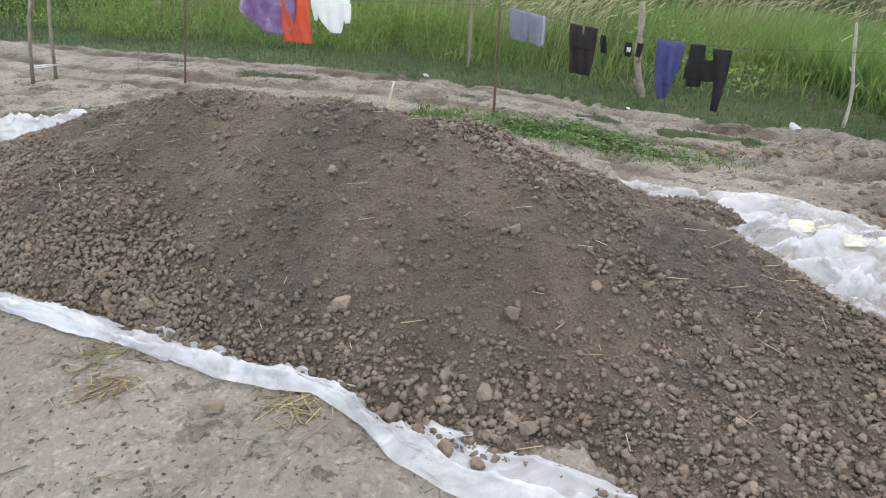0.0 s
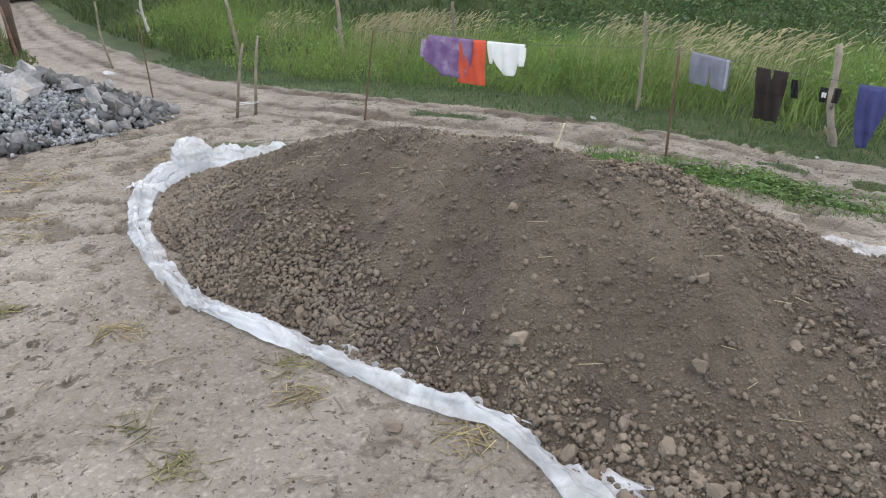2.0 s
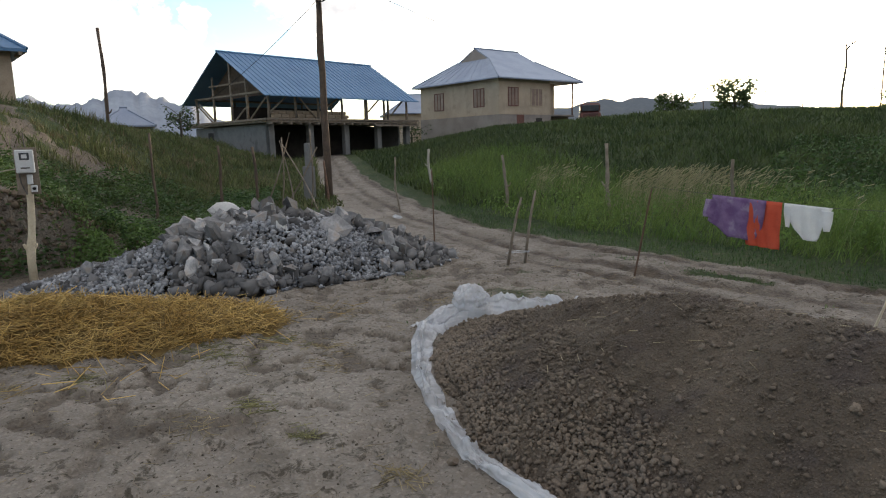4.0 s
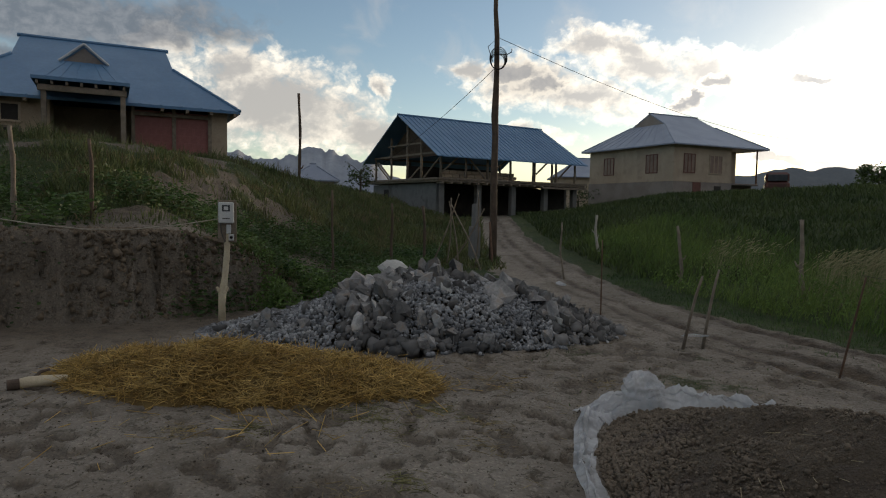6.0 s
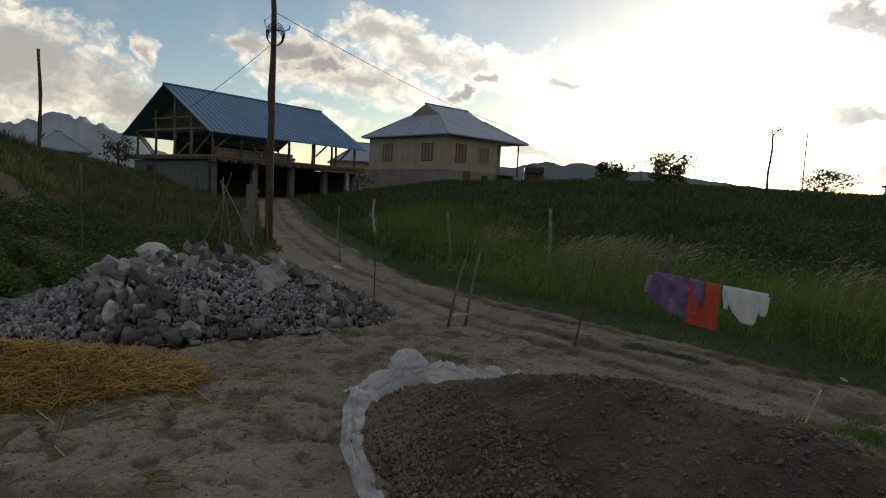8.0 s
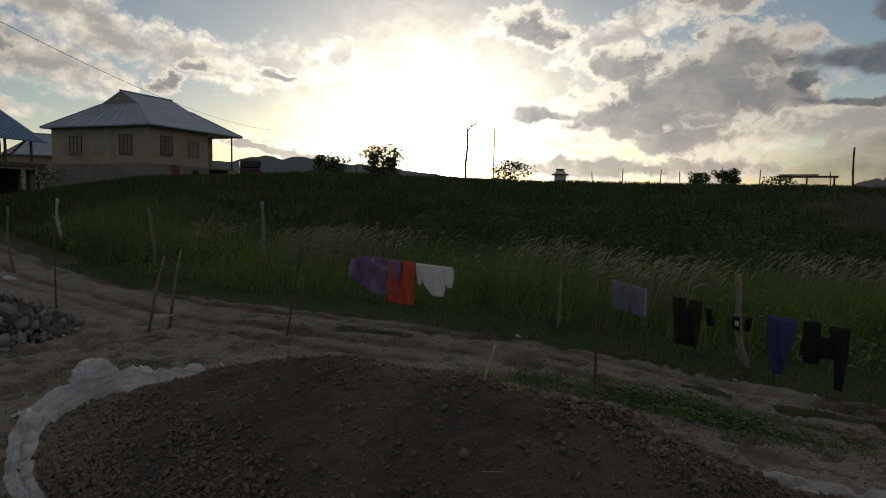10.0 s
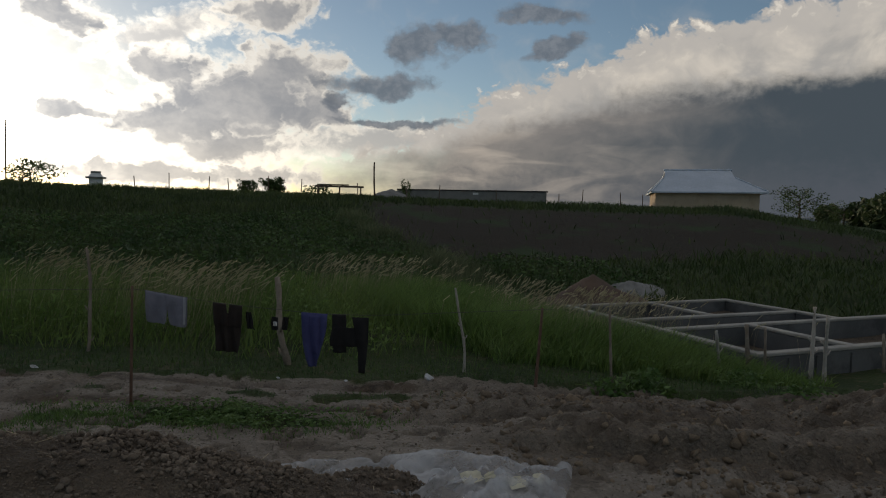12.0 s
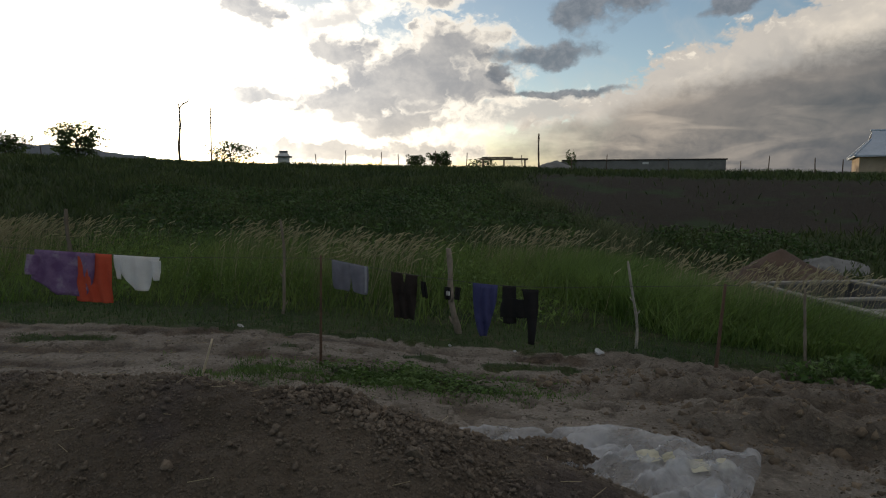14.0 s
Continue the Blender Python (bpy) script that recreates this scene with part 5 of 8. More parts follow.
def puddle():
    """Rain water lying in a hollow; its edge is where the level meets the land."""
    b = np.linspace(0, 2 * np.pi, 48)
    level = float(np.percentile(land(3.82 + 0.30 * np.cos(b), 2.27 + 0.165 * np.sin(b)), 30))
    a, r = np.meshgrid(np.linspace(0, 2 * np.pi, 64, endpoint=False), np.linspace(0.02, 0.34, 50), indexing="ij")
    dry = land(3.82 + r * np.cos(a), 2.27 + 0.55 * r * np.sin(a)) > level + 0.003
    reach = np.where(dry.any(1), r[0][np.argmax(dry, 1)], 0.34)
    for _ in range(2):
        reach = (np.roll(reach, 1) + 2 * reach + np.roll(reach, -1)) / 4
    rim = [(3.82 + q * math.cos(b), 2.27 + 0.55 * q * math.sin(b), level) for q, b in zip(reach, a[:, 0])]
    bm = bmesh.new()
    poly(bm, *rim)
    water = bpy.data.materials.new("muddy_water")
    water.use_nodes = True
    g = Nodes(water.node_tree)
    b = g.add("BsdfPrincipled")
    p = g.add("NewGeometry").outputs["Position"]
    g.put(g.mix(g.noise(p, 6.0), (0.12, 0.10, 0.075), (0.17, 0.145, 0.11)), b.inputs["Base Color"])
    b.inputs["Roughness"].default_value = 0.06
    b.inputs["Specular IOR Level"].default_value = 0.7
    g.put(b.outputs[0], g.add("OutputMaterial").inputs[0])
    tagged(new("puddle", mesh_bm("puddle", bm, water)), "small muddy puddle in a hollow of the churned soil", "puddle")


puddle()


def cut_face():
    """Lumps and roots of earth that stand out of the cut bank."""
    n = 9000
    y = RNG.uniform(-3.0, 6.0, n)
    d = RNG.uniform(-0.25, 0.75, n)
    x = np.interp(y, BANK_Y, BANK_X) - d
    z = land(x, y)
    keep = (z > 0.03) & (z < 1.6 + 0.2 * RNG.normal(size=n)) & (RNG.uniform(size=n) < 0.25 + 0.75 * smooth(fbm(y, z, 1.6, 3, 471), -0.4, 0.4))
    x, y, z = x[keep], y[keep], z[keep]
    size = np.clip(0.018 * (1 - RNG.uniform(size=len(x))) ** -0.45, 0.012, 0.06)
    stuff("bank_earth_lumps", shards("bank_earth_lumps", np.stack([x, y, z - size * 0.45], -1), size, BANKEARTH), "lumps of brown earth in the cut bank", "soil")


cut_face()


def twig(x, y, length, turn, fork):
    bm = bmesh.new()
    a = length / 2
    tube(bm, [(-a, 0, 0), (-a * 0.4, 0.06 * length, 0.004), (a * 0.2, -0.03 * length, 0.006), (a, 0.08 * length, 0.003)], [0.0035, 0.0032, 0.0028, 0.0015], 5)
    if fork:
        tube(bm, [(-a * 0.3, 0.05 * length, 0.004), (a * 0.1, 0.2 * length, 0.008), (a * 0.5, 0.24 * length, 0.01)], [0.0026, 0.0022, 0.0012], 5)
    thing("twig", pose(x, y, land_at(x, y) + 0.008, 0, 0, turn), "thin dry brown twig lying on the bare yard", "twig", "twigs on the yard", data=mesh_bm("twig", bm, TWIG, True))


TWIG = material("dry_twig", (0.15, 0.12, 0.085), (0.25, 0.205, 0.15), 20.0, 0.9, 0.2, 80)
for k, (x, y, l) in enumerate([(-3.47, 1.62, 0.26), (-1.92, 2.22, 0.2), (-2.37, 1.94, 0.16), (-2.08, 2.04, 0.2), (-2.43, 1.55, 0.24), (-2.61, 2.04, 0.14), (-3.11, 2.1, 0.2), (-2.73, 2.63, 0.18), (-2.36, 1.26, 0.15), (-1.59, 1.68, 0.18), (-0.75, 1.59, 0.18), (-0.70, 1.57, 0.14), (-0.59, 1.75, 0.2), (-1.26, 2.04, 0.16), (-1.56, 1.98, 0.12), (-1.02, 1.6, 0.13), (-3.0, 3.1, 0.2), (-4.2, 2.4, 0.22)]):
    twig(x, y, l, 61 * k % 180 - 20, k % 3 == 0)


# ---- stakes, rods and posts of the yard and track ----
def rod(x, y, top, radius, mat, label, category, group="", lean=(0.0, 0.0), knots=0, name="metal_rod", base=None, bend=0.0):
    """An upright bar driven into the ground, tapering and slightly crooked."""
    z0 = land_at(x, y) if base is None else base
    h = top - z0
    pts, rad = [], []
    for i in range(8):
        t = i / 7
        w = bend * math.sin(math.pi * t * 1.3) + (0.012 * math.sin(9 * t + x * 3) if knots else 0)
        pts.append((lean[0] * t + w, lean[1] * t + 0.6 * w, -0.08 + (h + 0.08) * t))
        rad.append(radius * (1 - 0.25 * t) * (1 + (0.16 * math.sin(i * 2.4 + x * 5) if knots else 0)))
    bm = bmesh.new()
    tube(bm, pts, rad, 8)
    for k in range(knots):
        t = 0.25 + 0.6 * k / max(knots, 1)
        p = Vector(pts[int(t * 7)])
        a = k * 2.3 + x
        tube(bm, [p, p + Vector((math.cos(a), math.sin(a), 0.7)) * radius * 1.8, p + Vector((math.cos(a), math.sin(a), 1.1)) * radius * 2.6], [radius * 0.5, radius * 0.4, radius * 0.2], 6)
    me = mesh_bm(name, bm, mat, True)
    return thing(name, pose(x, y, z0), label, category, group, data=me)


rod(-3.03, 7.75, 1.08, 0.013, RUST, "rusty iron rod leaning at the back of the soil heap", "iron rod", "rods carrying the washing line", (0.21, -0.03))
rod(0.51, 6.47, 1.0, 0.014, RUST, "rusty iron rod upright beside the green weeds", "iron rod", "rods carrying the washing line", (0.02, 0))
rod(4.14, 5.33, 0.72, 0.018, RUST, "leaning brown stake holding the end of the washing line", "stake", "rods carrying the washing line", (0.12, 0.05))
rod(-6.33, 8.15, 1.28, 0.012, RUST, "thin dark iron rod at the edge of the track", "iron rod", "", (-0.03, 0.02))
rod(-0.57, 6.2, 0.33, 0.012, PALEWOOD, "short pale stick stuck in the ground behind the heap", "stick", "", (0.12, 0.0), name="stick")


def stake_pair():
    pair = thing("tied_stakes", pose(-4.68, 7.78, land_at(-4.68, 7.78)), "two thin wooden stakes tied with a white band", "stakes")
    for x, y, lx, top in [(-0.05, -0.16, 0.20, 0.93), (0.05, 0.15, 0.15, 1.0)]:
        bm = bmesh.new()
        tube(bm, [(x, y, -0.06), (x + lx * 0.4, y, top * 0.4), (x + lx * 0.72, y + 0.02, top * 0.75), (x + lx, y + 0.05, top)], [0.022, 0.02, 0.018, 0.014], 8)
        part("stake", bm, WOOD, pair, smooth=True)
    bm = bmesh.new()
    tube(bm, [(-0.06, -0.17, 0.17), (0.02, 0.0, 0.16), (0.1, 0.16, 0.15), (0.12, 0.17, 0.16), (0.02, 0.02, 0.18), (-0.04, -0.15, 0.19)], 0.007, 6)
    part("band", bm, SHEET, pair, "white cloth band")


stake_pair()
BLEACHED = material("bleached_wood", (0.30, 0.27, 0.23), (0.40, 0.36, 0.31), 6.0, 0.85, 0.4, 40)
# place, top, radius and lean; bleached: bare crooked sticks
FENCE = [(2.29, 7.51, 0.92, 0.042, -0.16, False), (3.87, 6.23, 0.86, 0.017, -0.1, True), (5.23, 5.28, 0.64, 0.016, -0.07, False), (0.32, 9.05, 1.2, 0.022, 0.05, False), (-5.5, 13.6, 1.6, 0.05, -0.18, False), (-8.45, 14.16, 1.38, 0.045, -0.1, False), (-13.14, 17.57, 1.55, 0.05, -0.3, True), (-2.7, 11.4, 1.3, 0.035, 0.05, False), (-10.6, 12.6, 1.4, 0.025, -0.2, False)]
FENCE += [(7.68, 5.62, 0.17, 0.026, -0.08, True), (8.31, 5.59, 0.2, 0.034, -0.08, False), (8.66, 5.56, 0.14, 0.022, -0.02, False), (9.55, 5.4, 0.38, 0.034, 0.10, True), (9.76, 5.3, 0.27, 0.032, 0.06, True), (11.5, 5.25, -0.15, 0.03, 0.0, False)]
for i, (x, y, top, r, lean, bare) in enumerate(FENCE):
    rod(x, y, top, r, BLEACHED if bare else WOOD, "bleached crooked stick of a fence in the grass" if bare else "weathered grey crooked wooden fence post in tall grass", "fence post", "fence posts along the track", (lean, 0.02), 3 if bare else 2, "fence_post", bend=(0.06 if bare else 0.035) * (1 if i % 2 else -1))


# ---- washing line and clothes ----
def line_point(x):
    return Vector((x, 6.47 - 0.34 * (x - 0.51), float(np.interp(x, [-3, -2.06, -0.95, 0.55, 0.62, 1.2, 2.0, 2.5, 4.25], [1.12, 1.05, 0.975, 0.975, 0.965, 0.84, 0.73, 0.70, 0.73]))))


WIRE = material("thin_wire", (0.08, 0.075, 0.07), (0.12, 0.11, 0.10), 20, 0.6, 0.0, 60, metal=0.3)
bm = bmesh.new()
tube(bm, [line_point(x) for x in np.linspace(-2.82, 4.25, 40)], 0.0025, 5)
tagged(new("washing_line", mesh_bm("washing_line", bm, WIRE)), "thin sagging wire strung between the iron rods", "washing line")


def cloth_material(name, c1, c2, scale=5.0, c3=None):
    return material(name, c1, c2, scale, 0.92, 0.25, 220, c3=c3, stain=6.0, through_light=0.18)


def garment(name, x0, x1, patches, mat, label, category, seed, trim=None):
    """Cloth over the wire from x0 to x1. Patches: rows of share across left, right and drop in metres."""
    a, b = line_point(x0), line_point(x1)
    along = b - a
    out = Vector((-0.32, -0.95, 0))
    item = thing(name, Matrix.Translation(a), label, category, "washing on the line")
    for k, (pname, rows, m) in enumerate(patches):
        verts, n, nv = [], 15, 16
        drops = np.linspace(0, 1, nv)
        src = np.linspace(0, 1, len(rows))
        for t in drops:
            left, right, drop = (float(np.interp(t, src, [r[q] for r in rows])) for q in range(3))
            for u in np.linspace(left, right, n):
                p = along * u
                fold = 0.016 * math.sin(u * 19 + seed + 1.3 * math.sin(drop * 9)) * min(1, drop * 7) + 0.01 * noise.noise(Vector((u * 5, drop * 6, seed)))
                verts.append(p + Vector((0, 0, -drop)) + out * (0.006 + fold + 0.004 * k))
        faces = [(i * n + j, i * n + j + 1, (i + 1) * n + j + 1, (i + 1) * n + j) for i in range(nv - 1) for j in range(n - 1)]
        me = bpy.data.meshes.new(pname)
        me.from_pydata([tuple(v) for v in verts], [], faces)
        me.polygons.foreach_set("use_smooth", np.ones(len(faces), bool))
        me.materials.append(m)
        ob = part(pname, me, m, item)
        mod = ob.modifiers.new("thickness", "SOLIDIFY")
        mod.thickness = 0.004
    return item


PURPLE = cloth_material("purple_pattern_cloth", (0.17, 0.09, 0.21), (0.26, 0.165, 0.30), 9.0, (0.36, 0.29, 0.39))
RED = cloth_material("red_cloth", (0.58, 0.085, 0.04), (0.66, 0.115, 0.055))
WHITE = cloth_material("white_cotton", (0.72, 0.71, 0.69), (0.80, 0.79, 0.77))
STRIPE = cloth_material("pale_grey_stripe", (0.36, 0.36, 0.40), (0.42, 0.42, 0.46))
GREY = cloth_material("grey_violet_jersey", (0.18, 0.178, 0.215), (0.24, 0.235, 0.28))
BROWN = cloth_material("black_brown_cloth", (0.025, 0.017, 0.014), (0.04, 0.028, 0.023))
BLUE = cloth_material("blue_cotton", (0.055, 0.058, 0.16), (0.078, 0.082, 0.21))
BLACK = cloth_material("black_cloth", (0.012, 0.011, 0.011), (0.022, 0.02, 0.02))
garment("red_sheet", -1.66, -1.352, [("cloth", [(0, 1, 0), (0.0, 1, 0.2), (-0.12, 0.98, 0.42), (-0.1, 0.95, 0.47)], RED)], RED, "bright red cloth hanging on the washing line", "cloth", 1)
garment("purple_dress", -2.06, -1.5, [("front", [(0.02, 1, 0), (0.0, 0.98, 0.15), (-0.05, 0.95, 0.28), (0.35, 0.8, 0.42)], PURPLE), ("sleeve", [(-0.1, 0.12, 0.05), (-0.14, 0.05, 0.2), (-0.14, 0.0, 0.24)], PURPLE)], PURPLE, "purple patterned dress hung over the washing line", "dress", 2)
garment("white_shirt", -1.334, -0.915, [("front", [(0, 1, 0), (0.0, 0.9, 0.08), (0.16, 0.85, 0.17), (0.26, 0.78, 0.25), (0.42, 0.70, 0.33)], WHITE), ("sleeve", [(0.0, 0.14, 0.02), (0.0, 0.17, 0.12), (0.04, 0.15, 0.23)], WHITE), ("sleeve", [(0.78, 1.02, 0.03), (0.84, 1.0, 0.12), (0.86, 0.96, 0.22)], WHITE)], WHITE, "small white shirt hanging upside down on the line", "shirt", 3)
garment("grey_shorts", 0.628, 0.954, [("left_leg", [(0, 0.5, 0.0), (0.0, 0.52, 0.12), (0.02, 0.5, 0.24), (0.05, 0.46, 0.27)], GREY), ("right_leg", [(0.45, 1, 0.0), (0.52, 1, 0.12), (0.56, 0.98, 0.24), (0.6, 0.95, 0.27)], GREY), ("side_stripe", [(0.9, 0.96, 0.0), (0.9, 0.96, 0.12), (0.89, 0.94, 0.25)], STRIPE)], GREY, "grey violet shorts with pale side stripes on the line", "shorts", 4)
garment("brown_trousers", 1.157, 1.395, [("seat", [(0, 1, 0.08), (0.06, 0.96, 0.2), (0.1, 0.9, 0.35), (0.1, 0.86, 0.43)], BROWN), ("left_leg", [(0.0, 0.44, 0.0), (0.02, 0.5, 0.12), (0.05, 0.5, 0.2)], BROWN), ("right_leg", [(0.56, 1, 0.0), (0.5, 0.98, 0.12), (0.5, 0.96, 0.2)], BROWN)], BROWN, "dark brown trousers folded over the washing line", "trousers", 5)
garment("black_sock", 1.415, 1.49, [("leg", [(0.1, 0.7, 0.05), (0.1, 0.8, 0.11), (0.35, 1, 0.2)], BLACK)], BLACK, "small black sock pegged on the line", "sock", 6)
garment("black_sock", 1.63, 1.70, [("leg", [(0.1, 0.8, 0.07), (0.0, 0.9, 0.13), (0.1, 0.85, 0.19)], BLACK), ("white_patch", [(0.3, 0.7, 0.11), (0.3, 0.7, 0.15)], WHITE)], BLACK, "small black sock with a white patch on the line", "sock", 7)
garment("black_sock", 1.72, 1.79, [("leg", [(0.2, 0.9, 0.06), (0.1, 0.8, 0.12), (0.0, 0.6, 0.18)], BLACK)], BLACK, "small black sock pegged on the line", "sock", 8)
garment("blue_trousers", 1.886, 2.112, [("front", [(0, 1.0, 0.0), (0.02, 0.95, 0.15), (0.08, 0.8, 0.3), (0.2, 0.62, 0.44), (0.3, 0.58, 0.5)], BLUE), ("fold", [(0.3, 0.7, 0.02), (0.35, 0.68, 0.2), (0.4, 0.62, 0.38)], BLUE)], BLUE, "blue cotton trousers hanging on the washing line", "trousers", 9)
garment("black_trousers", 2.14, 2.475, [("left_leg", [(0.04, 0.4, 0.0), (0.04, 0.42, 0.18), (0.08, 0.42, 0.36)], BLACK), ("seat", [(0.06, 0.9, 0.12), (0.0, 0.95, 0.2), (-0.02, 0.92, 0.30)], BLACK), ("right_leg", [(0.55, 1.0, 0.02), (0.66, 1.0, 0.2), (0.72, 0.95, 0.36), (0.74, 0.9, 0.55)], BLACK)], BLACK, "black trousers with one leg hanging down on the line", "trousers", 10)


# ---- meter post ----
WHITEBOX = material("white_grey_plastic", (0.52, 0.53, 0.52), (0.60, 0.60, 0.59), 6, 0.5, 0.05, 60)


def meter():
    post = thing("meter_post", pose(-9.81, 3.86, land_at(-9.81, 3.86), 0, 0, 65), "peeled wooden post with a white electricity meter box", "meter post")
    bm = bmesh.new()
    tube(bm, [(-0.05, 0, -0.1), (-0.05, 0, 0.25), (-0.04, 0, 0.42), (-0.01, 0, 0.6), (0.02, 0, 0.95), (0.035, 0, 1.3), (0.03, 0.03, 1.72)], [0.055, 0.05, 0.058, 0.045, 0.043, 0.04, 0.035], 10)
    part("pole", bm, PALEWOOD, post, smooth=True)
    bm = bmesh.new()
    for s in (-1, 1):
        tube(bm, [(-0.04, 0, 0.38), (-0.04 + s * 0.06, 0, 0.46), (-0.04 + s * 0.075, 0, 0.50)], [0.03, 0.022, 0.014], 8)
    part("fork_stub", bm, PALEWOOD, post, smooth=True)
    bm = bmesh.new()
    box(bm, (-0.10, -0.035, 1.15), (0.16, -0.005, 1.76), 0.004)
    part("backboard", bm, WOOD, post)
    bm = bmesh.new()
    box(bm, (-0.085, -0.13, 1.43), (0.125, -0.036, 1.73), 0.012)
    body = part("meter_box", bm, WHITEBOX, post)
    bm = bmesh.new()
    box(bm, (-0.035, -0.137, 1.6), (0.075, -0.131, 1.69), 0.003)
    part("window", bm, material("meter_glass", (0.05, 0.055, 0.06), (0.08, 0.085, 0.09), 8, 0.15, 0.0), body, "dark glass window of the meter")
    bm = bmesh.new()
    box(bm, (-0.01, -0.141, 1.62), (0.05, -0.138, 1.67))
    part("display", bm, WHITEBOX, body)
    bm = bmesh.new()
    box(bm, (-0.03, -0.136, 1.49), (0.07, -0.1315, 1.505))
    part("marking", bm, WIRE, body)
    bm = bmesh.new()
    box(bm, (0.02, -0.09, 1.28), (0.085, -0.036, 1.41), 0.008)
    part("breaker", bm, WHITEBOX, post, "white breaker switch")
    bm = bmesh.new()
    box(bm, (0.05, -0.08, 1.18), (0.125, -0.036, 1.27), 0.006)
    sock = part("socket", bm, WHITEBOX, post, "white power socket")
    bm = bmesh.new()
    tube(bm, [(0.088, -0.079, 1.225), (0.088, -0.084, 1.225)], 0.022, 12)
    part("socket_hole", bm, BLACK, sock)
    bm = bmesh.new()
    tube(bm, [(0.0, -0.03, 1.15), (-0.05, -0.04, 1.3), (-0.06, -0.05, 1.43)], 0.008, 6)
    part("cable", bm, WIRE, post)
    bm = bmesh.new()
    tube(bm, [(0.03, 0.0, 1.7), (0.03, 0.01, 1.95)], 0.006, 6)
    part("antenna_wire", bm, WIRE, post)


meter()
CABLE = material("pale_cable", (0.30, 0.27, 0.21), (0.36, 0.33, 0.27), 10, 0.7, 0.0)
bm = bmesh.new()
tube(bm, [(-13.5, -0.6, 1.75), (-11.4, 0.75, 1.56), (-10.9, 1.6, 1.40), (-10.6, 2.2, 1.33), (-10.4, 2.75, 1.33), (-10.1, 3.3, 1.40), (-9.87, 3.84, 1.5)], 0.009, 6)
tagged(new("supply_cable", mesh_bm("supply_cable", bm, CABLE, True)), "pale cable sagging along the bank to the meter post", "cable")
for x, y, top, r, m, lean in [(-12.0, 1.55, 2.8, 0.04, WOOD, -0.05), (-12.1, 2.6, 2.7, 0.035, DARKWOOD, 0.02), (-12.8, 7.4, 2.05, 0.03, DARKWOOD, 0.02), (-14.2, 11.1, 1.75, 0.045, DARKWOOD, -0.05), (-14.4, 10.1, 1.8, 0.04, DARKWOOD, 0.1)]:
    rod(x, y, top, r, m, "dark weathered wooden post standing on the overgrown bank", "fence post", "posts on the bank", (lean, 0.0), 1, "fence_post", bend=0.02)
# dead poles leaning on one another
for x, y, dx, dy, top in [(-14.3, 12.0, 0.9, 0.6, 1.7), (-13.7, 11.9, -0.5, 0.1, 1.9), (-14.6, 11.6, 0.7, 0.5, 2.1), (-14.9, 12.5, 0.1, 0.1, 2.0), (-13.2, 12.3, -0.9, -0.3, 1.8), (-13.8, 12.6, 0.15, 0.0, 2.2)]:
    rod(x, y, top, 0.022, WOOD, "thin bleached pole leaning in the weeds", "pole", "leaning poles by the bank", (dx, dy), 0, "leaning_pole", bend=0.04)

rod(-30.7, 16.03, 7.36, 0.085, DARKWOOD, "tall thin crooked pole standing behind the hill", "pole", "", (0.05, 0.02), 1, "thin_pole", bend=0.05)


# ---- utility pole ----
def utility_pole():
    p = thing("utility_pole", pose(-14.84, 14.34, land_at(-14.84, 14.34)), "tall crooked dark wooden utility pole beside the track", "utility pole")
    bm = bmesh.new()
    tube(bm, [(0, 0, -0.3), (0.0, 0, 1.2), (-0.02, 0, 2.5), (0.0, 0, 3.8), (-0.04, 0, 4.4), (0.0, 0, 5.6), (-0.02, 0, 6.8), (-0.10, 0.0, 7.6), (-0.16, 0.05, 9.3)], [0.13, 0.12, 0.11, 0.10, 0.115, 0.085, 0.08, 0.07, 0.06], 12)
    part("trunk", bm, DARKWOOD, p, smooth=True)
    bm = bmesh.new()
    for i in range(5):
        c = Vector((0.10 + 0.02 * i, -0.06 - 0.015 * i, 6.02 + 0.02 * i))
        r = 0.20 + 0.014 * i
        tube(bm, [c + Vector((math.cos(a) * r * 0.72, math.cos(a) * r * 0.72, math.sin(a) * r * (1.1 + 0.05 * i))) for a in np.linspace(0, 6.2832, 26)], 0.013, 5, False)
    part("cable_coil", bm, BLACK, p, "black coil of spare cable")
    bm = bmesh.new()
    tube(bm, [(0.05, -0.1, 6.25), (0.3, 0.1, 6.22), (0.42, 0.2, 6.3), (0.42, 0.2, 6.4)], 0.015, 6)
    part("bracket", bm, BLACK, p)
    bm = bmesh.new()
    tube(bm, [(-0.08, -0.1, 6.05), (-0.2, -0.2, 6.5), (0.0, 0.0, 6.75)], 0.012, 6, False)
    part("loop_wire", bm, BLACK, p)
    bm = bmesh.new()
    box(bm, (-0.62, -0.12, -0.3), (-0.30, 0.12, 1.02), 0.02)
    box(bm, (-0.54, -0.08, 1.0), (-0.34, 0.10, 1.72), 0.015)
    st = thing("concrete_stub", pose(-14.75, 13.9, land_at(-14.75, 13.9)), "grey concrete post beside the utility pole", "concrete post")
    part("shaft", bm, CONCRETE, st)
    rod(-14.2, 13.7, 1.3, 0.04, RUST, "dark bar propped on the concrete post", "bar", "", (-0.35, 0.2), 0, "prop_bar")


utility_pole()


def span(name, pts, r, label):
    bm = bmesh.new()
    tube(bm, pts, r, 5)
    return tagged(new(name, mesh_bm(name, bm, BLACK, True)), label, "overhead wire")


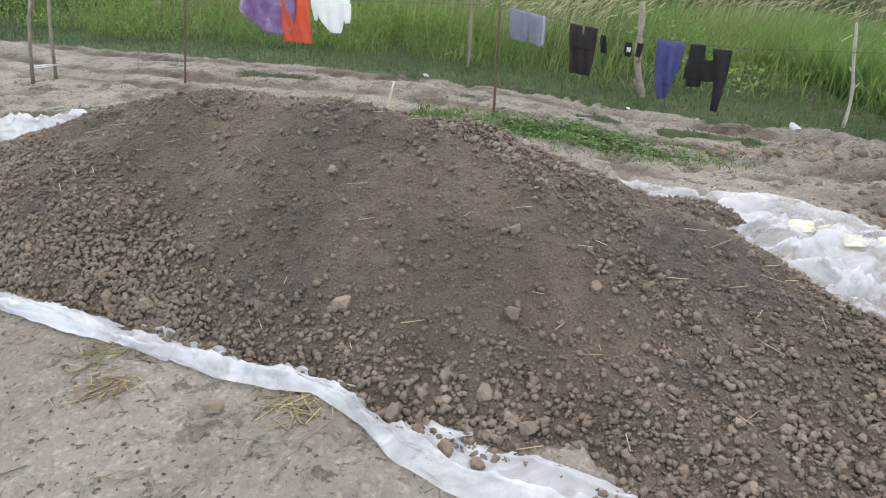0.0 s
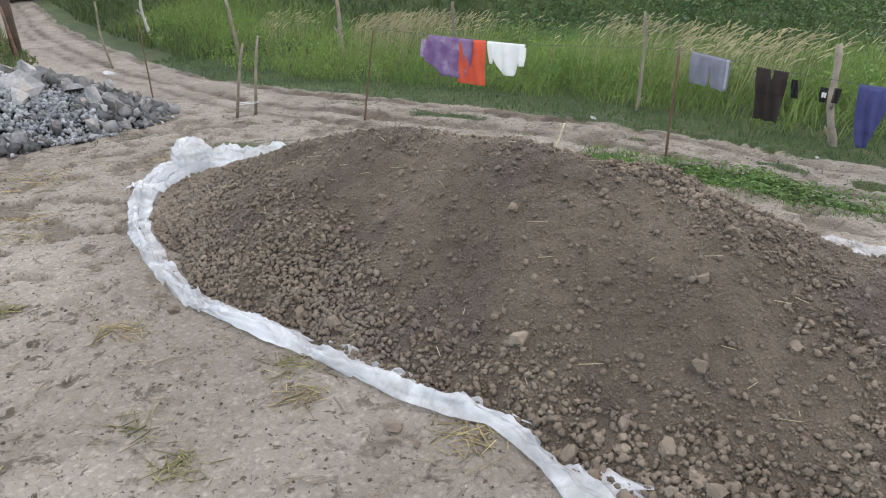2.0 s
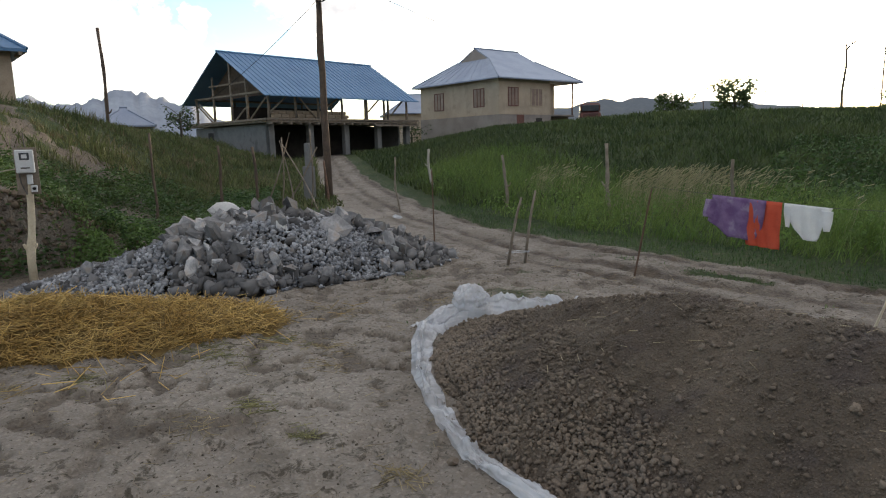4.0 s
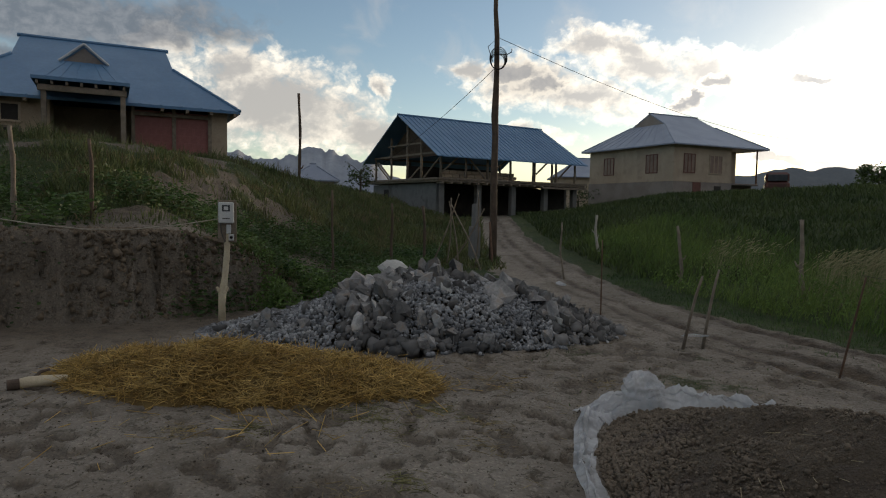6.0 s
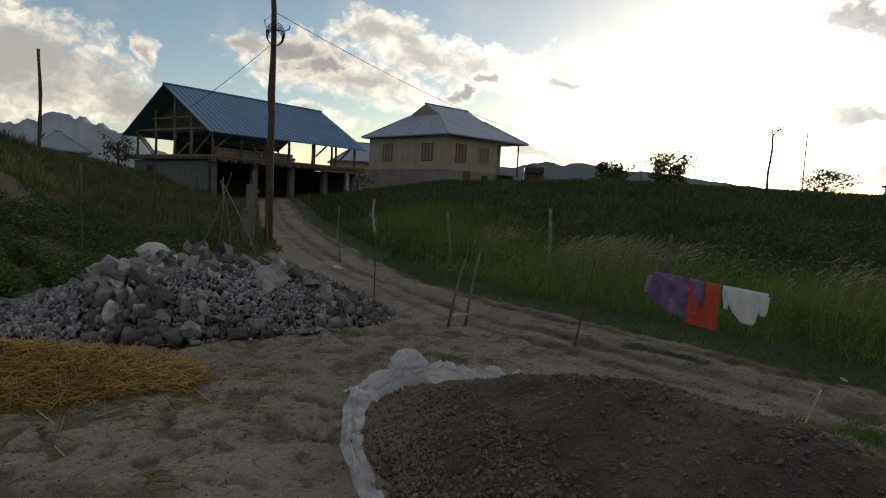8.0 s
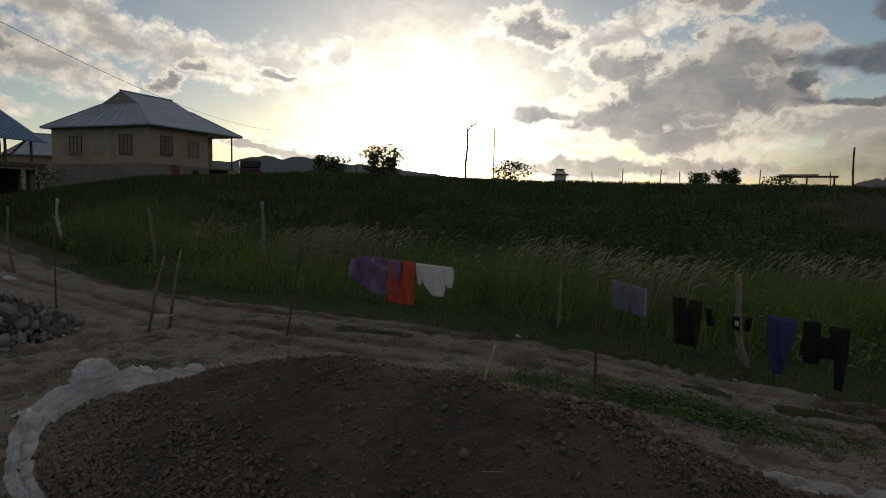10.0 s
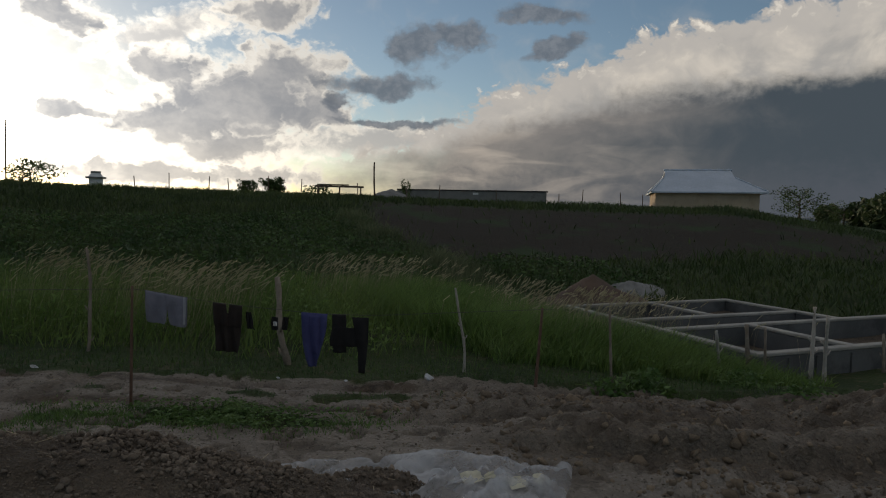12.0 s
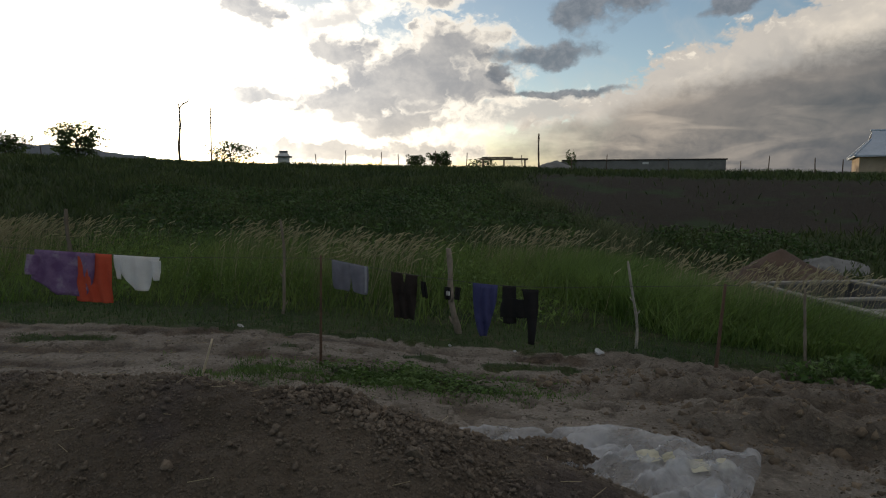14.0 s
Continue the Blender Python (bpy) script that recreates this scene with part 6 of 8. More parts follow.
span("overhead_wire", [Vector((-14.8, 14.3, 6.9)).lerp(Vector((-22.0, 62.0, 8.3)), t) + Vector((0, 0, -1.1 * 4 * t * (1 - t))) for t in np.linspace(0, 1, 24)], 0.009, "black overhead wire running from the utility pole")
span("overhead_wire", [Vector((-14.85, 14.3, 6.0)).lerp(Vector((-33, 20.0, 3.0)), t) + Vector((0, 0, -1.0 * 4 * t * (1 - t) * 0.5)) for t in np.linspace(0, 1, 20)], 0.009, "black drop wire sagging from the pole's coil")


# ---- houses ----
def ribs(parent, mat, a, b, c, d, count, size=0.03):
    """Raised seams on a roof slope, running from the edge a-b to the edge d-c."""
    a, b, c, d = (Vector(p) for p in (a, b, c, d))
    up = (b - a).cross(d - a).normalized()
    if up.z < 0:
        up = -up
    for i in range(1, count):
        t = i / count
        p, q = a.lerp(b, t), d.lerp(c, t)
        s = (b - a).normalized() * size
        lo = [p - s, p + s, q + s, q - s]
        part("seam", slab(bmesh.new(), [v + up * size * 1.1 for v in lo], -up * size * 1.2), mat, parent)


def window(parent, m, w, h, bars=2, depth=0.12, frame=REDWOOD, pane=DARK):
    """A window standing at m: frame, sill and dark pane."""
    win = part("window", mesh_bm("window", box(bmesh.new(), (-w / 2, -0.012, 0), (w / 2, depth, h)), pane), pane, parent)
    win.matrix_basis = m
    bm = bmesh.new()
    t = 0.07
    for lo, hi in (((-w / 2 - t, -0.04, -t), (-w / 2, 0.03, h + t)), ((w / 2, -0.04, -t), (w / 2 + t, 0.03, h + t)), ((-w / 2, -0.04, h), (w / 2, 0.03, h + t)), ((-w / 2, -0.04, -t), (w / 2, 0.03, 0))):
        box(bm, lo, hi)
    for i in range(1, bars + 1):
        x = -w / 2 + w * i / (bars + 1)
        box(bm, (x - 0.035, -0.03, 0), (x + 0.035, 0.018, h))
    part("window_frame", bm, frame, win)
    return win


def dutch_roof(parent, x0, x1, y0, y1, z, ridge_a, ridge_b, ridge_z, gablet_z, mat, gable_mat, along_x=True, seams=18):
    """A hipped roof with small gablets at the ends of its ridge (along x)."""
    ym = (y0 + y1) / 2
    t = (gablet_z - z) / (ridge_z - z)
    gy0, gy1 = y0 + (ym - y0) * t, y1 + (ym - y1) * t
    ga, gb = ridge_a - 0.15, ridge_b + 0.15
    th = (0, 0, -0.1)
    for nm, pts in (("roof_slope", [(x0, y0, z), (x1, y0, z), (gb, gy0, gablet_z), (ridge_b, ym, ridge_z), (ridge_a, ym, ridge_z), (ga, gy0, gablet_z)]), ("roof_slope", [(x1, y1, z), (x0, y1, z), (ga, gy1, gablet_z), (ridge_a, ym, ridge_z), (ridge_b, ym, ridge_z), (gb, gy1, gablet_z)]), ("roof_hip", [(x1, y0, z), (x1, y1, z), (gb, gy1, gablet_z), (gb, gy0, gablet_z)]), ("roof_hip", [(x0, y1, z), (x0, y0, z), (ga, gy0, gablet_z), (ga, gy1, gablet_z)])):
        roof = part(nm, slab(bmesh.new(), pts, th), mat, parent)
        if nm == "roof_slope":
            a, b = Vector(pts[0]), Vector(pts[1])
            ribs(roof, mat, Vector(pts[5]).lerp(a, 0.98), Vector(pts[2]).lerp(b, 0.98), pts[1], pts[0], 14, 0.02)
        else:
            ribs(roof, mat, pts[0], pts[1], pts[2], pts[3], 10, 0.02)
    for x, xr in ((ga + 0.06, ridge_a), (gb - 0.06, ridge_b)):
        bm = bmesh.new()
        slab(bm, [(x, gy0, gablet_z), (x, gy1, gablet_z), (xr, ym, ridge_z - 0.04)], (0.05 if x < 0.5 * (x0 + x1) else -0.05, 0, 0))
        part("gablet", bm, gable_mat, parent)
    bm = bmesh.new()
    tube(bm, [(ridge_a - 0.1, ym, ridge_z + 0.01), (ridge_b + 0.1, ym, ridge_z + 0.01)], 0.07, 8)
    for (ax, ay), (bx, by) in (((x0, y0), (ga, gy0)), ((x1, y0), (gb, gy0)), ((x0, y1), (ga, gy1)), ((x1, y1), (gb, gy1))):
        tube(bm, [(ax, ay, z + 0.01), (bx, by, gablet_z + 0.01)], 0.055, 8)
    part("ridge_cap", bm, mat, parent)


CAPWHITE = material("pale_sheet_trim", (0.50, 0.52, 0.54), (0.58, 0.60, 0.62), 2, 0.5, 0.1, 20)


def house_west():
    h = thing("house", pose(-24.87, 5.48, 2.85, 0, 0, 77), "unfinished mud-plastered house with a blue sheet-metal roof on the hill", "house", "houses")
    bm = bmesh.new()
    box(bm, (-4.2, 0, -1.2), (-1.35, 7, 2.2))
    part("wall", bm, ADOBE, h)
    bm = bmesh.new()
    box(bm, (3.65, 0, -1.2), (4.2, 7, 2.2))
    box(bm, (-1.35, 1.8, -1.2), (3.65, 7, 2.2))
    part("wall", bm, ADOBE, h)
    infill = part("infill_wall", box(bmesh.new(), (1.15, 0.09, -0.3), (3.65, 0.18, 2.06)), PINK, h, "pink brick infill under the eaves")
    brick = mesh_bm("brick", box(bmesh.new(), (0, 0.084, 0), (0.308, 0.2, 0.256), 0.004), PINK)
    for i in range(8):
        for j in range(9):
            part("brick", brick, PINK, infill).location = (1.15 + 0.312 * i + (0.156 if j % 2 else 0), 0, -0.3 + 0.26 * j)
    for x in (1.1, 2.4, 3.6):
        part("post", box(bmesh.new(), (x - 0.06, -0.02, -0.4), (x + 0.06, 0.08, 2.15)), WOOD, h)
    part("beam", box(bmesh.new(), (1.1, -0.03, 1.86), (3.6, 0.05, 1.98)), WOOD, h)
    dutch_roof(h, -4.6, 4.6, -0.4, 7.4, 2.2, -2.45, 2.4, 4.85, 3.9, BLUE_ROOF, BLUE_ROOF)
    for x in (-3.05, -2.45):
        window(h, pose(x, -0.01, 1.42), 0.46, 0.5, 0, 0.1, BEIGE)
        window(h, pose(x, -0.01, 0.75), 0.44, 0.42, 1, 0.1, WOOD)
    for x in np.arange(-4.4, 4.5, 0.8):
        if abs(x) > 1.5:
            part("rafter", box(bmesh.new(), (x - 0.05, -0.45, 2.0), (x + 0.05, 0.3, 2.1)), WOOD, h)
    # porch
    bm = slab(bmesh.new(), [(-1.65, -2.5, 2.5), (0.95, -2.5, 2.5), (0.35, -1.6, 3.15), (-0.95, -1.6, 3.15)], (0, 0, -0.1))
    porch = part("porch_roof", bm, BLUE_ROOF, h)
    ribs(porch, BLUE_ROOF, (-1.65, -2.5, 2.5), (0.95, -2.5, 2.5), (0.35, -1.6, 3.15), (-0.95, -1.6, 3.15), 7, 0.012)
    for s, x in ((-1, -1.65), (1, 0.95)):
        bm = slab(bmesh.new(), [(x, -2.5, 2.5), (x, 1.5, 2.5), (-0.3, 1.5, 3.68), (-0.3, -1.6, 3.68), (-0.3 + s * 0.65, -1.6, 3.15)], (0, 0, -0.08))
        part("porch_roof", bm, BLUE_ROOF, h)
    bm = slab(bmesh.new(), [(-0.92, -1.58, 3.13), (0.32, -1.58, 3.13), (-0.3, -1.58, 3.62)], (0, 0.06, 0))
    part("porch_gable", bm, PLINTH, h)
    for s in (-1, 1):
        bm = bmesh.new()
        tube(bm, [(-0.3, -1.66, 3.71), (-0.3 + s * 0.68, -1.66, 3.13)], 0.04, 6)
        part("bargeboard", bm, CAPWHITE, h, "pale bargeboard of the porch gable")
    for x in np.arange(-1.5, 0.9, 0.38):
        part("rafter_end", box(bmesh.new(), (x - 0.035, -2.47, 2.28), (x + 0.035, -1.7, 2.38)), WOOD, h)
    for x in (-1.35, 0.75):
        part("porch_post", box(bmesh.new(), (x - 0.07, -2.35, -1.0), (x + 0.07, -2.21, 2.28)), WOOD, h)
    bm = bmesh.new()
    box(bm, (-1.5, -2.4, 2.1), (0.85, -2.25, 2.27))
    part("porch_beam", bm, WOOD, h)
    bm = bmesh.new()
    box(bm, (-1.35, 1.7, -1), (1.1, 1.79, 2.1))
    part("porch_back", bm, ADOBE, h)


def house_frame():
    h = thing("house_shell", pose(-32.7, 27.2, 1.0, 0, 0, 83), "half-built two-storey house, concrete below, timber posts, blue metal roof", "house", "houses")
    bm = bmesh.new()
    box(bm, (-0.2, -0.2, -0.8), (0.15, 9.0, 2.3))
    part("wall", bm, CONCRETE, h)
    bm = bmesh.new()
    box(bm, (0.15, 8.75, -0.8), (12, 9.0, 2.3))
    box(bm, (11.8, 0.8, -0.8), (12, 8.75, 2.3))
    part("wall", bm, CONCRETE, h)
    # ground-floor wall coloured near-black in place of the shade indoors
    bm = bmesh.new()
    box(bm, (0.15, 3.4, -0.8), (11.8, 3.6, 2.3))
    part("inner_shade_wall", bm, DARK, h)
    window(h, pose(-0.2, 6.9, 1.05, 0, 0, 90) @ Matrix.Scale(-1, 4, (0, 1, 0)), 0.8, 0.9, 0, 0.1, CONCRETE)
    for x in (0.0, 3.0, 6.0, 9.0, 11.9):
        bm = bmesh.new()
        box(bm, (x - 0.2, -0.22, -0.8), (x + 0.2, 0.15, 2.3), 0.02)
        part("pillar", bm, CONCRETE, h)
    bm = bmesh.new()
    box(bm, (-0.6, -0.7, 2.36), (12.4, 9.4, 2.5), 0.02)
    part("floor_slab", bm, WOOD, h)
    bm = bmesh.new()
    box(bm, (-0.7, -0.8, 2.5), (12.5, -0.62, 2.62))
    box(bm, (-0.75, -0.8, 2.5), (-0.6, 9.4, 2.62))
    box(bm, (8.0, -1.0, 2.15), (12.3, -0.9, 2.27))
    part("edge_beam", bm, WOOD, h)
    for x in np.arange(-0.4, 12.3, 0.7):
        part("joist_end", box(bmesh.new(), (x - 0.06, -0.95, 2.24), (x + 0.06, -0.3, 2.36)), WOOD, h)
    # added dark panel in place of the shadow under the roof
    bm = slab(bmesh.new(), [(0.7, 0.2, 4.2), (0.7, 8.8, 4.2), (0.7, 4.5, 6.85)], (0.06, 0, 0))
    part("gable_panel", bm, DARKWOOD, h, "dark panel standing for the shade inside the open gable")
    z = 4.25
    for x, y in [(0, 0), (2.0, 0), (3.8, 0), (5.8, 0), (7.9, 0), (9.7, 0), (10.1, 0), (12, 0), (0, 2.4), (0, 4.3), (0, 6.6), (0, 9), (12, 9), (6, 9), (3, 9), (9, 9), (12, 4.5)]:
        bm = bmesh.new()
        top = z + (2.85 * (1 - abs(y - 4.5) / 4.5)) - 0.1 if 0 < y < 9 else z
        tube(bm, [(x, y, 2.5), (x + 0.03, y, 3.4), (x, y, top)], [0.09, 0.085, 0.075], 8)
        part("post", bm, WOOD, h, smooth=True)
    for a, b in [((0.1, 0, 3.0), (1.6, 0, 4.2)), ((3.7, 0, 2.6), (2.2, 0, 4.1)), ((4.2, 0, 3.2), (5.6, 0, 4.1)), ((8.2, 0, 3.2), (9.4, 0, 4.2)), ((10.4, 0, 3.0), (11.8, 0, 4.2)), ((0, 8.8, 3.9), (0, 6.8, 2.6)), ((0, 6.4, 2.6), (0, 8.6, 4.0)), ((0, 4.0, 2.6), (0, 2.6, 3.4)), ((0, 2.2, 2.6), (0, 0.2, 3.9))]:
        bm = bmesh.new()
        tube(bm, [a, b], 0.06, 6)
        part("brace", bm, WOOD, h)
    bm = bmesh.new()
    box(bm, (-0.1, -0.08, z), (12.1, 0.08, z + 0.14))
    box(bm, (-0.1, 8.92, z), (12.1, 9.08, z + 0.14))
    box(bm, (-0.08, 0, z), (0.08, 9, z + 0.12))
    box(bm, (-0.06, 2.4, 5.0), (0.06, 7.0, 5.1))
    part("wall_plate", bm, WOOD, h)
    block = mesh_bm("mud_block", box(bmesh.new(), (0, 0, 0), (0.58, 0.3, 0.22), 0.02), ADOBE)
    for i in range(10):
        for j in range(3):
            part("mud_block", block, ADOBE, h).location = (0.5 + 0.62 * i + 0.2 * (j % 2), 0.5 + 0.05 * j, 2.5 + 0.235 * j)
    # upper-floor wall, its near-black colour painting the dim inside
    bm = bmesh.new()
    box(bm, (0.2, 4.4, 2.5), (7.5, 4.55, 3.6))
    part("shade_partition", bm, DARK, h)
    th = (0, 0, -0.06)
    for pts in ([(-0.7, -0.75, 4.0), (12.6, -0.75, 4.0), (12.6, 4.5, 7.1), (-0.7, 4.5, 7.1)], [(12.6, 9.75, 4.0), (-0.7, 9.75, 4.0), (-0.7, 4.5, 7.1), (12.6, 4.5, 7.1)]):
        bm = slab(bmesh.new(), pts, th)
        ribs(part("roof_slope", bm, BLUE_ROOF, h), BLUE_ROOF, *pts, 34, 0.035)
    bm = bmesh.new()
    tube(bm, [(-0.72, 4.5, 7.12), (12.62, 4.5, 7.12)], 0.08, 8)
    part("ridge_cap", bm, BLUE_ROOF, h)


def house_east():
    h = thing("house", pose(-26.7, 45.2, 2.6, 0, 0, 75), "finished beige rendered house with grey metal hip roof and red-brown windows", "house", "houses")
    bm = bmesh.new()
    box(bm, (0, 0, 1.45), (6.1, 10, 4.25))
    box(bm, (6.1, 2.2, 1.45), (9.2, 10, 4.25))
    part("wall", bm, BEIGE, h)
    bm = bmesh.new()
    box(bm, (-0.05, -0.05, -0.8), (6.15, 10.05, 1.45))
    box(bm, (6.15, 0.6, -0.8), (9.25, 10.05, 1.45))
    part("plinth", bm, PLINTH, h)
    bm = bmesh.new()
    box(bm, (-0.07, -0.07, 1.42), (6.16, 10.07, 1.5))
    part("plinth_band", bm, BEIGE, h)
    dutch_roof(h, -0.55, 9.8, -0.55, 10.55, 4.25, 2.1, 7.4, 7.25, 6.2, GREY_ROOF, PLINTH)
    left = lambda y, z: pose(-0.01, y, z, 0, 0, -90)
    window(h, left(7.4, 2.15), 1.15, 1.35, pane=CURTAIN)
    window(h, left(2.3, 2.15), 1.15, 1.35, pane=CURTAIN)
    window(h, pose(1.6, -0.01, 2.15), 1.05, 1.35, pane=CURTAIN)
    window(h, pose(4.4, -0.01, 2.15), 1.3, 1.35, 2, 0.05, BEIGE, CURTAIN)
    bm = bmesh.new()
    box(bm, (1.95, -0.09, -0.4), (2.8, -0.02, 1.4), 0.01)
    part("door", bm, REDWOOD, h)
    for m in (pose(4.6, -0.06, 0.75), left(3.6, 0.75), left(6.0, 0.75)):
        v = part("vent", mesh_bm("vent", box(bmesh.new(), (-0.35, -0.03, 0), (0.35, 0.06, 0.4)), DARK), DARK, h)
        v.matrix_basis = m
    bm = bmesh.new()
    tube(bm, [(9.15, 0.1, 1.45), (9.15, 0.1, 4.2)], 0.07, 10)
    part("porch_post", bm, RUST, h)
    bm = bmesh.new()
    box(bm, (6.15, 0.0, 1.3), (9.3, 2.2, 1.45), 0.01)
    part("porch_floor", bm, PLINTH, h)
    # dark plate that paints the shade within the opening
    bm = bmesh.new()
    box(bm, (6.4, 0.55, -0.6), (7.5, 0.62, 0.9), 0.02)
    part("cellar_opening", bm, DARK, h)
    bm = bmesh.new()
    box(bm, (6.6, 2.12, 1.5), (7.5, 2.22, 3.5), 0.01)
    part("porch_door", bm, REDWOOD, h)
    bm = bmesh.new()
    bmesh.ops.create_icosphere(bm, subdivisions=2, radius=0.09, matrix=Matrix.Translation((6.4, 1.0, 4.05)))
    lamp = bpy.data.materials.new("lit_bulb")
    lamp.use_nodes = True
    b = lamp.node_tree.nodes["Principled BSDF"]
    b.inputs["Emission Color"].default_value, b.inputs["Emission Strength"].default_value = (1, 0.95, 0.85, 1), 1.2
    part("porch_bulb", bm, lamp, h, "small white porch bulb")


house_west()
house_frame()
house_east()


def small_house(name, m, w, d, wall, roof, wall_mat, roof_mat, label, over=0.4, ridge=None):
    h = thing(name, m, label, "house", "houses")
    bm = bmesh.new()
    box(bm, (-w / 2, 0, -1), (w / 2, d, wall))
    part("wall", bm, wall_mat, h)
    r = w / 2 * 0.1 if ridge is None else ridge
    dutch_roof(h, -w / 2 - over, w / 2 + over, -over, d + over, wall, -r, r, roof, wall + (roof - wall) * 0.85, roof_mat, roof_mat)
    return h


small_house("outhouse", pose(-45.2, 24.9, 1.25, 0, 0, 62), 3.2, 3.2, 2.4, 3.75, BEIGE, GREY_ROOF, "small square outhouse with a pyramid metal roof behind the hill")
small_house("far_house", pose(-42, 57, 1.8, 0, 0, 45), 9, 7, 3.4, 5.6, BEIGE, GREY_ROOF, "far beige house with a metal roof behind the shell", ridge=2.0)


# ---- concrete foundation ----
def foundation():
    f = thing("foundation", pose(FOUND[0], FOUND[1], -1.27, 0, 0, FOUND[2]), "raw grey concrete strip foundation of a house, walls waist high", "foundation")
    top = 0.9
    walls = [((0, 0), (4.06, 0.14)), ((4.85, 0), (6.5, 0.14)), ((0, 0.14), (0.14, 5.5)), ((0.14, 5.36), (4.7, 5.5)), ((0.14, 3.3), (4.7, 3.44)), ((0.14, 2.2), (6.36, 2.34)), ((2.12, 0.14), (2.26, 2.2)), ((2.3, 3.44), (2.44, 5.36)), ((4.7, 2.34), (4.84, 5.5)), ((6.36, 0.14), (6.5, 2.34)), ((4.85, 0.14), (4.99, 0.7))]
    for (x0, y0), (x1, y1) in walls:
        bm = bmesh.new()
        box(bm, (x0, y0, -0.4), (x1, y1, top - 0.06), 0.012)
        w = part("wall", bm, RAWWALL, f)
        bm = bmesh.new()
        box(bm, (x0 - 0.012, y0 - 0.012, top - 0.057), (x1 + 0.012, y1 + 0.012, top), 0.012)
        part("capping", bm, CAPPING, w, "thin paler layer on the wall's top")
    for x in (0.6, 1.2, 2.0, 3.0, 3.8):
        bm = bmesh.new()
        box(bm, (x, -0.03, -0.3), (x + 0.07, 0.0, 0.8))
        part("shutter_mark", bm, RAWWALL, f)


# dark concrete for the walls, a paler one for their tops
RAWWALL = material("dark_raw_concrete", (0.075, 0.075, 0.073), (0.12, 0.118, 0.114), 1.0, 0.9, 0.4, 25, c3=(0.06, 0.06, 0.058))
CAPPING = material("pale_wall_top", (0.25, 0.238, 0.21), (0.33, 0.312, 0.275), 1.5, 0.9, 0.4, 30)
foundation()


def mound(name, x, y, rx, ry, h, mat, label, seed, grain=0.06):
    xs = np.linspace(-1.1, 1.1, 46)
    X, Y = np.meshgrid(xs, xs, indexing="ij")
    rho = np.hypot(X, Y) + 0.10 * fbm(X, Y, 1.6, 3, seed)
    Z = h * (1 - rho) + grain * fbm(X * rx, Y * ry, 2.0, 4, seed + 4)
    wx, wy = x + X * rx, y + Y * ry
    Z = np.where(rho < 1.05, land(wx, wy) + np.maximum(Z, -0.06), land(wx, wy) - 0.1)
    n, k = X.shape
    i, j = np.meshgrid(np.arange(n - 1), np.arange(k - 1), indexing="ij")
    a = i * k + j
    me = mesh_of(name, np.stack([wx, wy, Z], -1).reshape(-1, 3), np.stack([a, a + k, a + k + 1, a + 1], -1).reshape(-1, 4), mat, smooth=True)
    return thing(name, Matrix(), label, "mound", data=me)


REDSOIL = material("dug_red_earth", (0.075, 0.047, 0.033), (0.11, 0.07, 0.048), 1.5, 0.95, 0.6, 30, coords="World")
mound("earth_mound", 11.9, 12.2, 1.9, 1.3, 0.85, REDSOIL, "mound of dug reddish earth beside the foundation", 401)
mound("gravel_mound", 14.2, 13.0, 1.1, 0.8, 0.35, CONCRETE, "low mound of grey gravel behind the foundation", 411)


# ---- far things along the crest ----
def spot(az, dist, dz=0.0):
    x, y = dist * math.sin(radians(az)), dist * math.cos(radians(az))
    return x, y, land_at(x, y) + dz


def crest_building():
    x, y, z = spot(34, 52)
    b = thing("block_wall_building", pose(x, y, z - 0.3, 0, 0, -34), "long low roofless building of grey blocks on the ridge", "building")
    bm = bmesh.new()
    box(bm, (-5.5, 0, -0.8), (6.4, 0.3, 1.3), 0.02)
    part("front_wall", bm, CONCRETE, b)
    bm = bmesh.new()
    box(bm, (6.1, 0.3, -0.8), (6.4, 7, 1.3), 0.02)
    part("side_wall", bm, CONCRETE, b)
    bm = bmesh.new()
    slab(bm, [(-8.5, 0.1, 0.3), (-5.5, 0.1, 1.3), (-5.5, 0.4, 1.3), (-8.5, 0.4, 0.3)], (0, 0, -1.6))
    part("low_wall", bm, CONCRETE, b)
    bm = bmesh.new()
    box(bm, (-5.6, -0.05, 1.304), (6.5, 0.4, 1.4))
    part("coping", bm, DARK, b)
    bm = bmesh.new()
    box(bm, (0.5, -0.03, 1.02), (0.95, -0.004, 1.18))
    part("white_plate", bm, WHITEBOX, b, "small white plate on the wall")


def crest_shed():
    x, y, z = spot(54.2, 50, 0.1)
    b = thing("barn", pose(x, y, z - 0.5, 0, 0, -46), "ochre mud barn with a pale metal roof on the ridge", "barn")
    bm = bmesh.new()
    box(bm, (-3.6, 0, -0.8), (3.4, 5.5, 1.75), 0.02)
    part("wall", bm, ADOBE, b)
    dutch_roof(b, -3.9, 3.9, -0.4, 5.9, 1.75, -2.75, 1.9, 3.5, 2.85, PALE_ROOF, DARK)
    bm = bmesh.new()
    box(bm, (1.2, -0.5, -0.6), (2.0, -0.1, 0.45), 0.06)
    part("lean_to", bm, PALEWOOD, b)


crest_building()
crest_shed()


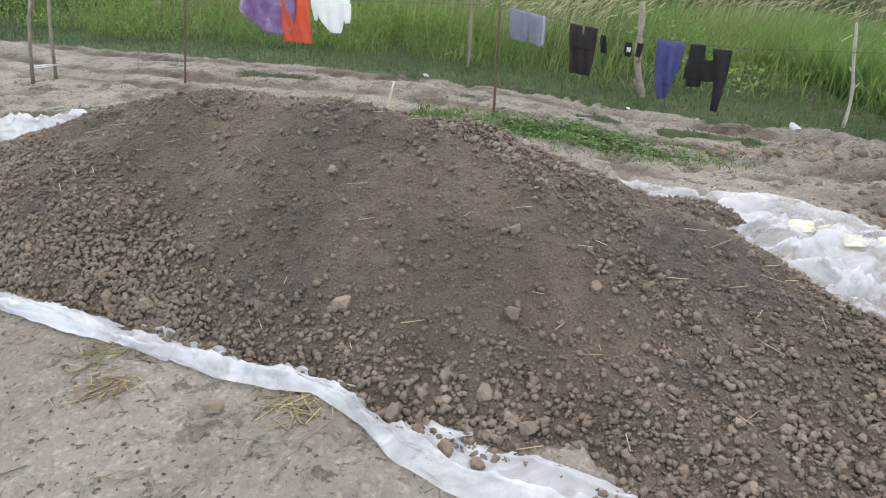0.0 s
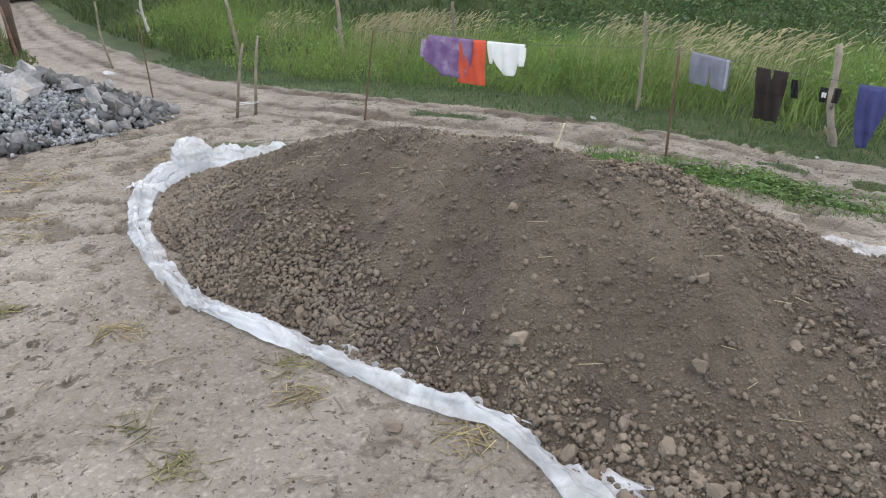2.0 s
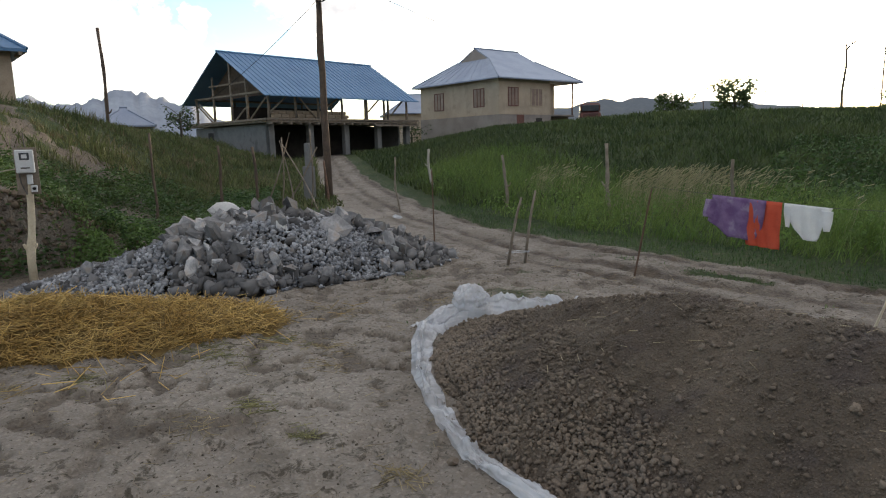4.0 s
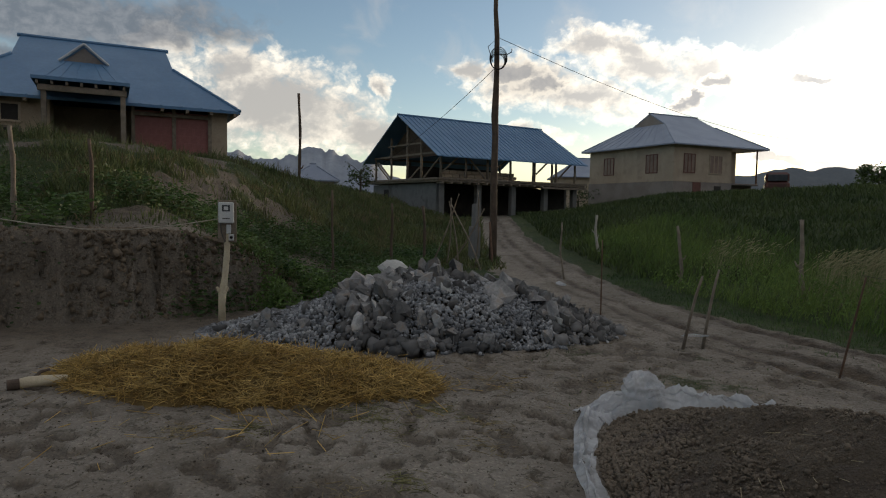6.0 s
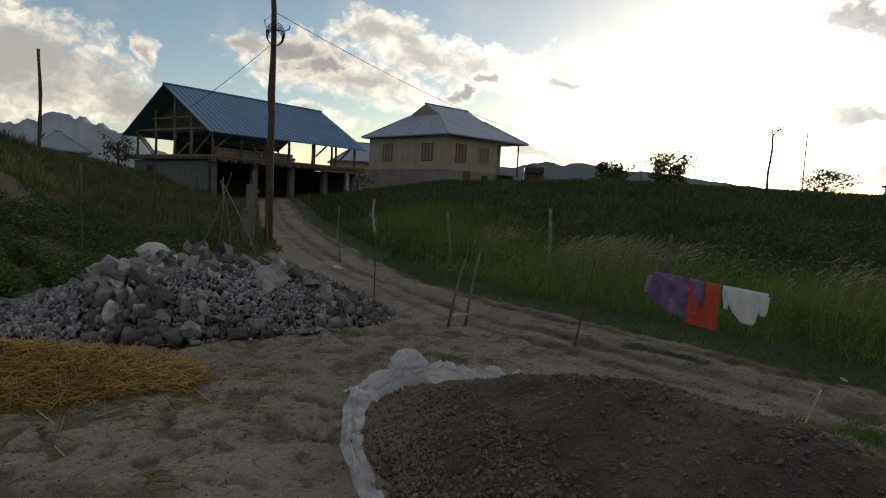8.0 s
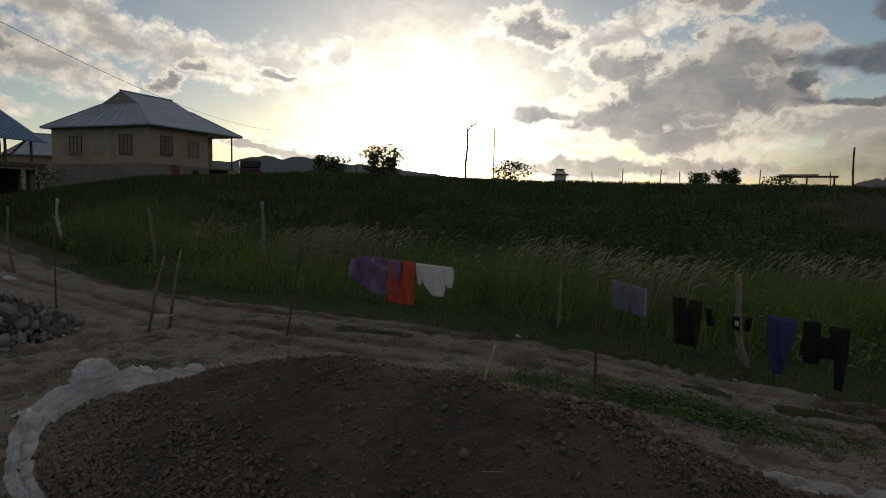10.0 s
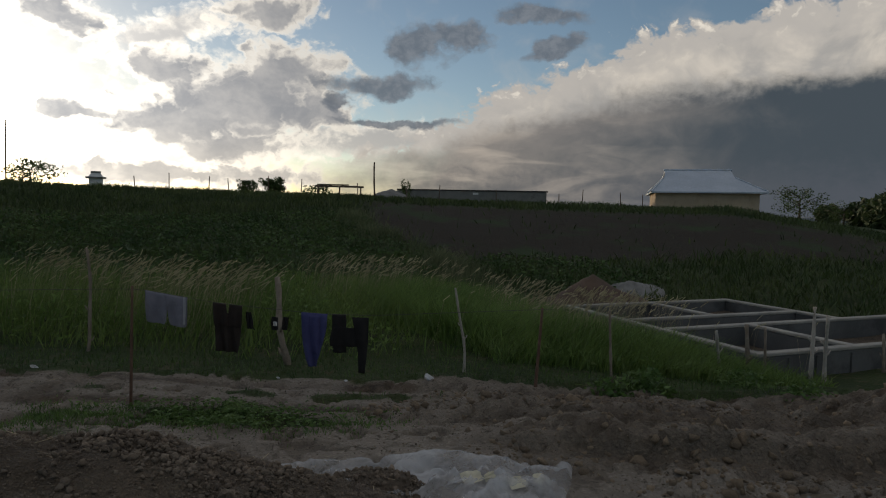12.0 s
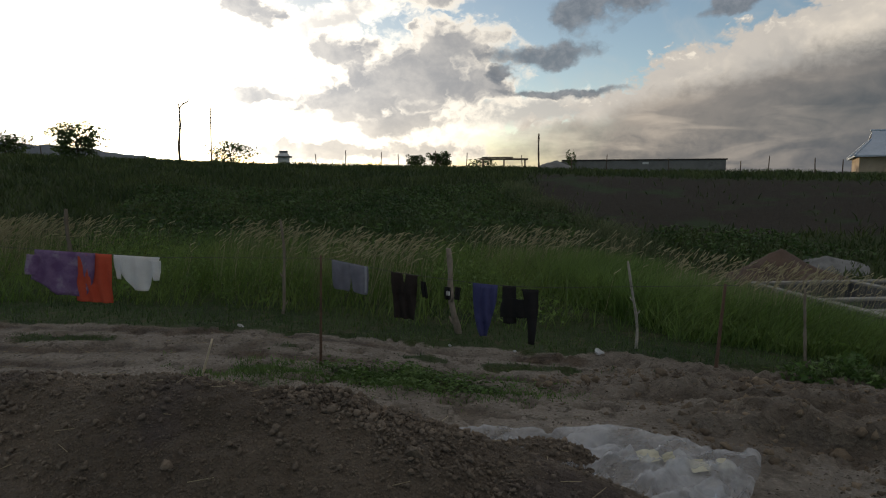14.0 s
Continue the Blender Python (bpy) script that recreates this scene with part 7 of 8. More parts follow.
def pergola():
    x, y, z = spot(22.8, 44)
    p = thing("pergola", pose(x, y, z, 0, 0, -22), "bare timber frame standing on the ridge", "frame")
    for px in (-1.4, 0.0, 1.4):
        bm = bmesh.new()
        tube(bm, [(px, 0, -0.3), (px, 0, 0.62)], 0.05, 8)
        part("post", bm, DARKWOOD, p)
    bm = bmesh.new()
    box(bm, (-1.6, -0.06, 0.6), (1.6, 0.06, 0.72))
    box(bm, (-1.5, -0.06, 0.75), (0.6, 0.5, 0.81))
    part("beam", bm, DARKWOOD, p)


pergola()
x, y, z = spot(25.9, 46)
rod(x, y, z + 2.5, 0.07, DARKWOOD, "crooked dark pole on the ridge", "pole", "", (-0.12, 0), 1, "crooked_pole", bend=-0.06)
x, y, z = spot(27.4, 47)
mound("spoil_mound", x, y, 1.7, 1.2, 0.75, CONCRETE, "grey spoil mound on the ridge", 421)
x, y, z = spot(-2.0, 48)
rod(x, y, z + 3.9, 0.045, DARKWOOD, "thin straight pole on the ridge", "pole", "", (0.03, 0), 0, "thin_pole")
x, y, z = spot(-4.4, 47)
fork = thing("forked_pole", pose(x, y, z - 0.2), "bare forked dead trunk standing on the ridge", "dead tree")
bm = bmesh.new()
tube(bm, [(0, 0, -0.2), (-0.05, 0, 1.4), (0.08, 0, 2.8), (0.05, 0, 3.9)], [0.09, 0.075, 0.06, 0.05], 8)
part("trunk", bm, DARKWOOD, fork, smooth=True)
for pts in ([(0.05, 0, 3.8), (0.3, 0, 4.15), (0.34, 0, 4.6)], [(0.28, 0, 4.1), (0.6, 0, 4.3), (0.7, 0, 4.5)], [(0.05, 0, 3.9), (-0.02, 0, 4.3)]):
    bm = bmesh.new()
    tube(bm, pts, [0.05, 0.035, 0.02][: len(pts)] if len(pts) == 3 else [0.04, 0.02], 6)
    part("limb", bm, DARKWOOD, fork, smooth=True)
x, y, z = spot(3.8, 49)
hut = thing("pump_hut", pose(x, y, z - 0.2, 0, 0, -4), "small white tower-like hut with a dark cap on the ridge", "hut")
bm = bmesh.new()
box(bm, (-0.42, -0.4, -0.4), (0.42, 0.4, 1.0), 0.02)
part("body", bm, WHITEBOX, hut)
bm = bmesh.new()
slab(bm, [(-0.6, -0.55, 1.02), (0.6, -0.55, 1.02), (0.6, 0.55, 1.02), (-0.6, 0.55, 1.02)], (0, 0, -0.08))
part("eave_slab", bm, CONCRETE, hut)
bm = bmesh.new()
bmesh.ops.create_cone(bm, cap_ends=True, segments=4, radius1=0.62, radius2=0.38, depth=0.26, matrix=Matrix.Translation((0, 0, 1.15)) @ Matrix.Rotation(radians(45), 4, "Z"))
part("cap", bm, WHITEBOX, hut)
bm = bmesh.new()
box(bm, (-0.3, -0.3, 1.28), (0.3, 0.3, 1.4), 0.02)
part("cap_plate", bm, CONCRETE, hut)
for i, az in enumerate([-14, -7, -1, 6.5, 9, 12, 13.6, 16.8, 19.5, 24.4, 28.6, 31.5, 36.6, 42, 44, 47.2, 49]):
    x, y, z = spot(az, 42.5 + (i * 7 % 5) * 0.6)
    rod(x, y, z + 0.85 + 0.4 * (i * 37 % 10) / 10, 0.035, DARKWOOD, "thin dark fence post on the grassy ridge", "fence post", "fence posts on the ridge", ((i % 3 - 1) * 0.06, 0), 0, "ridge_post")


def van():
    x, y, z = spot(-22.9, 58)
    v = thing("minivan", pose(x, y, z, 0, 0, 25), "dark red minivan parked on the ridge by the beige house", "van")
    paint = material("dark_red_paint", (0.06, 0.018, 0.017), (0.08, 0.024, 0.022), 2, 0.35, 0.0)
    glass = material("car_glass", (0.04, 0.045, 0.05), (0.06, 0.065, 0.07), 2, 0.1, 0.0)
    bm = bmesh.new()
    box(bm, (-0.85, -2.1, 0.3), (0.85, 2.1, 1.0), 0.12)
    part("body", bm, paint, v)
    bm = bmesh.new()
    box(bm, (-0.8, -2.0, 0.95), (0.8, 1.3, 1.75), 0.16)
    cab = part("cabin", bm, paint, v)
    bm = bmesh.new()
    box(bm, (-0.68, -2.04, 1.08), (0.68, -1.98, 1.58), 0.03)
    part("rear_window", bm, glass, cab)
    for s in (-1, 1):
        bm = bmesh.new()
        box(bm, (s * 0.815 - 0.01, -1.6, 1.08), (s * 0.815 + 0.01, 1.0, 1.55), 0.005)
        part("side_window", bm, glass, cab)
        bm = bmesh.new()
        box(bm, (s * 0.72 - 0.1, -2.14, 0.65), (s * 0.72 + 0.1, -2.09, 0.9), 0.01)
        part("tail_light", bm, REDWOOD, v)
        for yy in (-1.35, 1.35):
            bm = bmesh.new()
            tube(bm, [(s * 0.7, yy, 0.32), (s * 0.88, yy, 0.32)], 0.32, 16)
            part("wheel", bm, BLACK, v)


van()


# ---- trees ----
BARK = material("dark_bark", (0.05, 0.038, 0.028), (0.08, 0.062, 0.047), 6, 0.9, 0.5, 40)
LEAF = material("tree_leaves", (0.03, 0.055, 0.014), (0.055, 0.09, 0.022), 0.8, 0.6, 0.0, 20, island=0.7, through_light=0.4, coords="World")

WOODLEAF = material("wood_leaves", (0.026, 0.045, 0.016), (0.05, 0.075, 0.026), 0.05, 0.7, 0.0, 20, island=0.5, through_light=0.3, coords="World")


def tree(az, dist, height, width, n, label, seed, name="tree", low=0.12):
    rng = np.random.default_rng(seed)
    x, y, z = spot(az, dist)
    t = thing(name, pose(x, y, z - 0.1), label, "tree", "trees on the ridge")
    bm = bmesh.new()
    tube(bm, [(0, 0, -0.2), (0.05, 0, height * 0.3), (-0.05, 0.04, height * 0.62)], [height * 0.035, height * 0.028, height * 0.014], 8)
    part("trunk", bm, BARK, t, smooth=True)
    tips = []
    for i in range(11):
        a, h0 = i * 2.4 + seed, height * (0.22 + 0.045 * i)
        reach = width * rng.uniform(0.28, 0.5)
        tip = (math.cos(a) * reach, math.sin(a) * reach, h0 + height * rng.uniform(0.12, 0.34))
        bm = bmesh.new()
        tube(bm, [(0, 0, h0), (tip[0] * 0.5, tip[1] * 0.5, (h0 + tip[2]) / 2 + 0.03), tip], [height * 0.012, height * 0.008, height * 0.003], 6)
        part("limb", bm, BARK, t, smooth=True)
        tips += [tip, (tip[0] * 0.6, tip[1] * 0.6, (h0 + tip[2]) / 2)]
    # crown of leaf clumps round the limbs' ends, down to the skirts
    k = 26
    a, lift = rng.uniform(0, 6.283, k), rng.uniform(0.0, 1.0, k)
    reach = width * 0.44 * np.sqrt(np.clip(1.05 - (lift * 1.25 - 0.35) ** 2, 0.05, 1)) * rng.uniform(0.35, 1.0, k)
    hubs = np.stack([np.cos(a) * reach, np.sin(a) * reach, height * (low + (0.92 - low) * lift)], -1)
    hubs = np.concatenate([hubs, np.array(tips) * (1.0, 1.0, 0.92)])
    c = hubs[rng.integers(0, len(hubs), n)]
    q = rng.normal(size=(n, 3))
    q /= np.linalg.norm(q, axis=1, keepdims=True)
    p = c + q * rng.uniform(0.4, 1.0, (n, 1)) ** 0.5 * np.array((width * 0.12, width * 0.12, height * 0.13))
    p = p[p[:, 2] > 0.05]
    n = len(p)
    part("crown", leaves("crown", p, rng.uniform(0.10, 0.22, n) * (0.45 + 0.08 * height), LEAF, 0.8), LEAF, t)


tree(-16.2, 62, 2.8, 3.8, 3000, "small rounded dark tree on the ridge against the sunset", 1)
tree(-11.6, 58, 3.5, 4.8, 4200, "broad dark tree on the ridge against the sunset", 2)
tree(-0.5, 50, 1.9, 4.0, 1300, "sparse low bush spreading on the ridge", 3, "bush")
tree(15.2, 50, 1.2, 1.5, 1300, "small dark bush on the ridge", 4, "bush")
tree(17.3, 50, 1.5, 1.9, 1900, "small dark bush on the ridge", 5, "bush")
tree(21.0, 49, 1.0, 2.2, 500, "low thin bush by the timber frame", 6, "bush")
tree(28.6, 50, 1.7, 1.0, 300, "thin young tree on the ridge", 7)
tree(-57.2, 40, 2.2, 2.0, 420, "thin young tree between the houses", 8)
tree(-38.2, 58, 2.2, 3.0, 500, "dark bush beside the beige house", 9, "bush")
tree(61.0, 85, 4.2, 6.0, 1700, "round dark tree beyond the barn", 10)
tree(64.0, 105, 3.4, 5.0, 1300, "round dark tree beyond the barn", 11)


def woods():
    n, rng = 26000, np.random.default_rng(5)
    az = radians(57) + rng.uniform(size=n) * radians(33)
    k = rng.integers(0, 70, n)
    ck = np.random.default_rng(6)
    caz, cd, ch = radians(62.5) + ck.uniform(size=70) ** 0.8 * radians(27), ck.uniform(90, 165, 70), ck.uniform(3.0, 5.6, 70)
    a, d, h = caz[k], cd[k], ch[k]
    q = rng.normal(size=(n, 3))
    q /= np.linalg.norm(q, axis=1, keepdims=True)
    r = rng.uniform(0.75, 1.05, n)
    x = d * np.sin(a) + q[:, 0] * h * 0.62 * r
    y = d * np.cos(a) + q[:, 1] * h * 0.62 * r
    z = land(d * np.sin(a), d * np.cos(a)) + h * 0.5 + q[:, 2] * h * 0.55 * r
    stuff("far_woods", leaves("far_woods", np.stack([x, y, z], -1), rng.uniform(0.35, 0.8, n), WOODLEAF, 0.9), "dark green wood on the far valley side", "woods")


woods()


# ---- distance ----
def ridge(name, az0, az1, dist, heights, mat, label, seed, rough=0.06):
    az = np.radians(np.linspace(az0, az1, 220))
    prof = np.interp(np.linspace(0, 1, 220), np.linspace(0, 1, len(heights)), heights)
    prof = prof * (1 + rough * fbm(az * 40, az * 0, 1.0, 5, seed))
    rows = [(dist * 0.86, -20.0, 0.0), (dist * 0.93, 0.0, 0.45), (dist, 0.0, 1.0), (dist * 1.12, -5.0, 0.5)]
    v = []
    for d, z0, share in rows:
        for a, h in zip(az, prof):
            jag = 1 + 0.12 * float(fbm(np.array([a * 60]), np.array([d * 0.01]), 1.0, 3, seed + 3)[0]) * (share < 1)
            v.append((d * math.sin(a), d * math.cos(a), z0 + h * share * jag))
    k = len(az)
    f = [(i * k + j, i * k + j + 1, (i + 1) * k + j + 1, (i + 1) * k + j) for i in range(3) for j in range(k - 1)]
    me = mesh_of(name, v, f, mat, smooth=True)
    return thing(name, Matrix(), label, "hills", kind="structure", data=me)


# blue-grey base colours paint the haze of distance on hills and mountains
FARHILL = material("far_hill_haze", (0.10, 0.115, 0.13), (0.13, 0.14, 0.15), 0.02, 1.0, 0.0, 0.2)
PEAK = material("hazed_mountain_rock", (0.22, 0.25, 0.30), (0.30, 0.33, 0.38), 0.004, 1.0, 0.0, 0.05)
ridge("backdrop_mountains", -80, -48, 3200, [90, 130, 200, 225, 262, 240, 150, 80], PEAK, "rocky mountains in the far distance, haze put into their pale colour", 501, 0.16)
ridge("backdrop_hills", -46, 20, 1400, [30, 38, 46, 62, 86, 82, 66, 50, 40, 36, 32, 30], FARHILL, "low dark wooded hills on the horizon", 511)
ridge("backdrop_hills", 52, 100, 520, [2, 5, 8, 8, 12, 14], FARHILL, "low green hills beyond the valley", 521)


# ---- grass and weeds ----
def sample(n, x0, x1, y0, y1):
    return RNG.uniform(x0, x1, n), RNG.uniform(y0, y1, n)


def outside_foundation(x, y):
    return ~in_foundation(x, y, 0.12)


def wall_gap(x, y):
    """Distance in front of the foundation's long west wall."""
    return FOUND[0] + 0.19 * (y - FOUND[1]) - x


def vegetation():
    # tall grass along the fence
    x, y = sample(130000, -16, 11, 3.5, 26)
    s = road_side(x, y)
    az = np.degrees(np.arctan2(x, y))
    f = outside_foundation(x, y)
    lush = smooth(fbm(x, y, 0.5, 3, 601), -0.7, 0.5)
    keep = (s > 1.75 + 0.25 * fbm(x, y, 1.0, 2, 605)) & (s < 8.5) & f & (az < 62) & (RNG.uniform(size=len(x)) < (0.35 + 0.65 * lush) * (1 - 0.55 * smooth(s, 5, 8.5)) * np.where(np.hypot(x, y) > 15, 0.6, 1.0))
    x, y, s = x[keep], y[keep], s[keep]
    h = RNG.uniform(0.35, 0.8, len(x)) * (0.45 + 0.55 * smooth(s, 1.8, 3.0)) * np.where(x > 4.5, 0.85 * (0.5 + 0.5 * smooth(np.abs(wall_gap(x, y)), 0.3, 2.2)), 1.0)
    stuff("tall_grass", blades("tall_grass", on_land(x, y, -0.02), h, RNG.uniform(0.007, 0.018, len(x)), GRASS, 1.15, (0.22, -0.05)), "tall green meadow grass behind the fence", "grass")
    x, y = sample(42000, 4.6, 10.2, 4.6, 12.5)
    s = road_side(x, y)
    keep = (s > 1.8) & outside_foundation(x, y) & (wall_gap(x, y) > 0.05)
    x, y, s = x[keep], y[keep], s[keep]
    h = RNG.uniform(0.35, 0.72, len(x)) * (0.5 + 0.5 * smooth(s, 1.8, 2.6)) * (0.5 + 0.5 * smooth(wall_gap(x, y), 0.3, 2.2))
    stuff("lush_grass", blades("lush_grass", on_land(x, y, -0.02), h, RNG.uniform(0.009, 0.02, len(x)), LUSH, 1.2, (0.22, -0.05)), "lush bright green grass leaning against the foundation", "grass")
    x, y = sample(40000, -9, 10, 4.5, 19)
    s = road_side(x, y)
    zone = smooth(fbm(x, y, 0.6, 3, 611) + 0.35 * smooth(x, -1, 2) - 0.3 * smooth(x, 5, 8), -0.1, 0.7)
    keep = (s > 2.6) & (s < 6.5) & (RNG.uniform(size=len(x)) < 0.55 * zone)
    x, y = x[keep], y[keep]
    m = len(x)
    h = RNG.uniform(0.62, 0.95, m)
    base = on_land(x, y)
    ways = np.stack([0.22 + 0.12 * RNG.normal(size=m), -0.05 + 0.1 * RNG.normal(size=m), np.ones(m)], -1)
    stuff("grass_stems", stalks("grass_stems", base + ways * (h / 2)[:, None], ways, h, np.full(m, 0.0016), DRY), "thin stems of flowering grass", "grass")
    tip = base + ways * h[:, None]
    heads = np.stack([0.8 + 0.2 * RNG.normal(size=m), -0.1 + 0.25 * RNG.normal(size=m), 0.55 + 0.25 * RNG.normal(size=m)], -1)
    stuff("grass_seed_heads", stalks("grass_seed_heads", tip + heads * 0.04, heads, RNG.uniform(0.08, 0.17, m), RNG.uniform(0.005, 0.009, m), SEED), "pale nodding seed heads of the tall grass", "grass")
    x, y = sample(90000, -14, 10, 4.2, 20)
    s = road_side(x, y)
    patch = smooth(fbm(x, y, 0.9, 3, 615), -0.3, 0.5)
    keep = (s > 1.9 + 0.3 * fbm(x, y, 1.0, 2, 605)) & (s < 7.5) & outside_foundation(x, y) & (wall_gap(x, y) > 0.05) & (RNG.uniform(size=len(x)) < 0.55 * patch)
    x, y, s, patch = x[keep], y[keep], s[keep], patch[keep]
    up = RNG.uniform(0.05, 0.5, len(x)) * (0.4 + 0.6 * smooth(s, 1.9, 3.0)) * (0.6 + 0.5 * patch) * (0.5 + 0.5 * smooth(wall_gap(x, y), 0.3, 2.2))
    stuff("meadow_herbs", leaves("meadow_herbs", on_land(x, y) + np.stack([0 * x, 0 * x, up], -1), RNG.uniform(0.025, 0.06, len(x)), LUSH, 0.8), "leafy herbs growing among the tall grass", "weeds")
    for x0, y0, r, h, n in [(-10.55, 4.95, 0.34, 0.45, 1500), (-10.9, 5.9, 0.5, 0.4, 1200), (5.4, 4.95, 0.22, 0.2, 500), (7.0, 4.85, 0.3, 0.18, 400), (4.9, 5.0, 0.16, 0.12, 240), (6.6, 3.9, 0.2, 0.12, 200), (-10.4, 8.6, 0.6, 0.3, 1500), (-9.2, 8.4, 0.5, 0.22, 900)]:
        x, y = x0 + r * 0.6 * RNG.normal(size=n), y0 + r * 0.6 * RNG.normal(size=n)
        bushy = np.exp(-((x - x0) ** 2 + (y - y0) ** 2) / r ** 2)
        me = leaves("weed_clump", on_land(x, y) + np.stack([0 * x, 0 * x, RNG.uniform(0.02, 1.0, n) * h * (0.3 + bushy)], -1), RNG.uniform(0.02, 0.05, n), WEEDLIGHT, 0.8)
        thing("weed_clump", Matrix(), "bushy clump of light green broad-leaved weeds", "weeds", "weed clumps", kind="stuff", data=me)
    # short turf on the verges, weeds on the yard
    x, y = sample(150000, -14, 7, 3.5, 20)
    g, t, d = zones(x, y)
    s = road_side(x, y)
    keep = (g > 0.28 + 0.3 * RNG.uniform(size=len(x))) & (s < 2.6) & (x > -10.5) & (heap_height(x, y) < 0) & (RNG.uniform(size=len(x)) < np.where((s < -0.4) & (x > -8.5), 0.25, 0.85))
    x, y, s = x[keep], y[keep], s[keep]
    h = RNG.uniform(0.025, 0.09, len(x)) * np.where(s < 0.6, 0.6, 1.0)
    stuff("short_turf", blades("short_turf", on_land(x, y, -0.005), h, RNG.uniform(0.006, 0.012, len(x)), WEED, 0.8), "short trodden turf along the track", "grass")
    n = 2600
    u, v = RNG.normal(size=n), RNG.normal(size=n)
    x, y = 1.2 + 0.34 * u + 0.12 * v, 5.76 - 0.25 * u + 0.13 * v
    stuff("weed_patch", leaves("weed_patch", on_land(x, y) + np.stack([0 * x, 0 * x, RNG.uniform(0.005, 0.07, n)], -1), RNG.uniform(0.012, 0.032, n), WEEDLIGHT), "bright green low weeds at the track's edge", "weeds")
    n = 11000
    x = RNG.uniform(-1.2, 2.6, n)
    y = np.interp(x, [-1.2, 0.3, 1.3, 2.6], [6.75, 6.15, 5.65, 4.9]) + 0.24 * RNG.normal(size=n)
    keep = (heap_height(x, y) < 0) & (RNG.uniform(size=n) < smooth(fbm(x, y, 1.8, 3, 655), -0.25, 0.5) * (1 - smooth(x, 1.5, 2.6)))
    x, y = x[keep], y[keep]
    stuff("verge_grass", blades("verge_grass", on_land(x, y, -0.005), RNG.uniform(0.015, 0.06, len(x)), RNG.uniform(0.005, 0.010, len(x)), WEEDLIGHT, 1.1), "short bright grass on the verge of the track", "grass")
    # weeds on the bank
    x, y = sample(150000, -26, -9.8, -2.5, 22)
    g, t, d = zones(x, y)
    s = road_side(x, y)
    edge = np.interp(y, BANK_Y, BANK_X) - x
    dist = np.hypot(x, y)
    keep = (g > 0.12 + 0.45 * RNG.uniform(size=len(x))) & (edge > -0.1) & (s < -1.2) & (dist < 27) & (RNG.uniform(size=len(x)) < np.clip(14 / dist, 0, 1))
    x, y, edge = x[keep], y[keep], edge[keep]
    bare = smooth(fbm(x, y, 0.55, 3, 641) + 0.45 * np.exp(-((np.degrees(np.arctan2(x, y)) + 66) / 8) ** 2) * smooth(edge, 1.5, 3.0), -0.15, 0.5)
    thin = RNG.uniform(size=len(x)) > 0.6 * bare
    x, y, edge, bare = x[thin], y[thin], edge[thin], bare[thin]
    h = RNG.uniform(0.06, 0.26, len(x)) * (1.15 - 0.8 * bare) * (1 + 0.9 * smooth(fbm(x, y, 1.6, 2, 645), 0.2, 0.7)) * (1 + 1.1 * (RNG.uniform(size=len(x)) < 0.10) * smooth(-y, -5, -1))
    stuff("bank_grass", blades("bank_grass", on_land(x, y, -0.02), h, RNG.uniform(0.012, 0.03, len(x)), BANKGRASS, 0.8), "rough grass and weeds on the earth bank", "grass")
    x, y = sample(70000, -40, -13, 9, 34)
    dist = np.hypot(x, y)
    keep = (road_side(x, y) < -1.3) & (dist > 18) & (dist < 44)
    x, y = x[keep], y[keep]
    stuff("rough_grass", blades("rough_grass", on_land(x, y, -0.02), RNG.uniform(0.12, 0.42, len(x)) * (0.5 + 0.7 * smooth(fbm(x, y, 0.5, 3, 647), -0.4, 0.6)), RNG.uniform(0.02, 0.05, len(x)), BANKGRASS, 0.9), "rough grass below the half-built house", "grass")
    x, y = sample(120000, -17, -9.7, -2.0, 14.0)
    g, t, d = zones(x, y)
    edge = np.interp(y, BANK_Y, BANK_X) - x
    keep = (edge > -0.25) & (edge < 4.2) & (RNG.uniform(size=len(x)) < smooth(fbm(x, y, 0.8, 3, 621), -0.5, 0.4) * np.where(edge < 0.55, 0.10 + 0.9 * smooth(y, 3.0, 4.4), 0.75)) & (road_side(x, y) < -1.3)
    x, y = x[keep], y[keep]
    stuff("bank_weeds", leaves("bank_weeds", on_land(x, y) + np.stack([0 * x, 0 * x, RNG.uniform(0.02, 0.4, len(x))], -1), RNG.uniform(0.025, 0.07, len(x)), WEED), "dark leafy weeds at the foot of the bank", "weeds")
    # meadow and crops on the slope
    n = 110000
    r = 13 + 34 * RNG.uniform(size=n) ** 0.75
    a = np.radians(RNG.uniform(-50, 82, n))
    x, y = r * np.sin(a), r * np.cos(a)
    g, t, d = zones(x, y)
    s = road_side(x, y)
    keep = (s > np.where((r > 17) & (x < 0), 1.5, 5.5)) & (RNG.uniform(size=n) > 0.985 * t) & outside_foundation(x, y)
    x, y, r = x[keep], y[keep], r[keep]
    h = RNG.uniform(0.12, 0.34, len(x)) * (1 + 0.5 * smooth(fbm(x, y, 0.25, 3, 631), 0, 0.8))
    stuff("meadow", blades("meadow", on_land(x, y, -0.03), h, RNG.uniform(0.03, 0.07, len(x)) * (0.6 + r * 0.016), FIELD, 0.9), "green meadow and low crops on the slope", "grass")
    n = 11000
    u = RNG.uniform(size=n)
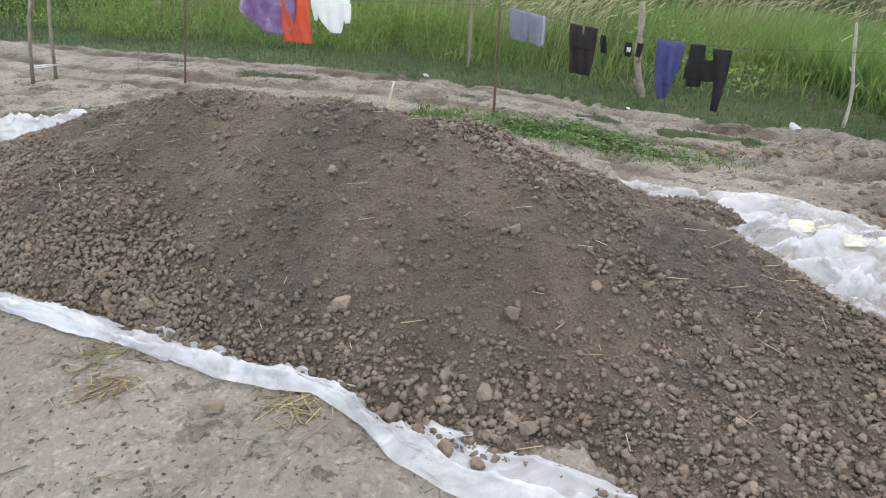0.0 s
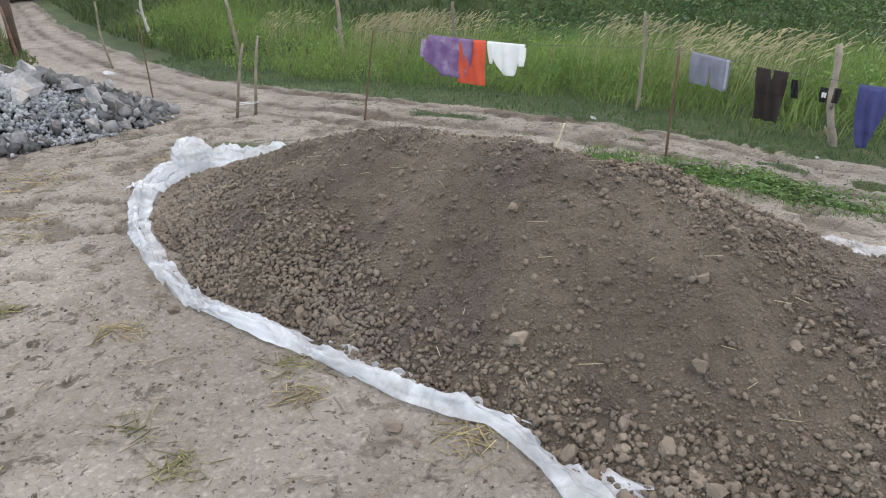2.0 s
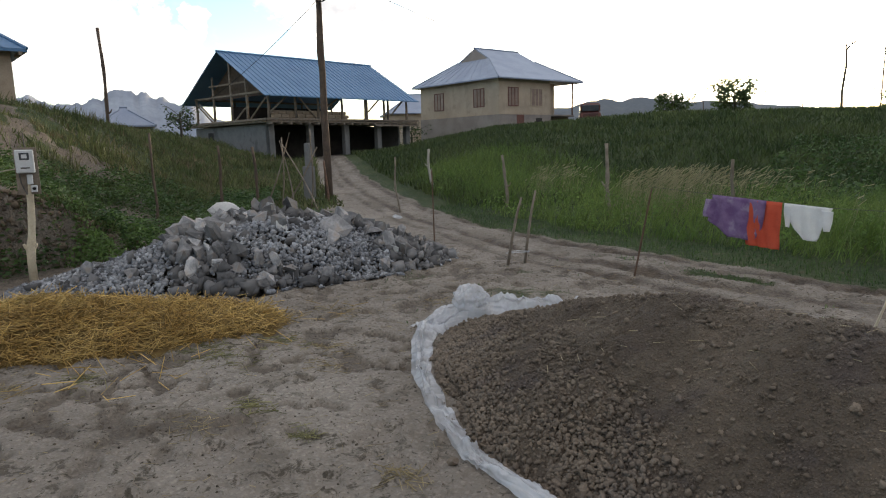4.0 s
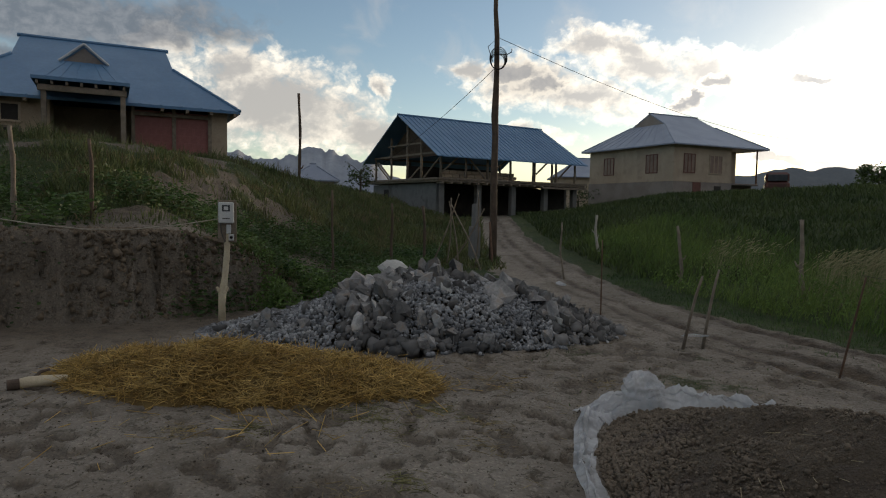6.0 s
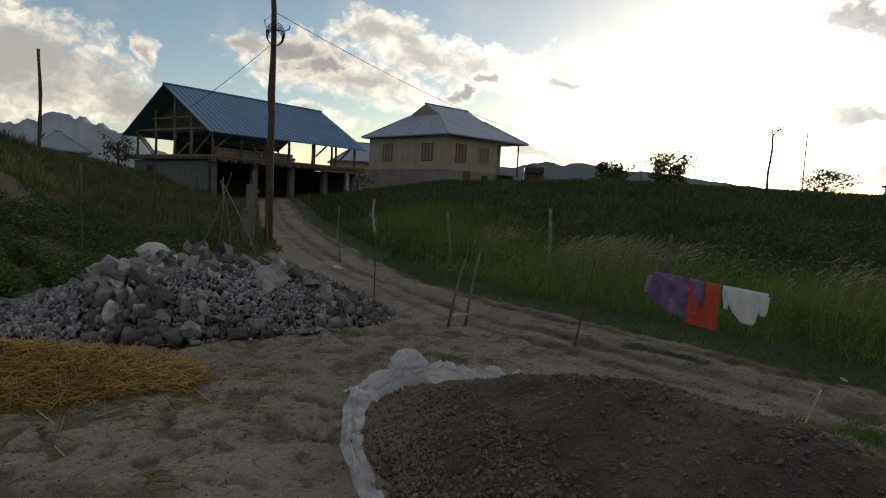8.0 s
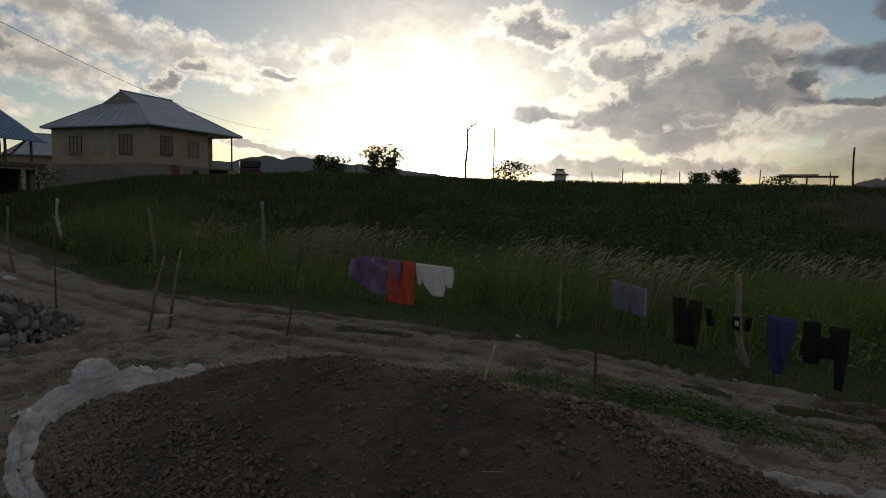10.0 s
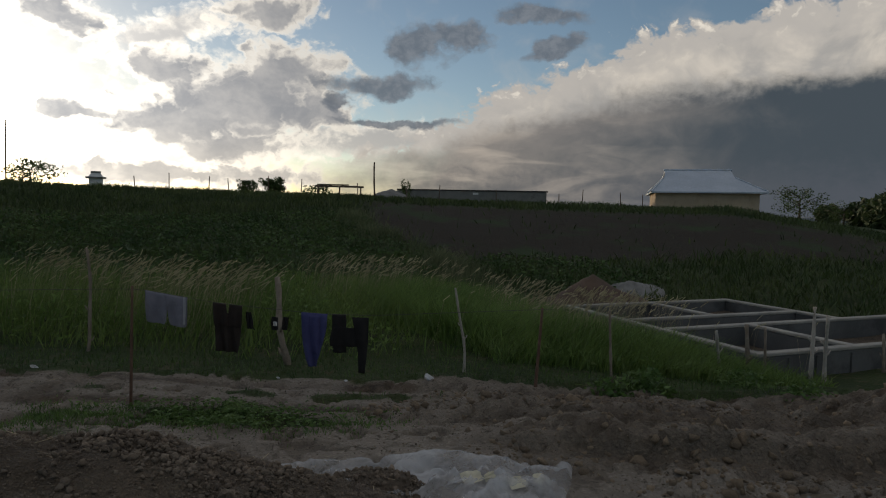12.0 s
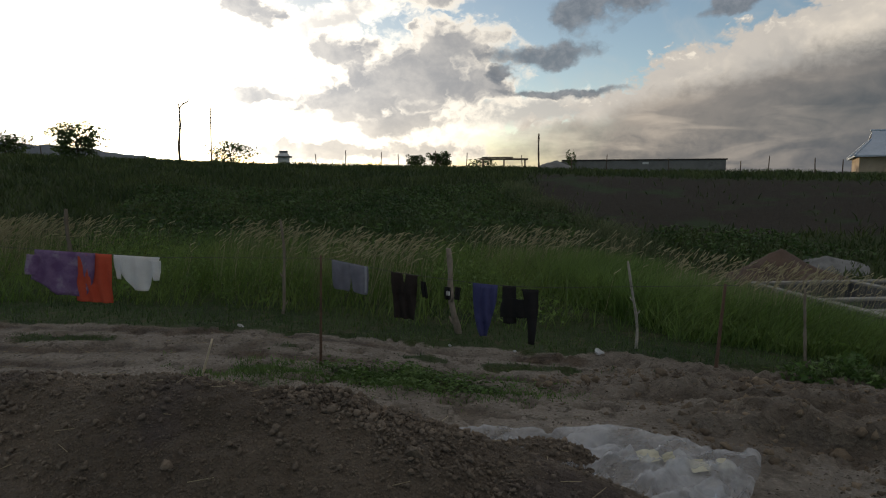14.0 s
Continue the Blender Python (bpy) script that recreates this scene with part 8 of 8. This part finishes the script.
    x = np.interp(u, [0, 0.45, 0.75, 1], [10.2, 11.3, 11.6, 12.6]) + 0.55 * RNG.normal(size=n) * (1.1 - 0.4 * u)
    y = np.interp(u, [0, 0.45, 0.75, 1], [15.0, 20.5, 24.0, 29.0]) + 0.5 * RNG.normal(size=n)
    clump = smooth(fbm(x, y, 0.9, 3, 651), -0.5, 0.4)
    keep = outside_foundation(x, y) & (RNG.uniform(size=n) < clump)
    x, y, clump = x[keep], y[keep], clump[keep]
    h = RNG.uniform(0.25, 0.75, len(x)) * (0.5 + 0.5 * clump)
    stuff("field_margin_weeds", blades("field_margin_weeds", on_land(x, y, -0.02), h, RNG.uniform(0.012, 0.03, len(x)), MARGIN, 1.0, (0.18, 0.0)), "strip of tall pale weeds between the two fields", "weeds")
    n = 60000
    x, y = sample(n, -4, 16, 13, 30)
    row = np.abs(((0.75 * x + 1.0 * y) / 0.85) % 1.0 - 0.5)
    s = road_side(x, y)
    g, t, d = zones(x, y)
    keep = (s > 6.2) & (row < 0.27) & (t < 0.3) & (RNG.uniform(size=n) < 0.85)
    x, y = x[keep], y[keep]
    stuff("crop_rows", leaves("crop_rows", on_land(x, y) + np.stack([0 * x, 0 * x, RNG.uniform(0.02, 0.32, len(x))], -1), RNG.uniform(0.05, 0.11, len(x)), WEED, 0.6), "leafy potato-like crop in rows on the slope", "crop")


WEEDLIGHT = material("bright_weed_leaves", (0.072, 0.135, 0.03), (0.12, 0.19, 0.05), 3, 0.6, 0.0, 20, island=0.6, through_light=0.35, coords="World")
vegetation()
for x, y, r in [(3.326, 6.081, 0.085), (2.0, 7.0, 0.04), (-0.2, 8.3, 0.05), (2.6, 6.6, 0.03), (-9.9, 11.6, 0.12)]:
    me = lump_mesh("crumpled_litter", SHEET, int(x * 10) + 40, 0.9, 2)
    thing("crumpled_litter", pose(x, y, land_at(x, y) + r * 0.3, 20, 10, 40) @ Matrix.Diagonal((r, r * 0.8, r * 0.5, 1)), "crumpled scrap of white paper or film on the verge", "litter", "litter by the track", data=me)
